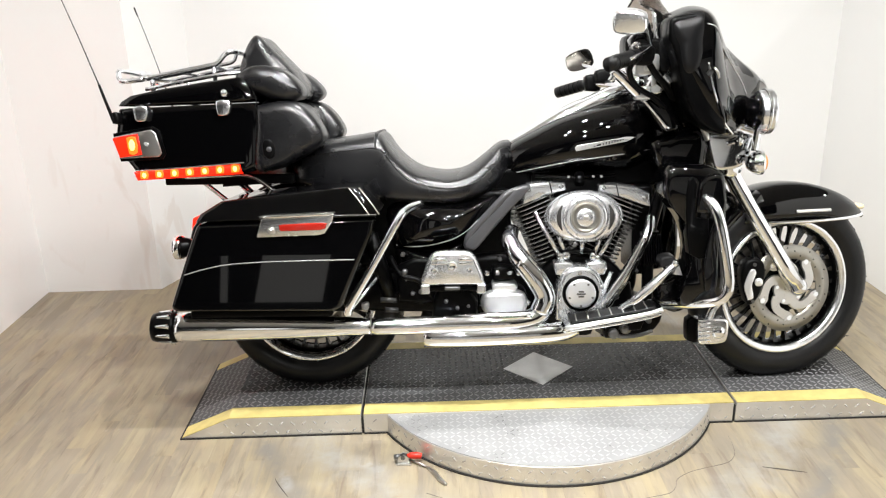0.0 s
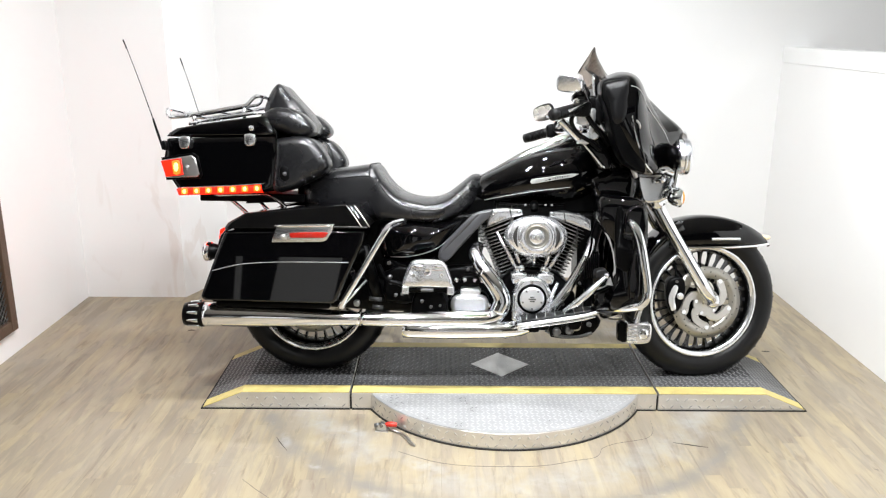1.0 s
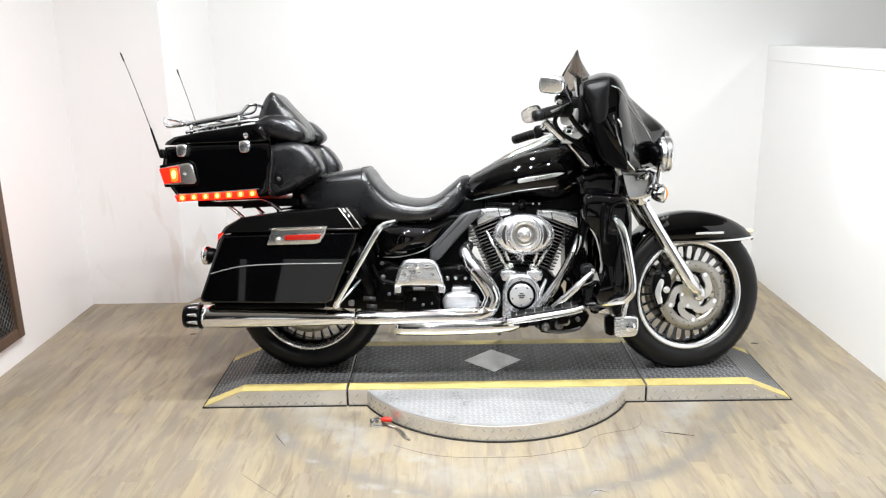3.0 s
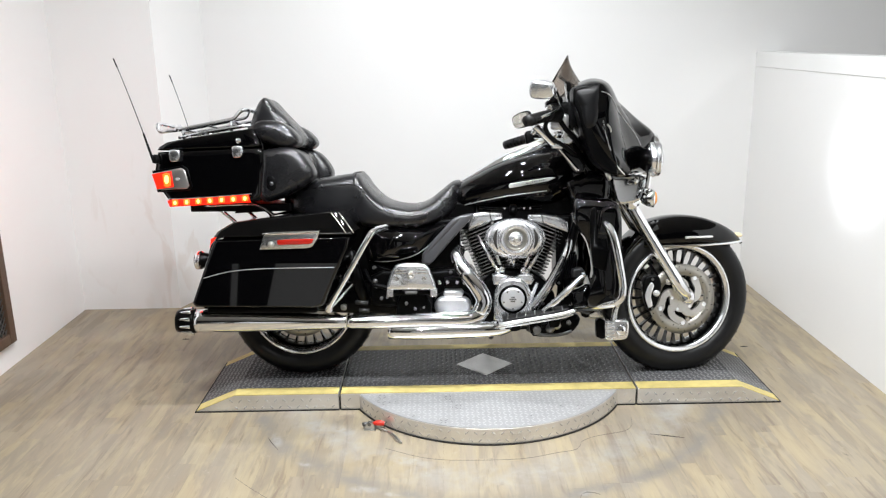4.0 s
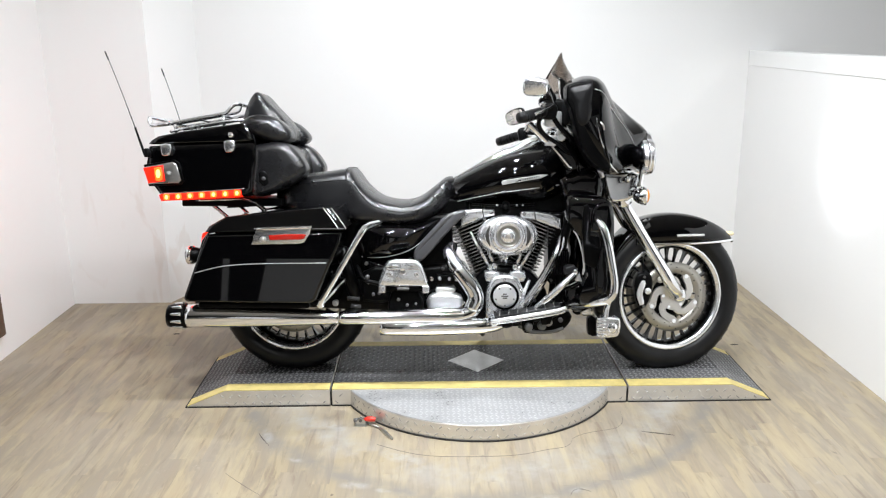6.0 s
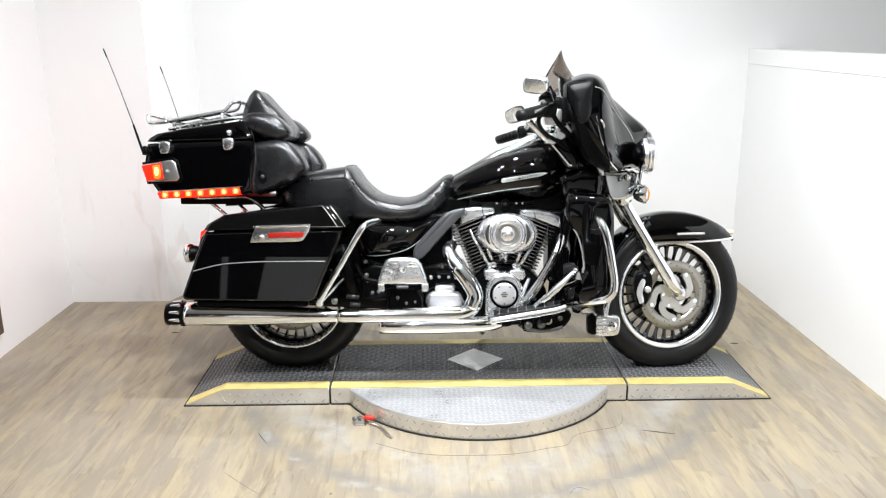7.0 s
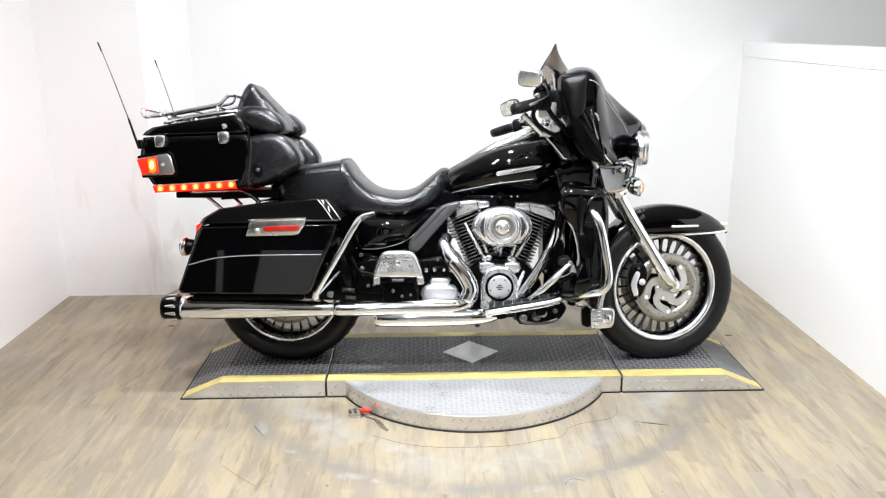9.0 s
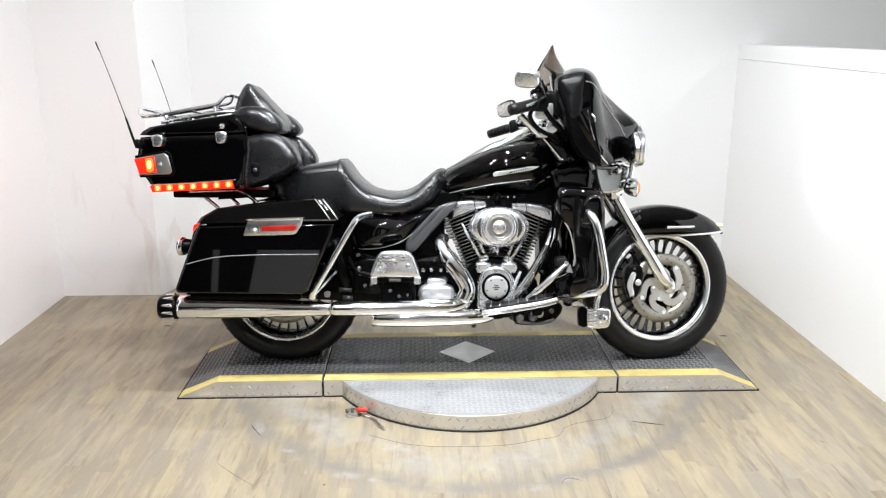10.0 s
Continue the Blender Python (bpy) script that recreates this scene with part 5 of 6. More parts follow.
trunk = part("trunk", trunk_body(trunk_low, 0.268, 0.25, 0.009), PAINT, bike, "gloss black touring trunk", bevel=0.003)
lid = part("lid", trunk_body([(-1.322, 0.944), (-1.31, 0.958), (-1.28, 0.975), (-1.19, 0.992), (-1.05, 1.012), (-0.93, 1.026), (-0.915, 1.015), (-0.888, 0.96), (-0.90, 0.953), (-1.28, 0.943)], 0.268, 0.25, 0.012), PAINT, trunk, "gloss black trunk lid", bevel=0.003)
for s in (-1, 1):
    ys = lambda d: sorted((s * 0.245, s * d))
    for x, z in ((-1.240, 0.922), (-0.985, 0.935)):
        part("latch", puff([(x - 0.020, z - 0.016), (x - 0.020, z + 0.020), (x + 0.021, z + 0.020), (x + 0.020, z - 0.014), (x + 0.010, z - 0.025), (x - 0.013, z - 0.025)], *ys(0.277), 0.006, 2), POLISHED, trunk, "chrome trunk latch")
    part("lock", lathe([(0.010, -0.03), (0.012, -0.02), (0.012, 0.02), (0.010, 0.03)], (-0.978, 0.25 * s, 0.978), "y", 14), CHROME, trunk)
    # added bead that shapes the highlight along the trunk's front edge
    part("corner_highlight", tube([(-0.893, s * 0.262, 0.985), (-0.882, s * 0.268, 0.95), (-0.884, s * 0.268, 0.88), (-0.888, s * 0.266, 0.80)], 0.0032, 8), PAINT, trunk, "gloss black bead added to catch the highlight on the trunk's front edge")
    part("lamp_bezel", puff([(-1.336, 0.862), (-1.212, 0.882), (-1.192, 0.870), (-1.175, 0.796), (-1.188, 0.780), (-1.318, 0.775)], *ys(0.2655), 0.004, 1), ENGINE_BLACK, trunk, "black tail lamp bezel")
    tl = part("tail_lamp", puff([(-1.335, 0.852), (-1.215, 0.873), (-1.200, 0.862), (-1.185, 0.80), (-1.195, 0.788), (-1.316, 0.784)], *ys(0.268), 0.005, 1), BRUSHED, bike, "grey metal tail lamp surround, lit")
    part("lens", puff([(-1.336, 0.848), (-1.256, 0.860), (-1.248, 0.796), (-1.317, 0.788)], *ys(0.272), 0.004, 1), RED_LIT, tl, "lit red lens")
    part("bright_cell", puff([(-1.292, 0.849), (-1.262, 0.852), (-1.258, 0.802), (-1.286, 0.798)], *ys(0.2735), 0.004, 2), LED_CELL, tl, "glowing orange cell")
    part("bulb", ball((-1.275, s * 0.2725, 0.826), 0.011, scale=(0.9, 0.35, 1.7), seg=10), LED, tl, "glowing bulb")
    part("emblem", slab([(-1.242, 0.828), (-1.232, 0.836), (-1.222, 0.829), (-1.230, 0.820)], *ys(0.2695)), BADGE, tl, "small bright emblem", smooth=False)
    strip_ = part("led_strip", puff([(-1.278, 0.742), (-0.945, 0.762), (-0.940, 0.732), (-1.268, 0.716)], *ys(0.272), 0.005, 1), RED_LIT, bike, "lit red lamp strip along the trunk")
    for k in range(7):
        x = -1.245 + 0.0475 * k
        z = 0.732 + (x + 1.245) * 0.055
        part("led_cell", puff([(x - 0.013, z - 0.012), (x - 0.013, z + 0.012), (x + 0.013, z + 0.013), (x + 0.013, z - 0.011)], *ys(0.2728), 0.004, 2), LED_CELL, strip_, "glowing orange cell")
        part("led", ball((x, s * 0.2715, z), 0.0075, scale=(1.05, 0.40, 1.25), seg=10), LED, strip_, "glowing lamp")
    part("strip_trim", tube([(-1.27, s * 0.270, 0.746), (-1.10, s * 0.273, 0.755), (-0.93, s * 0.273, 0.766)], 0.003, 6), CHROME, trunk)
    part("antenna_mount", puff([(-1.330, 0.892), (-1.333, 0.922), (-1.314, 0.925), (-1.308, 0.892)], s * 0.258 - 0.016, s * 0.258 + 0.016, 0.006, 2), PLASTIC, bike, "black antenna mount")
    ant = part("antenna", tube([(-1.325, s * 0.272, 0.90), (-1.342, s * 0.275, 0.955), (-1.358, s * 0.278, 1.01)], [0.0055, 0.005, 0.004], 8), PLASTIC, bike, "black whip antenna")
    part("whip", tube([(-1.358, s * 0.278, 1.01), (-1.405, s * 0.286, 1.155), (-1.447, s * 0.292, 1.275)], [0.0022, 0.0018, 0.0015], 6), WIRE, ant)
    part("whip_tip", tube([(-1.446, s * 0.292, 1.27), (-1.458, s * 0.294, 1.303)], 0.0028, 6, 1), PLASTIC, ant)
part("rear_lamp_bar", box(-1.338, -1.325, -0.2, 0.2, 0.80, 0.85), RED_BRIGHT, trunk, "lit red lens across the back", smooth=False, bevel=0.004)

# luggage rack
rack = part("luggage_rack", tube([(-1.262, -0.17, 1.028), (-1.15, -0.175, 1.047), (-1.056, -0.172, 1.064), (-1.025, -0.17, 1.072), (-0.998, -0.165, 1.100), (-0.978, -0.15, 1.108), (-0.975, 0.0, 1.108), (-0.978, 0.15, 1.108), (-0.998, 0.165, 1.100), (-1.025, 0.17, 1.072), (-1.056, 0.172, 1.064), (-1.15, 0.175, 1.047), (-1.262, 0.17, 1.028)], 0.0082, 10), POLISHED, bike, "chrome tube luggage rack")
for s in (-1, 1):
    part("rail", tube([(-1.262, 0.17 * s, 1.028), (-1.32, 0.165 * s, 1.022), (-1.345, 0.15 * s, 1.026), (-1.356, 0.13 * s, 1.054), (-1.35, 0.06 * s, 1.054), (-1.345, 0.0, 1.05)], 0.0082, 10), POLISHED, rack)
    part("rail", tube([(-1.335, 0.085 * s, 1.03), (-1.25, 0.085 * s, 1.034), (-1.056, 0.085 * s, 1.068), (-1.0, 0.085 * s, 1.08), (-0.985, 0.085 * s, 1.104)], 0.0062, 8), POLISHED, rack)
    for x, z in ((-1.235, 0.985), (-1.035, 1.012)):
        part("stanchion", rod((x, 0.165 * s, z), (x, 0.17 * s, z + 0.055), 0.007), POLISHED, rack)
    part("lid_rail", tube([(-1.245, 0.20 * s, 0.995), (-1.15, 0.215 * s, 1.012), (-1.0, 0.222 * s, 1.035), (-0.94, 0.21 * s, 1.04)], 0.0062, 8), POLISHED, rack)
for x, z in ((-1.25, 1.03), (-1.15, 1.046), (-1.05, 1.062)):
    part("cross_bar", rod((x, -0.172, z), (x, 0.172, z), 0.005), POLISHED, rack)

# trunk supports
for s in (-1, 1):
    part("trunk_stay", tube([(-1.115, 0.16 * s, 0.712), (-1.06, 0.155 * s, 0.665), (-1.005, 0.15 * s, 0.615)], 0.008, 10), CHROME, bike, "chrome trunk support tube")
    part("trunk_stay", tube([(-1.16, 0.17 * s, 0.716), (-1.0, 0.175 * s, 0.72), (-0.93, 0.175 * s, 0.714), (-0.86, 0.175 * s, 0.662)], 0.008, 10), CHROME, bike, "chrome trunk support tube")
    part("trunk_stay", rod((-0.985, 0.15 * s, 0.690), (-0.93, 0.15 * s, 0.635), 0.006), CHROME, bike, "chrome trunk support tube")
part("trunk_bracket", puff([(-1.035, 0.682), (-1.03, 0.70), (-0.90, 0.705), (-0.90, 0.69)], -0.17, -0.12, 0.006, 1), PLASTIC, bike, "black trunk bracket")
part("trunk_floor", box(-1.22, -0.80, -0.17, 0.17, 0.690, 0.722), PLASTIC, bike, "black trunk mounting plate", smooth=False, bevel=0.006)

# saddlebags
for s in (-1, 1):
    def side(d):
        return sorted((s * 0.215, s * d))
    bm = puff([(-1.045, 0.595), (-1.062, 0.555), (-1.135, 0.362), (-1.142, 0.342), (-1.125, 0.332), (-0.645, 0.328), (-0.622, 0.340), (-0.525, 0.565), (-0.518, 0.604)], *side(0.42), 0.016, 1)
    bmesh.ops.bisect_plane(bm, geom=bm.verts[:] + bm.edges[:] + bm.faces[:], plane_co=(0, 0, 0.502), plane_no=(0, 0, 1))
    for v in bm.verts:
        v.co.y -= s * max(0.0, v.co.z - 0.502) * 0.075
    body = flat_faces(part("saddlebag", bm, PAINT, bike, "gloss black hard saddlebag", bevel=0.008))
    bm = puff([(-1.052, 0.602), (-1.036, 0.625), (-0.975, 0.660), (-0.80, 0.684), (-0.60, 0.697), (-0.560, 0.696), (-0.505, 0.622), (-0.510, 0.610)], *side(0.414), 0.018, 1)
    for v in bm.verts:
        v.co.y -= s * max(0.0, v.co.z - 0.612) * 0.22
    flat_faces(part("lid", bm, PAINT, body, "gloss black saddlebag lid", bevel=0.008))
    # highlights on the lid's rounded edges, drawn as thin steel lines
    for dx in (0.0, 0.030):
        part("lid_highlight", tube([(-0.592 + dx, s * 0.3965, 0.6955), (-0.560 + dx, s * 0.4055, 0.656), (-0.533 + dx, s * 0.4135, 0.618)], 0.0016, 8, 3), BRUSHED, body, "thin steel line imitating the highlight on the lid corner")
    part("lid_edge_highlight", tube([(-0.66, s * 0.4135, 0.6165), (-0.60, s * 0.4140, 0.6170), (-0.512, s * 0.4138, 0.6175)], 0.0014, 6, 3), DARK_STEEL, body, "thin steel line imitating the highlight on the lid's lower edge")
    latch = part("latch", puff([(-0.868, 0.556), (-0.846, 0.622), (-0.632, 0.629), (-0.640, 0.600), (-0.662, 0.566), (-0.68, 0.560)], *side(0.424), 0.005, 1), POLISHED, body, "chrome saddlebag latch plate", bevel=0.002)
    part("latch_lip", tube([(-0.852, s * 0.428, 0.617), (-0.74, s * 0.430, 0.6205), (-0.634, s * 0.428, 0.624)], 0.005, 8, 3), CHROME, body, "chrome latch lip")
    part("reflector", puff([(-0.795, 0.574), (-0.798, 0.588), (-0.785, 0.594), (-0.665, 0.598), (-0.660, 0.588), (-0.675, 0.576)], *side(0.428), 0.004, 2), RED_LENS, body, "red reflector strip")
    part("lock", lathe([(0.011, -0.01), (0.012, 0.0), (0.012, 0.01), (0.011, 0.012)], (-0.822, s * 0.421, 0.576), "y", 14), BRUSHED, body, "round key lock")
    part("pinstripe", tube([(-1.090, s * 0.4212, 0.446), (-1.03, s * 0.4212, 0.462), (-0.96, s * 0.4212, 0.475), (-0.824, s * 0.4212, 0.483), (-0.58, s * 0.4212, 0.486)], 0.0018, 5), SILVER_LINE, body, "thin silver line")
    guard = part("bag_guard", tube([(-0.612, s * 0.375, 0.315), (-0.60, s * 0.385, 0.345), (-0.53, s * 0.392, 0.46), (-0.452, s * 0.385, 0.595), (-0.425, s * 0.35, 0.622), (-0.39, s * 0.28, 0.630)], 0.0135, 12), CHROME, bike, "chrome saddlebag guard tube")
    part("guard_stay", tube([(-0.605, s * 0.37, 0.322), (-0.565, s * 0.33, 0.365), (-0.53, s * 0.27, 0.40)], 0.008, 8), CHROME, guard)
    part("guard_foot", ball((-0.613, s * 0.372, 0.316), 0.017), CHROME, guard)
    part("bag_rail", tube([(-1.12, s * 0.33, 0.322), (-0.9, s * 0.33, 0.316), (-0.63, s * 0.33, 0.318)], 0.012, 8), ENGINE_BLACK, bike, "black saddlebag rail")

# rear mudguard, lamp and signals
bm = bmesh.new()
rings = []
for k in range(15):
    a = radians(165 - 130 * k / 14)
    ring = []
    for j in range(13):
        b = math.pi * j / 12
        w = -0.098 * math.copysign(abs(math.cos(b)) ** 0.5, math.cos(b))
        r = 0.34 + 0.05 * math.sin(b) ** 0.6
        ring.append(Vector((RW[0] + r * math.cos(a) * 1.03, w, RW[2] + r * math.sin(a) * 1.0)))
    rings.append(ring)
skin(bm, rings, loop=False)
part("rear_fender", bm, PAINT, bike, "gloss black rear mudguard", solid=0.004)
part("rear_filler", puff([(-1.10, 0.40), (-1.155, 0.50), (-1.10, 0.60), (-0.98, 0.635), (-0.98, 0.42)], -0.19, 0.19, 0.02, 2), PAINT, bike, "black panel between the saddlebags")
part("fender_lamp", puff([(-1.172, 0.505), (-1.165, 0.57), (-1.13, 0.572), (-1.13, 0.505)], -0.10, 0.10, 0.012, 2), RED_LIT, bike, "lit red lamp on the rear mudguard")
for s in (-1, 1):
    sig = part("turn_signal", lathe([(0.004, 0.055), (0.018, 0.05), (0.030, 0.03), (0.034, 0.005), (0.036, -0.006), (0.033, -0.012)], (-1.175, 0.205 * s, 0.492), "x", 24), ENGINE_BLACK, bike, "black rear turn signal with a chrome ring")
    part("ring", lathe([(0.0365, 0.010), (0.0385, 0.004), (0.0385, -0.012), (0.034, -0.016)], (-1.175, 0.205 * s, 0.492), "x", 24), CHROME, sig, "chrome ring")
    part("lens", lathe([(0.033, -0.010), (0.025, -0.02), (0.001, -0.026)], (-1.175, 0.205 * s, 0.492), "x", 20), RED_LENS, sig, "red lens")
    part("signal_bar", tube([(-1.145, 0.20 * s, 0.50), (-1.13, 0.14 * s, 0.515), (-1.13, 0.02 * s, 0.515)], 0.012, 10), CHROME, bike, "chrome signal bar")

# mufflers and exhaust
for s in (-1, 1):
    y = 0.335 * s
    muf = part("muffler", tube([(-1.16, y, 0.262), (-1.0, y, 0.262), (-0.80, y, 0.260), (-0.62, y, 0.258), (-0.545, y, 0.257)], [0.047, 0.045, 0.038, 0.029, 0.025], 28, 5), CHROME, bike, "long tapered chrome muffler")
    cap = part("end_cap", lathe([(0.034, -0.075), (0.044, -0.072), (0.048, -0.055), (0.049, -0.01), (0.047, 0.004)], (-1.155, y, 0.262), "x", 32), ENGINE_BLACK, muf, "black fluted end cap")
    bm = bmesh.new()
    for k in range(10):
        a = 2 * math.pi * (k + 0.5) / 10
        c = Vector((0, math.cos(a), math.sin(a)))
        tube([Vector((-1.208, y, 0.262)) + c * 0.0475, Vector((-1.19, y, 0.262)) + c * 0.0482, Vector((-1.165, y, 0.262)) + c * 0.0482], [0.0035, 0.006, 0.009], 8, 3, bm)
    part("cap_flutes", bm, CHROME, cap, "bright flutes")
    part("bore", lathe([(0.034, -0.076), (0.034, -0.074), (0.001, -0.073)], (-1.155, y, 0.262), "x", 24), DARK_BACK, cap)
    part("joint_clamp", lathe([(0.025, -0.010), (0.0265, -0.007), (0.0265, 0.007), (0.025, 0.010)], (-0.540, y, 0.257), "x", 24), BRUSHED, muf, "muffler clamp")
    part("bag_skirt", box(-1.10, -0.66, *sorted((s * 0.24, s * 0.37)), 0.298, 0.324), ENGINE_BLACK, bike, "black panel under the saddlebag", smooth=False, bevel=0.01)
pipe = part("rear_header", tube([(-0.105, -0.17, 0.525), (-0.112, -0.225, 0.50), (-0.085, -0.258, 0.455), (-0.03, -0.268, 0.388), (-0.004, -0.27, 0.33), (-0.02, -0.275, 0.278), (-0.075, -0.29, 0.258), (-0.18, -0.31, 0.257), (-0.40, -0.33, 0.258), (-0.545, -0.335, 0.257)], [0.026, 0.028, 0.031, 0.032, 0.032, 0.031, 0.030, 0.029, 0.028, 0.027], 22, 6), CHROME, bike, "chrome rear exhaust header")
part("heat_shield", tube([(-0.08, -0.264, 0.448), (-0.03, -0.274, 0.385), (-0.004, -0.276, 0.33), (-0.022, -0.281, 0.28)], [0.030, 0.033, 0.033, 0.032], 20, 5), CHROME, pipe, "chrome heat shield")
part("front_header", tube([(0.350, -0.13, 0.56), (0.338, -0.165, 0.52), (0.300, -0.185, 0.445), (0.254, -0.195, 0.368), (0.180, -0.205, 0.272), (0.09, -0.25, 0.222), (0.0, -0.285, 0.217), (-0.22, -0.31, 0.215), (-0.385, -0.31, 0.215)], [0.016, 0.0165, 0.018, 0.020, 0.023, 0.028, 0.033, 0.034, 0.033], 18, 6), CHROME, bike, "chrome front exhaust header and lower pipe")
part("oil_line", tube([(0.322, -0.20, 0.50), (0.285, -0.212, 0.428), (0.238, -0.222, 0.352), (0.19, -0.23, 0.29)], 0.0055, 8, 5), CHROME, bike, "thin chrome line in front of the engine")
part("oil_line", tube([(0.215, -0.20, 0.392), (0.19, -0.21, 0.335), (0.168, -0.222, 0.282)], [0.006, 0.010, 0.008], 8, 5), CAST_CHROME, bike, "short chrome elbow beside the cam cover")
part("crossover_shield", tube([(-0.30, -0.318, 0.2755), (-0.16, -0.312, 0.2755), (-0.05, -0.30, 0.277)], [0.012, 0.018, 0.016], 14, 4), CHROME, pipe, "chrome shield seam")

# engine
part("crankcase", puff([(-0.02, 0.23), (-0.04, 0.33), (0.02, 0.42), (0.10, 0.45), (0.20, 0.43), (0.29, 0.34), (0.28, 0.23), (0.20, 0.20), (0.05, 0.20)], -0.16, 0.16, 0.025, 3), ENGINE_BLACK, bike, "black engine crankcase")
part("gearbox", puff([(-0.30, 0.21), (-0.32, 0.38), (-0.24, 0.44), (-0.08, 0.44), (-0.03, 0.38), (-0.03, 0.20)], -0.15, 0.15, 0.025, 3), ENGINE_BLACK, bike, "black gearbox case")
cam_cover = part("cam_cover", puff([(0.035, 0.24), (0.038, 0.345), (0.065, 0.405), (0.115, 0.418), (0.165, 0.40), (0.190, 0.345), (0.185, 0.285), (0.205, 0.245), (0.14, 0.232)], -0.232, -0.15, 0.018, 3), CAST_CHROME, bike, "chrome cam cover")
part("points_cover", lathe([(0.047, 0.006), (0.048, -0.014), (0.0455, -0.018), (0.040, -0.0192), (0.001, -0.0205)], (0.113, -0.228, 0.330), "y", 40), SATIN, cam_cover, "flat round bright timing cover")
part("cover_ring", lathe([(0.058, 0.004), (0.058, -0.006), (0.047, -0.006), (0.047, 0.004)], (0.113, -0.230, 0.330), "y", 36), ENGINE_BLACK, cam_cover, "dark groove ring")
for w, z in ((0.008, 0.339), (0.014, 0.331), (0.009, 0.323)):
    part("emblem", box(0.113 - w, 0.113 + w, -0.2505, -0.2470, z - 0.0026, z + 0.0026), DARK_STEEL, cam_cover, "small dark emblem bar", smooth=False, bevel=0.0006)
for a in range(5):
    t = radians(72 * a + 54)
    part("cover_rivet", lathe([(0.0035, 0.002), (0.0035, -0.0205)], (0.113 + 0.038 * math.cos(t), -0.228, 0.330 + 0.038 * math.sin(t)), "y", 8), DARK_STEEL, cam_cover, smooth=False)
for a in range(5):
    t = radians(72 * a + 20)
    part("cover_screw", lathe([(0.006, 0.004), (0.0065, -0.003), (0.004, -0.005)], (0.113 + 0.072 * math.cos(t), -0.2325, 0.325 + 0.07 * math.sin(t)), "y", 10), CHROME, cam_cover)


def cylinder(name, x0, z0, tilt):
    """A finned barrel with its head, leaning fore or aft."""
    ob = part(name, lathe([(0.060, 0), (0.060, 0.225)], (0, 0, 0), "z", 28), ENGINE_BLACK, bike, "black finned engine cylinder")
    ob.matrix_basis = pose(x0, -0.035, z0, 0, tilt, 0)
    shared = {}
    for k in range(15):
        wide = 0.076 if k < 9 else 0.088
        if wide not in shared:
            bm = bmesh.new()
            ring = []
            for j in range(32):
                a = 2 * math.pi * j / 32
                c, s = math.cos(a), math.sin(a)
                ring.append((wide * math.copysign(abs(c) ** 0.6, c), (wide + 0.018) * math.copysign(abs(s) ** 0.6, s)))
            skin(bm, [[Vector((x * f, y * f, z)) for x, y in ring] for f, z in ((0.985, -0.002), (1, -0.0012), (1, 0.0012), (0.985, 0.002))])
            me = bpy.data.meshes.new("fin")
            bmesh.ops.recalc_face_normals(bm, faces=bm.faces)
            bm.to_mesh(me)
            bm.free()
            me.materials.append(FIN)
            shared[wide] = me
        fin = new("fin", shared[wide])
        fin.parent = ob
        fin.location = (0, 0, 0.012 + 0.0145 * k)
    return ob


FIN = mat("machined_black_fin", (0.36, 0.36, 0.36), 0.26, 0.85, vary=0.2, scale=40)
cylinder("rear_cylinder", 0.052, 0.415, -22.5)
cylinder("front_cylinder", 0.178, 0.415, 22.5)
R_REAR = [(-0.068, 0.604), (-0.064, 0.652), (-0.050, 0.672), (0.0, 0.679), (0.072, 0.674), (0.078, 0.652), (0.005, 0.630)]
R_FRONT = [(0.178, 0.642), (0.180, 0.667), (0.24, 0.668), (0.304, 0.657), (0.344, 0.636), (0.348, 0.592), (0.25, 0.624)]
for outline, seam, bolts in ((R_REAR, ((0.022, 0.676), (0.030, 0.640)), ((-0.045, 0.655), (0.058, 0.664))), (R_FRONT, ((0.236, 0.668), (0.244, 0.627)), ((0.195, 0.658), (0.325, 0.625)))):
    ob = part("rocker_box", puff(outline, -0.148, 0.11, 0.010, 1), CAST_CHROME, bike, "bright rocker cover under the tank", smooth=True, bevel=0.003)
    (x0, z0), (x1, z1) = seam
    part("seam", rod((x0, -0.1475, z0), (x1, -0.1475, z1), 0.002, 6), ENGINE_BLACK, ob, "dark seam")
    for x, z in bolts:
        part("rocker_bolt", lathe([(0.007, 0.006), (0.007, -0.008), (0.004, -0.011)], (x, -0.146, z), "y", 8), CHROME, ob, smooth=False)
for a, b in (((0.054, 0.438), (-0.029, 0.585)), ((0.072, 0.442), (0.028, 0.560)), ((0.172, 0.432), (0.240, 0.538)), ((0.158, 0.438), (0.200, 0.550))):
    rodp = part("pushrod_tube", rod((a[0], -0.188, a[1]), (b[0], -0.172, b[1]), 0.0085, 12), CHROME, bike, "chrome pushrod tube")
    part("collar", lathe([(0.013, -0.012), (0.015, 0), (0.013, 0.012)], (a[0], -0.188, a[1] + 0.004), "z", 14), CHROME, rodp)
for x in (0.062, 0.166):
    part("lifter_block", puff([(x - 0.026, 0.385), (x - 0.030, 0.425), (x + 0.030, 0.425), (x + 0.026, 0.385)], -0.215, -0.13, 0.01, 2), CAST_CHROME, bike, "chrome lifter block")

# air cleaner: oval cover with a round raised centre
air = part("air_cleaner", lathe([(0.080, 0.06), (0.0855, 0.02), (0.085, 0.002), (0.081, -0.012), (0.072, -0.021), (0.058, -0.026)], (0.124, -0.215, 0.573), "y", 56, sx=1.45, sz=0.97), AIR_CHROME, bike, "oval chrome air cleaner cover")
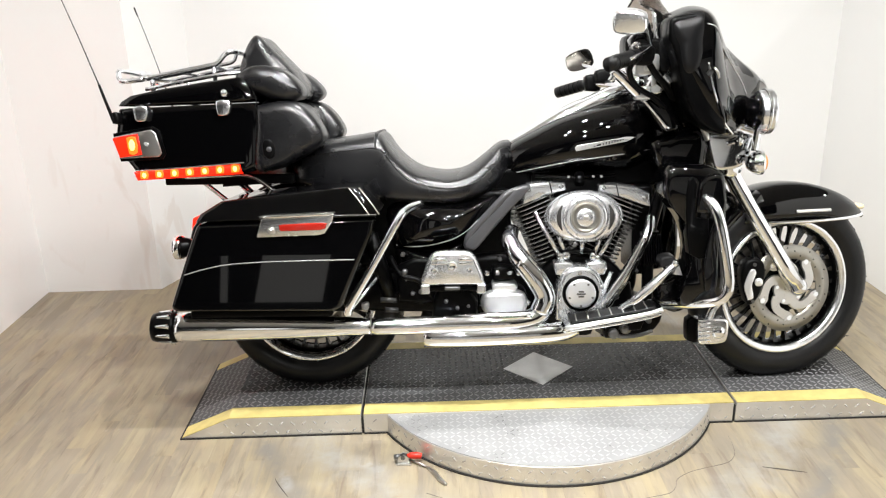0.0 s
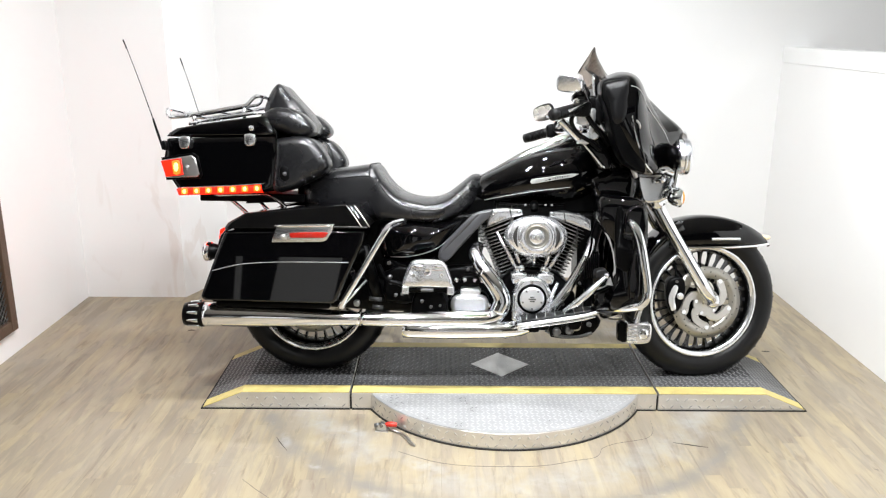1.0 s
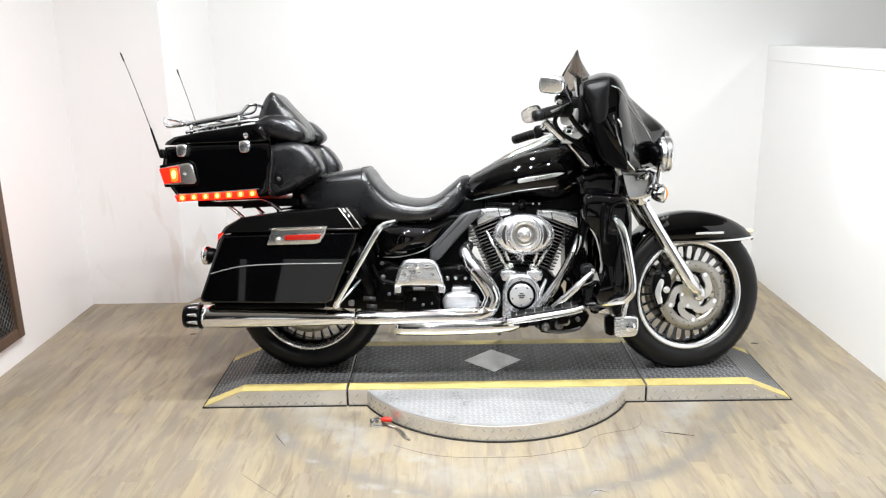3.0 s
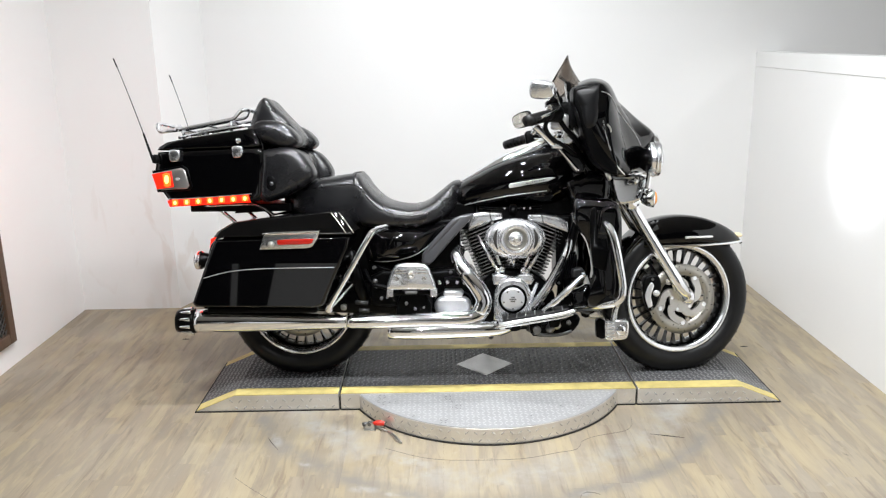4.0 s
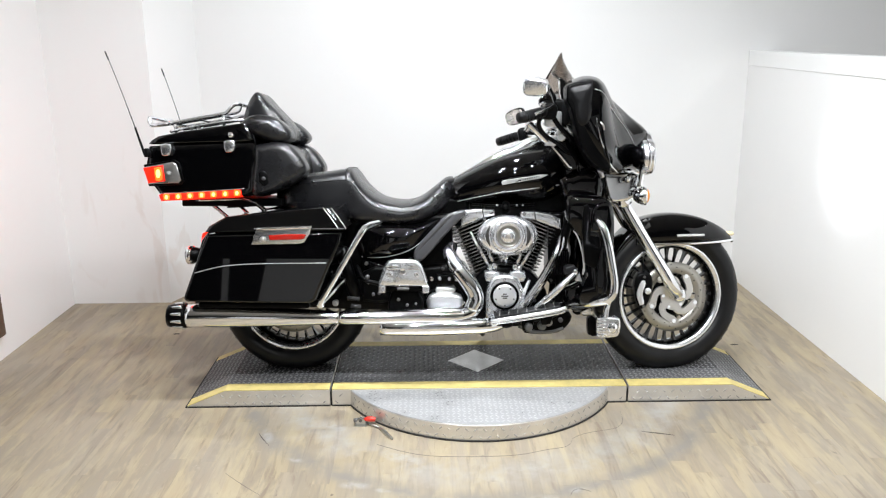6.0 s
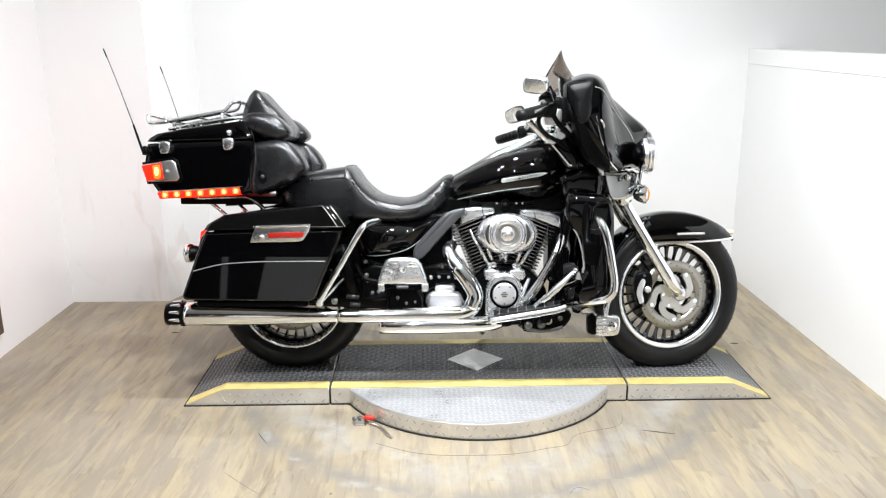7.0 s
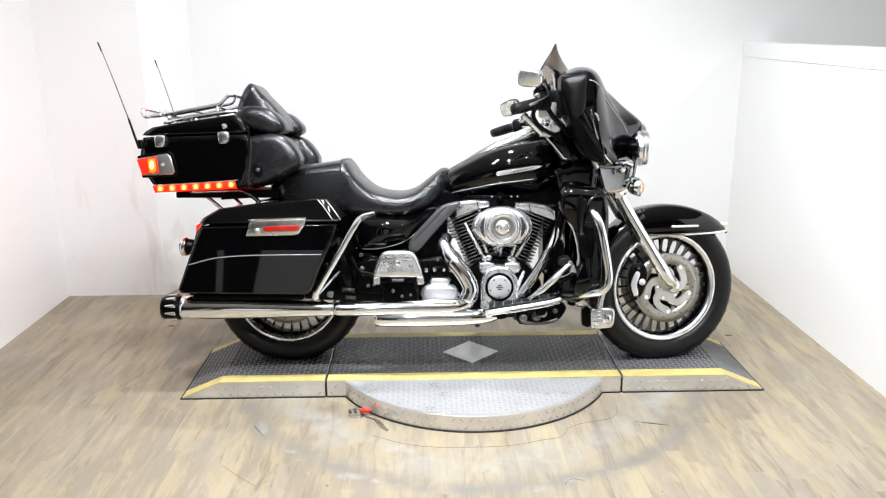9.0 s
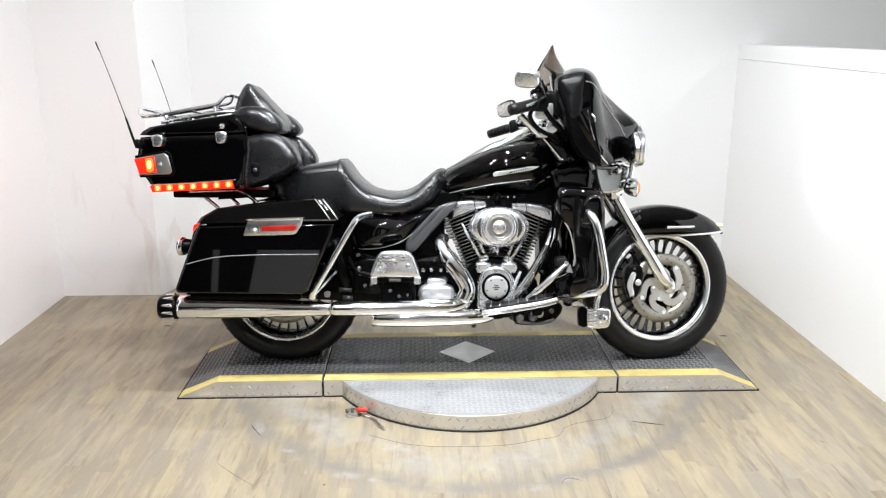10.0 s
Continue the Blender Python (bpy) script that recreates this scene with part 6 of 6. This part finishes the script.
part("face", lathe([(0.074, 0.004), (0.073, -0.026), (0.066, -0.034), (0.050, -0.037), (0.044, -0.033), (0.036, -0.030), (0.031, -0.033), (0.029, -0.038), (0.020, -0.042), (0.001, -0.043)], (0.125, -0.215, 0.575), "y", 44), AIR_CHROME, air, "round raised cover face")
part("insert_ring", lathe([(0.047, -0.0340), (0.0455, -0.0375), (0.038, -0.0335), (0.036, -0.030)], (0.125, -0.215, 0.575), "y", 40), DISC_STEEL, air, "grey inset ring")
for x0 in (-1, 1):
    arc = [(0.125 + x0 * 0.083 * math.cos(u), -0.2405, 0.575 + 0.083 * math.sin(u)) for u in (-0.5, -0.25, 0.0, 0.25, 0.5)]
    part("intake_slot", tube(arc, [0.002, 0.007, 0.0095, 0.007, 0.002], 8, 3, squash=0.7), DARK_BACK, air, "dark crescent intake slot")
for u in (60, 120, 240, 300):
    part("cover_screw", lathe([(0.004, 0.0), (0.004, -0.004)], (0.125 + 0.058 * math.cos(radians(u)), -0.2495, 0.575 + 0.058 * math.sin(radians(u))), "y", 8), BRUSHED, air, smooth=False)
part("centre_bolt", lathe([(0.010, 0.0), (0.010, -0.006), (0.006, -0.008)], (0.125, -0.256, 0.575), "y", 6), BRUSHED, air, smooth=False)
part("cover_bracket", rod((0.118, -0.225, 0.50), (0.118, -0.20, 0.455), 0.007), CHROME, bike, "small chrome bracket")

# gearbox side cover, oil filler
tc = part("gearbox_cover", puff([(-0.200, 0.278), (-0.205, 0.310), (-0.176, 0.338), (-0.082, 0.338), (-0.056, 0.310), (-0.062, 0.276), (-0.086, 0.262), (-0.174, 0.262)], -0.245, -0.14, 0.018, 3), SATIN, bike, "chrome gearbox side cover")
part("upper_cover", puff([(-0.166, 0.338), (-0.164, 0.362), (-0.096, 0.362), (-0.094, 0.338)], -0.228, -0.14, 0.008, 2), SATIN, tc, "chrome upper step")
part("cover_joint", puff([(-0.204, 0.280), (-0.209, 0.314), (-0.176, 0.348), (-0.081, 0.348), (-0.053, 0.314), (-0.059, 0.280), (-0.086, 0.264), (-0.174, 0.264)], -0.205, -0.14, 0.01, 3), ENGINE_BLACK, tc, "black joint behind the cover")
part("release_cover", puff([(-0.165, 0.37), (-0.165, 0.41), (-0.098, 0.41), (-0.098, 0.37)], -0.205, -0.13, 0.008, 2), ENGINE_BLACK, tc, "black upper cover")
for x, z in ((-0.202, 0.30), (-0.055, 0.30), (-0.185, 0.398), (-0.082, 0.398)):
    part("cover_bolt", lathe([(0.009, 0.02), (0.0095, -0.006), (0.006, -0.009)], (x, -0.222, z), "y", 12), CHROME, tc)

# footboards, pegs and pedals
fb = part("passenger_footboard", puff([(-0.392, 0.392), (-0.378, 0.435), (-0.364, 0.468), (-0.345, 0.484), (-0.31, 0.488), (-0.275, 0.488), (-0.24, 0.484), (-0.222, 0.468), (-0.208, 0.435), (-0.196, 0.392), (-0.215, 0.380), (-0.373, 0.380)], -0.320, -0.282, 0.014, 2), CAST_CHROME, bike, "chrome passenger footboard folded up")
part("hinge_pin", rod((-0.39, -0.30, 0.367), (-0.20, -0.30, 0.367), 0.009), ENGINE_BLACK, fb, "black hinge bar")
for x in (-0.378, -0.205):
    part("hinge_block", box(x - 0.014, x + 0.014, -0.318, -0.28, 0.352, 0.384), POLISHED, fb, smooth=False, bevel=0.005)
part("hinge_bar", box(-0.318, -0.270, -0.318, -0.30, 0.364, 0.376), DARK_STEEL, fb, smooth=False, bevel=0.004)
for x, z, w, h in ((-0.335, 0.462, 0.020, 0.004), (-0.253, 0.462, 0.020, 0.004), (-0.335, 0.450, 0.022, 0.003), (-0.253, 0.450, 0.022, 0.003)):
    part("raised_boss", puff([(x - w, z - h), (x - w, z + h), (x + w, z + h), (x + w, z - h)], -0.324, -0.315, 0.002, 2), CHROME, fb)
for x, z, r in ((-0.348, 0.428, 0.010), (-0.240, 0.428, 0.010), (-0.294, 0.442, 0.015)):
    part("round_boss", lathe([(r, 0.004), (r, -0.003), (r * 0.6, -0.005), (r * 0.5, -0.002)], (x, -0.320, z), "y", 18), CHROME, fb)
part("footboard_bracket", puff([(-0.36, 0.27), (-0.34, 0.36), (-0.24, 0.36), (-0.22, 0.27)], -0.28, -0.16, 0.012, 2), ENGINE_BLACK, bike, "black footboard bracket")
rf = part("rider_footboard", puff([(0.052, 0.238), (0.056, 0.250), (0.30, 0.292), (0.348, 0.304), (0.354, 0.296), (0.30, 0.280), (0.07, 0.236)], -0.335, -0.235, 0.006, 2), CHROME, bike, "chrome rider footboard with black rubber")
part("rubber_pad", puff([(0.070, 0.256), (0.071, 0.262), (0.30, 0.301), (0.330, 0.308), (0.330, 0.300), (0.30, 0.293)], -0.326, -0.242, 0.004, 1), RUBBER, rf, "black rubber pad")
for k in range(7):
    x = 0.088 + 0.036 * k
    z = 0.2635 + 0.170 * (x - 0.071)
    part("rubber_rib", rod((x, -0.326, z), (x + 0.006, -0.243, z), 0.0022, 8), BRUSHED, rf, "bright rib")
part("board_edge", tube([(0.054, -0.334, 0.244), (0.18, -0.336, 0.265), (0.30, -0.336, 0.286), (0.350, -0.334, 0.300)], 0.0075, 8, 4), SATIN, rf, "chrome front edge")
part("lower_edge", tube([(0.056, -0.330, 0.232), (0.18, -0.332, 0.250), (0.30, -0.332, 0.272), (0.346, -0.330, 0.284)], 0.0045, 8, 4), CHROME, rf, "chrome lower rib")
for x, z in ((0.12, 0.232), (0.20, 0.222), (0.275, 0.246)):
    part("board_bracket", puff([(x - 0.018, z - 0.022), (x - 0.022, z + 0.02), (x + 0.024, z + 0.026), (x + 0.018, z - 0.018)], -0.300, -0.20, 0.006, 2), ENGINE_BLACK, rf, "black footboard bracket")
part("drain_boss", lathe([(0.014, 0.02), (0.016, 0.0), (0.016, -0.012), (0.009, -0.016)], (0.205, -0.305, 0.218), "y", 18), DARK_STEEL, rf, "grey round boss under the board")
part("footboard_support", tube([(0.07, -0.18, 0.212), (0.12, -0.25, 0.226), (0.26, -0.26, 0.246), (0.33, -0.22, 0.258)], 0.012, 10), ENGINE_BLACK, bike, "black footboard support")
pedal = part("brake_pedal", tube([(0.232, -0.27, 0.285), (0.275, -0.31, 0.328), (0.335, -0.32, 0.388), (0.385, -0.315, 0.437)], [0.013, 0.018, 0.017, 0.011], 12, 5, squash=0.8), POLISHED, bike, "polished brake pedal arm")
part("pedal_pad", puff([(0.345, 0.425), (0.348, 0.456), (0.385, 0.462), (0.39, 0.438)], -0.31, -0.245, 0.008, 2), RUBBER, pedal, "black rubber pedal pad")
part("pedal_pivot", ball((0.388, -0.317, 0.440), 0.013), CHROME, pedal)
part("pedal_guard", puff([(0.388, 0.402), (0.402, 0.438), (0.416, 0.398)], -0.30, -0.285, 0.003, 1), SATIN, pedal, "small bright bracket")
part("engine_mount", puff([(0.20, 0.155), (0.19, 0.215), (0.30, 0.255), (0.39, 0.245), (0.395, 0.205), (0.35, 0.160), (0.27, 0.148)], -0.14, 0.13, 0.02, 2), ENGINE_BLACK, bike, "black engine mount and regulator")
part("oil_filter", lathe([(0.036, 0.06), (0.036, -0.05), (0.03, -0.06), (0.001, -0.061)], (0.30, 0.05, 0.21), "x", 24), ENGINE_BLACK, bike, "black oil filter")
part("oil_line_fitting", lathe([(0.017, 0.0), (0.019, -0.02), (0.014, -0.03), (0.001, -0.032)], (0.27, -0.155, 0.195), "y", 20), DARK_STEEL, bike, "grey drain fitting")

reg = part("regulator", puff([(0.330, 0.395), (0.325, 0.505), (0.378, 0.512), (0.385, 0.41)], -0.145, -0.06, 0.008, 1), ENGINE_BLACK, bike, "black finned regulator")
for k in range(7):
    x = 0.332 + 0.0080 * k
    part("regulator_fin", puff([(x + 0.004, 0.405), (x - 0.002, 0.500), (x + 0.001, 0.503), (x + 0.007, 0.408)], -0.162, -0.14, 0.0015, 1), ENGINE_BLACK, reg)
part("leg_panel", puff([(0.352, 0.352), (0.425, 0.395), (0.472, 0.455), (0.500, 0.345), (0.470, 0.285), (0.415, 0.258), (0.362, 0.292)], -0.225, -0.16, 0.02, 3), PAINT, bike, "gloss black lower leg shield")
part("mount_bolt", lathe([(0.016, 0.012), (0.017, -0.004), (0.010, -0.008)], (0.300, -0.150, 0.205), "y", 16), BRUSHED, bike, "steel mounting bolt", smooth=False)
part("mount_bolt", lathe([(0.010, 0.012), (0.010, -0.004), (0.006, -0.008)], (0.350, -0.150, 0.215), "y", 12), DARK_STEEL, bike, "steel mounting bolt", smooth=False)
part("stand_spring", tube([(0.175, -0.16, 0.19), (0.225, -0.175, 0.172), (0.30, -0.17, 0.168), (0.36, -0.16, 0.182)], 0.007, 8), DARK_STEEL, bike, "steel rod under the engine")
# lower fairings, crash bars and highway pegs
for s in (-1, 1):
    def span(a, b):
        return sorted((s * a, s * b))
    low = part("lower_fairing", puff([(0.395, 0.325), (0.428, 0.43), (0.405, 0.56), (0.345, 0.655), (0.350, 0.735), (0.42, 0.745), (0.50, 0.728), (0.53, 0.68), (0.535, 0.50), (0.53, 0.345), (0.48, 0.312), (0.41, 0.305)], *span(0.20, 0.345), 0.035, 4), PAINT, bike, "gloss black lower fairing")
    part("glovebox_lid", puff([(0.435, 0.60), (0.445, 0.69), (0.49, 0.715), (0.515, 0.69), (0.517, 0.60)], *span(0.24, 0.36), 0.012, 3), PAINT, low, "raised black glovebox lid")
    part("inner_panel", puff([(0.42, 0.475), (0.405, 0.60), (0.41, 0.70), (0.435, 0.69), (0.43, 0.585), (0.475, 0.58), (0.47, 0.46)], *span(0.30, 0.350), 0.006, 2), ENGINE_BLACK, low, "matt black leg shield panel")
    part("vent_blade", puff([(0.47, 0.36), (0.46, 0.45), (0.485, 0.57), (0.50, 0.57), (0.505, 0.44), (0.50, 0.36)], *span(0.30, 0.362), 0.01, 3), PAINT, low, "black vent blade")
    guard = part("crash_bar", tube([(0.44, s * 0.20, 0.655), (0.452, s * 0.31, 0.652), (0.470, s * 0.378, 0.635), (0.490, s * 0.40, 0.585), (0.508, s * 0.408, 0.50), (0.523, s * 0.408, 0.40), (0.510, s * 0.40, 0.350), (0.468, s * 0.36, 0.326), (0.41, s * 0.28, 0.302), (0.345, s * 0.18, 0.282)], 0.0155, 14), CHROME, bike, "chrome engine guard tube")
    peg = part("highway_peg", puff([(0.482, 0.172), (0.480, 0.240), (0.496, 0.249), (0.562, 0.247), (0.578, 0.232), (0.576, 0.186), (0.560, 0.167), (0.498, 0.163)], *span(0.200, 0.262), 0.011, 3), POLISHED, bike, "chrome highway peg folded up")
    part("peg_boss", lathe([(0.019, 0.0), (0.021, -0.006), (0.012, -0.012), (0.001, -0.013)], (0.545, -0.259 if s < 0 else 0.249, 0.205), "y", 20), CHROME, peg)
    for k in range(5):
        z = 0.178 + 0.0142 * k
        part("peg_rib", rod((0.484, s * 0.261, z), (0.518, s * 0.264, z), 0.0038, 8), CHROME, peg)
        part("end_rib", rod((0.480, s * 0.206, z), (0.480, s * 0.257, z), 0.0036, 8), RUBBER, peg, "black rubber rib")
    part("peg_mount", tube([(0.520, s * 0.24, 0.242), (0.515, s * 0.29, 0.285), (0.508, s * 0.385, 0.342)], 0.012, 10, 4), CHROME, peg)
    part("peg_arm", puff([(0.450, 0.176), (0.448, 0.242), (0.478, 0.246), (0.482, 0.170)], *span(0.205, 0.256), 0.008, 2), ENGINE_BLACK, peg, "black peg clevis")

# frame, side covers and the dark works between the wheels
for s in (-1, 1):
    ob = part("side_cover", dome([(-0.495, 0.462), (-0.515, 0.60), (-0.40, 0.632), (-0.22, 0.630), (-0.135, 0.640), (-0.175, 0.555), (-0.235, 0.490), (-0.37, 0.455)], s * 0.085, s * 0.214, power=2.2), PAINT, bike, "gloss black side cover")
    part("lower_half", dome([(-0.470, 0.385), (-0.480, 0.470), (-0.36, 0.452), (-0.255, 0.492), (-0.275, 0.43), (-0.33, 0.385)], s * 0.12, s * 0.195), PAINT, ob, "gloss black lower side cover")
    part("pinstripe", tube([on_side(ob, x, z, s) for x, z in ((-0.478, 0.480), (-0.44, 0.478), (-0.39, 0.480), (-0.33, 0.492), (-0.28, 0.510), (-0.235, 0.540), (-0.21, 0.565))], 0.0018, 5), SILVER_LINE, ob, "thin silver line")
    flap = part("air_deflector", puff([(-0.256, 0.476), (-0.243, 0.517), (-0.155, 0.617), (-0.115, 0.658), (-0.058, 0.676), (-0.046, 0.664), (-0.106, 0.600), (-0.188, 0.506), (-0.226, 0.468)], *sorted((s * 0.165, s * 0.212)), 0.014, 2), GREY_PLASTIC, bike, "matt dark grey air deflector")
    part("bent_edge", tube([(-0.252, s * 0.196, 0.482), (-0.236, s * 0.204, 0.522), (-0.152, s * 0.206, 0.614), (-0.112, s * 0.204, 0.652), (-0.062, s * 0.196, 0.669)], [0.007, 0.011, 0.012, 0.011, 0.006], 10, 4), GREY_PLASTIC, flap, "rolled edge of the deflector")
part("seat_pan", box(-0.19, -0.03, -0.09, 0.09, 0.60, 0.725), ENGINE_BLACK, bike, "black frame under the seat nose", smooth=False, bevel=0.02)
part("under_seat", box(-0.70, -0.10, -0.125, 0.125, 0.40, 0.655), ENGINE_BLACK, bike, "black frame and battery box", smooth=False, bevel=0.02)
part("tank_tunnel", box(-0.12, 0.42, -0.07, 0.07, 0.655, 0.74), ENGINE_BLACK, bike, "black frame backbone", smooth=False, bevel=0.015)
part("swingarm", puff([(-0.80, 0.27), (-0.80, 0.35), (-0.40, 0.40), (-0.30, 0.36), (-0.30, 0.25)], -0.15, 0.15, 0.02, 2), ENGINE_BLACK, bike, "black swingarm")
part("down_tube", tube([(0.42, -0.10, 0.74), (0.352, -0.12, 0.50), (0.335, -0.13, 0.25), (0.20, -0.13, 0.205), (-0.25, -0.13, 0.205), (-0.40, -0.13, 0.25)], 0.019, 12), ENGINE_BLACK, bike, "black frame tube")
part("down_tube", tube([(0.42, 0.10, 0.74), (0.352, 0.12, 0.50), (0.335, 0.13, 0.25), (0.20, 0.13, 0.205), (-0.25, 0.13, 0.205), (-0.40, 0.13, 0.25)], 0.019, 12), ENGINE_BLACK, bike, "black frame tube")
part("oil_cooler", box(0.300, 0.365, -0.10, 0.10, 0.36, 0.66), ENGINE_BLACK, bike, "black oil cooler and frame front", smooth=False, bevel=0.012)
part("shock", rod((-0.50, -0.19, 0.32), (-0.56, -0.19, 0.52), 0.026), ENGINE_BLACK, bike, "black rear shock")
part("purge_box", puff([(-0.47, 0.30), (-0.47, 0.42), (-0.36, 0.44), (-0.34, 0.30)], -0.20, -0.10, 0.015, 2), ENGINE_BLACK, bike, "black box behind the footboard")
part("side_stand", tube([(0.02, 0.17, 0.19), (0.03, 0.25, 0.12), (0.035, 0.31, 0.055)], 0.012, 10), DARK_STEEL, bike, "steel side stand, folded out")
part("cylinder_stay", tube([(0.12, -0.12, 0.70), (0.118, -0.15, 0.675)], 0.016, 10, 1), ENGINE_BLACK, bike)

# bolts, fittings and hoses in the dark works
for x, y, z, r in ((-0.455, -0.19, 0.455, 0.008), (-0.40, -0.205, 0.335, 0.007), (-0.225, -0.16, 0.415, 0.008), (-0.14, -0.16, 0.43, 0.007), (0.0, -0.165, 0.30, 0.008), (0.24, -0.165, 0.30, 0.008), (0.265, -0.165, 0.25, 0.009)):
    part("bolt", lathe([(r, 0.012), (r, -0.004), (r * 0.7, -0.007)], (x, y, z), "y", 8), DARK_STEEL, bike, "small steel bolt", smooth=False)
for x, y, z, r in ((-0.445, -0.207, 0.375, 0.004), (-0.245, -0.285, 0.305, 0.005), (0.325, -0.135, 0.44, 0.006), (0.31, -0.135, 0.38, 0.006), (0.345, -0.14, 0.33, 0.007)):
    part("screw", lathe([(r, 0.01), (r, -0.003), (r * 0.6, -0.005)], (x, y, z), "y", 8), DARK_STEEL, bike, "small steel screw")
part("hose", tube([(-0.50, -0.15, 0.44), (-0.46, -0.20, 0.39), (-0.40, -0.205, 0.37), (-0.36, -0.19, 0.31)], 0.009, 8), PLASTIC, bike, "black rubber hose")
part("hose", tube([(-0.30, -0.17, 0.41), (-0.27, -0.215, 0.36), (-0.235, -0.215, 0.31), (-0.22, -0.18, 0.26)], 0.007, 8), PLASTIC, bike, "black rubber hose")
for x, z in ((-0.772, 0.303), (-0.748, 0.292), (-0.574, 0.302)):
    part("bag_fitting", puff([(x - 0.010, z - 0.010), (x - 0.012, z + 0.008), (x + 0.010, z + 0.010), (x + 0.008, z - 0.012)], -0.262, -0.236, 0.004, 2), BRUSHED, bike, "small steel fitting under the saddlebag")
for x0, x1, z in ((-0.525, -0.475, 0.322), (-0.512, -0.470, 0.290)):
    part("pipe_bracket", rod((x0, -0.255, z), (x1, -0.250, z - 0.004), 0.0085, 10), WIRE, bike, "dark steel pipe bracket")
for x, z, r in ((-0.449, 0.401, 0.010), (-0.425, 0.330, 0.007), (-0.315, 0.322, 0.007), (-0.280, 0.300, 0.006)):
    part("fitting", lathe([(r, 0.012), (r, -0.006), (r * 0.5, -0.010)], (x, -0.285 if x > -0.35 else -0.205, z), "y", 10), DARK_STEEL, bike, "small steel fitting")
for x, z in ((-0.152, 0.400), (-0.112, 0.400), (-0.216, 0.345)):
    part("cover_nut", lathe([(0.009, 0.02), (0.0095, -0.006), (0.006, -0.010)], (x, -0.222, z), "y", 6), CHROME, bike, "chrome nut", smooth=False)
part("cable", tube([(0.02, -0.14, 0.47), (0.06, -0.19, 0.46), (0.16, -0.19, 0.455), (0.22, -0.15, 0.47)], 0.005, 8), ENGINE_BLACK, bike, "black cable between the cylinders")
part("carburettor_body", puff([(0.085, 0.50), (0.045, 0.60), (0.03, 0.69), (0.21, 0.69), (0.19, 0.60), (0.15, 0.50)], -0.12, 0.10, 0.015, 1), ENGINE_BLACK, bike, "black intake body")
part("fuel_rail", tube([(-0.02, -0.10, 0.695), (0.10, -0.125, 0.69), (0.24, -0.10, 0.695)], 0.005, 8), ENGINE_BLACK, bike, "black fuel rail")
for x in (0.085, 0.115, 0.165, 0.19):
    part("tank_bolt", lathe([(0.006, 0.01), (0.006, -0.006), (0.004, -0.008)], (x, -0.125, 0.693), "y", 8), CHROME, bike, "small chrome bolt", smooth=False)


# ---- planks of the floor ----
def planks():
    """Narrow strips in staggered rows: those round the turntable are parts, the rest is joined."""
    rng = random.Random(4)
    pw, gap = 0.0595, 0.00025
    shapes = {}
    lengths = (0.30, 0.42, 0.55, 0.68, 0.84)
    vs, fs = [], []

    def shape(w, ln):
        key = (round(w, 3), round(ln, 3))
        if key not in shapes:
            bm = box(-w / 2 + gap / 2, w / 2 - gap / 2, -ln / 2 + gap / 2, ln / 2 - gap / 2, -0.006, 0)
            me = bpy.data.meshes.new("plank")
            bm.to_mesh(me)
            bm.free()
            me.materials.append(PLANK)
            shapes[key] = me
        return shapes[key]

    x = -2.21
    while x < 1.66 - 0.001:
        w = min(pw, 1.66 - x)
        y, top = -2.65, 1.46
        first = rng.choice((0.1, 0.18, 0.26, 0.34, 0.42))
        while y < top - 0.001:
            ln = min(first or rng.choice(lengths), top - y)
            first = 0
            cx, cy = x + w / 2, y + ln / 2
            if abs(cx + 0.1) < 1.45 and -1.15 < cy < -0.05:
                ob = new("plank", shape(w, ln))
                ob.parent = floor
                ob.location = (cx, cy, 0)
            else:
                k, a, c = len(vs), w / 2 - gap / 2, ln / 2 - gap / 2
                vs.extend((cx + i * a, cy + j * c, z) for z in (-0.006, 0.0) for i, j in ((-1, -1), (1, -1), (1, 1), (-1, 1)))
                fs.extend([(k + 4, k + 5, k + 6, k + 7), (k, k + 1, k + 5, k + 4), (k + 1, k + 2, k + 6, k + 5), (k + 2, k + 3, k + 7, k + 6), (k + 3, k, k + 4, k + 7)])
            y += ln
        x += pw
    me = bpy.data.meshes.new("outer_planks")
    me.from_pydata(vs, [], fs)
    me.materials.append(PLANK)
    rest = new("outer_planks", me)
    rest.parent = floor
    rest["label"] = "the rest of the plank floor"
    rest["kind"] = "stuff"
    bm = bmesh.new()
    box(-2.33, -2.21, -2.65, -0.95, -0.006, -0.0005, bm)
    box(1.66, 1.8, -2.65, -1.6, -0.006, -0.0005, bm)
    box(1.8, 5.1, -2.65, 1.46, -0.006, -0.0005, bm)
    box(-2.33, 5.1, -4.9, -2.65, -0.006, -0.0005, bm)
    far = part("far_planks", bm, PLANK, floor, "plank floor beyond the partition and behind the camera", smooth=False)
    far["kind"] = "stuff"
    # unseen hall floor, added near-black to keep reflections in the bike dark
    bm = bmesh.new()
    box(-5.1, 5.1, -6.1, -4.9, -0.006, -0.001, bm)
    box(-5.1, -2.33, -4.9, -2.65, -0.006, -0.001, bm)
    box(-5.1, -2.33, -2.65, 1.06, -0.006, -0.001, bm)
    part("dark_hall_floor", bm, HALL_FLOOR, floor, "unseen hall floor, coloured near-black to reflect dark", smooth=False)


planks()
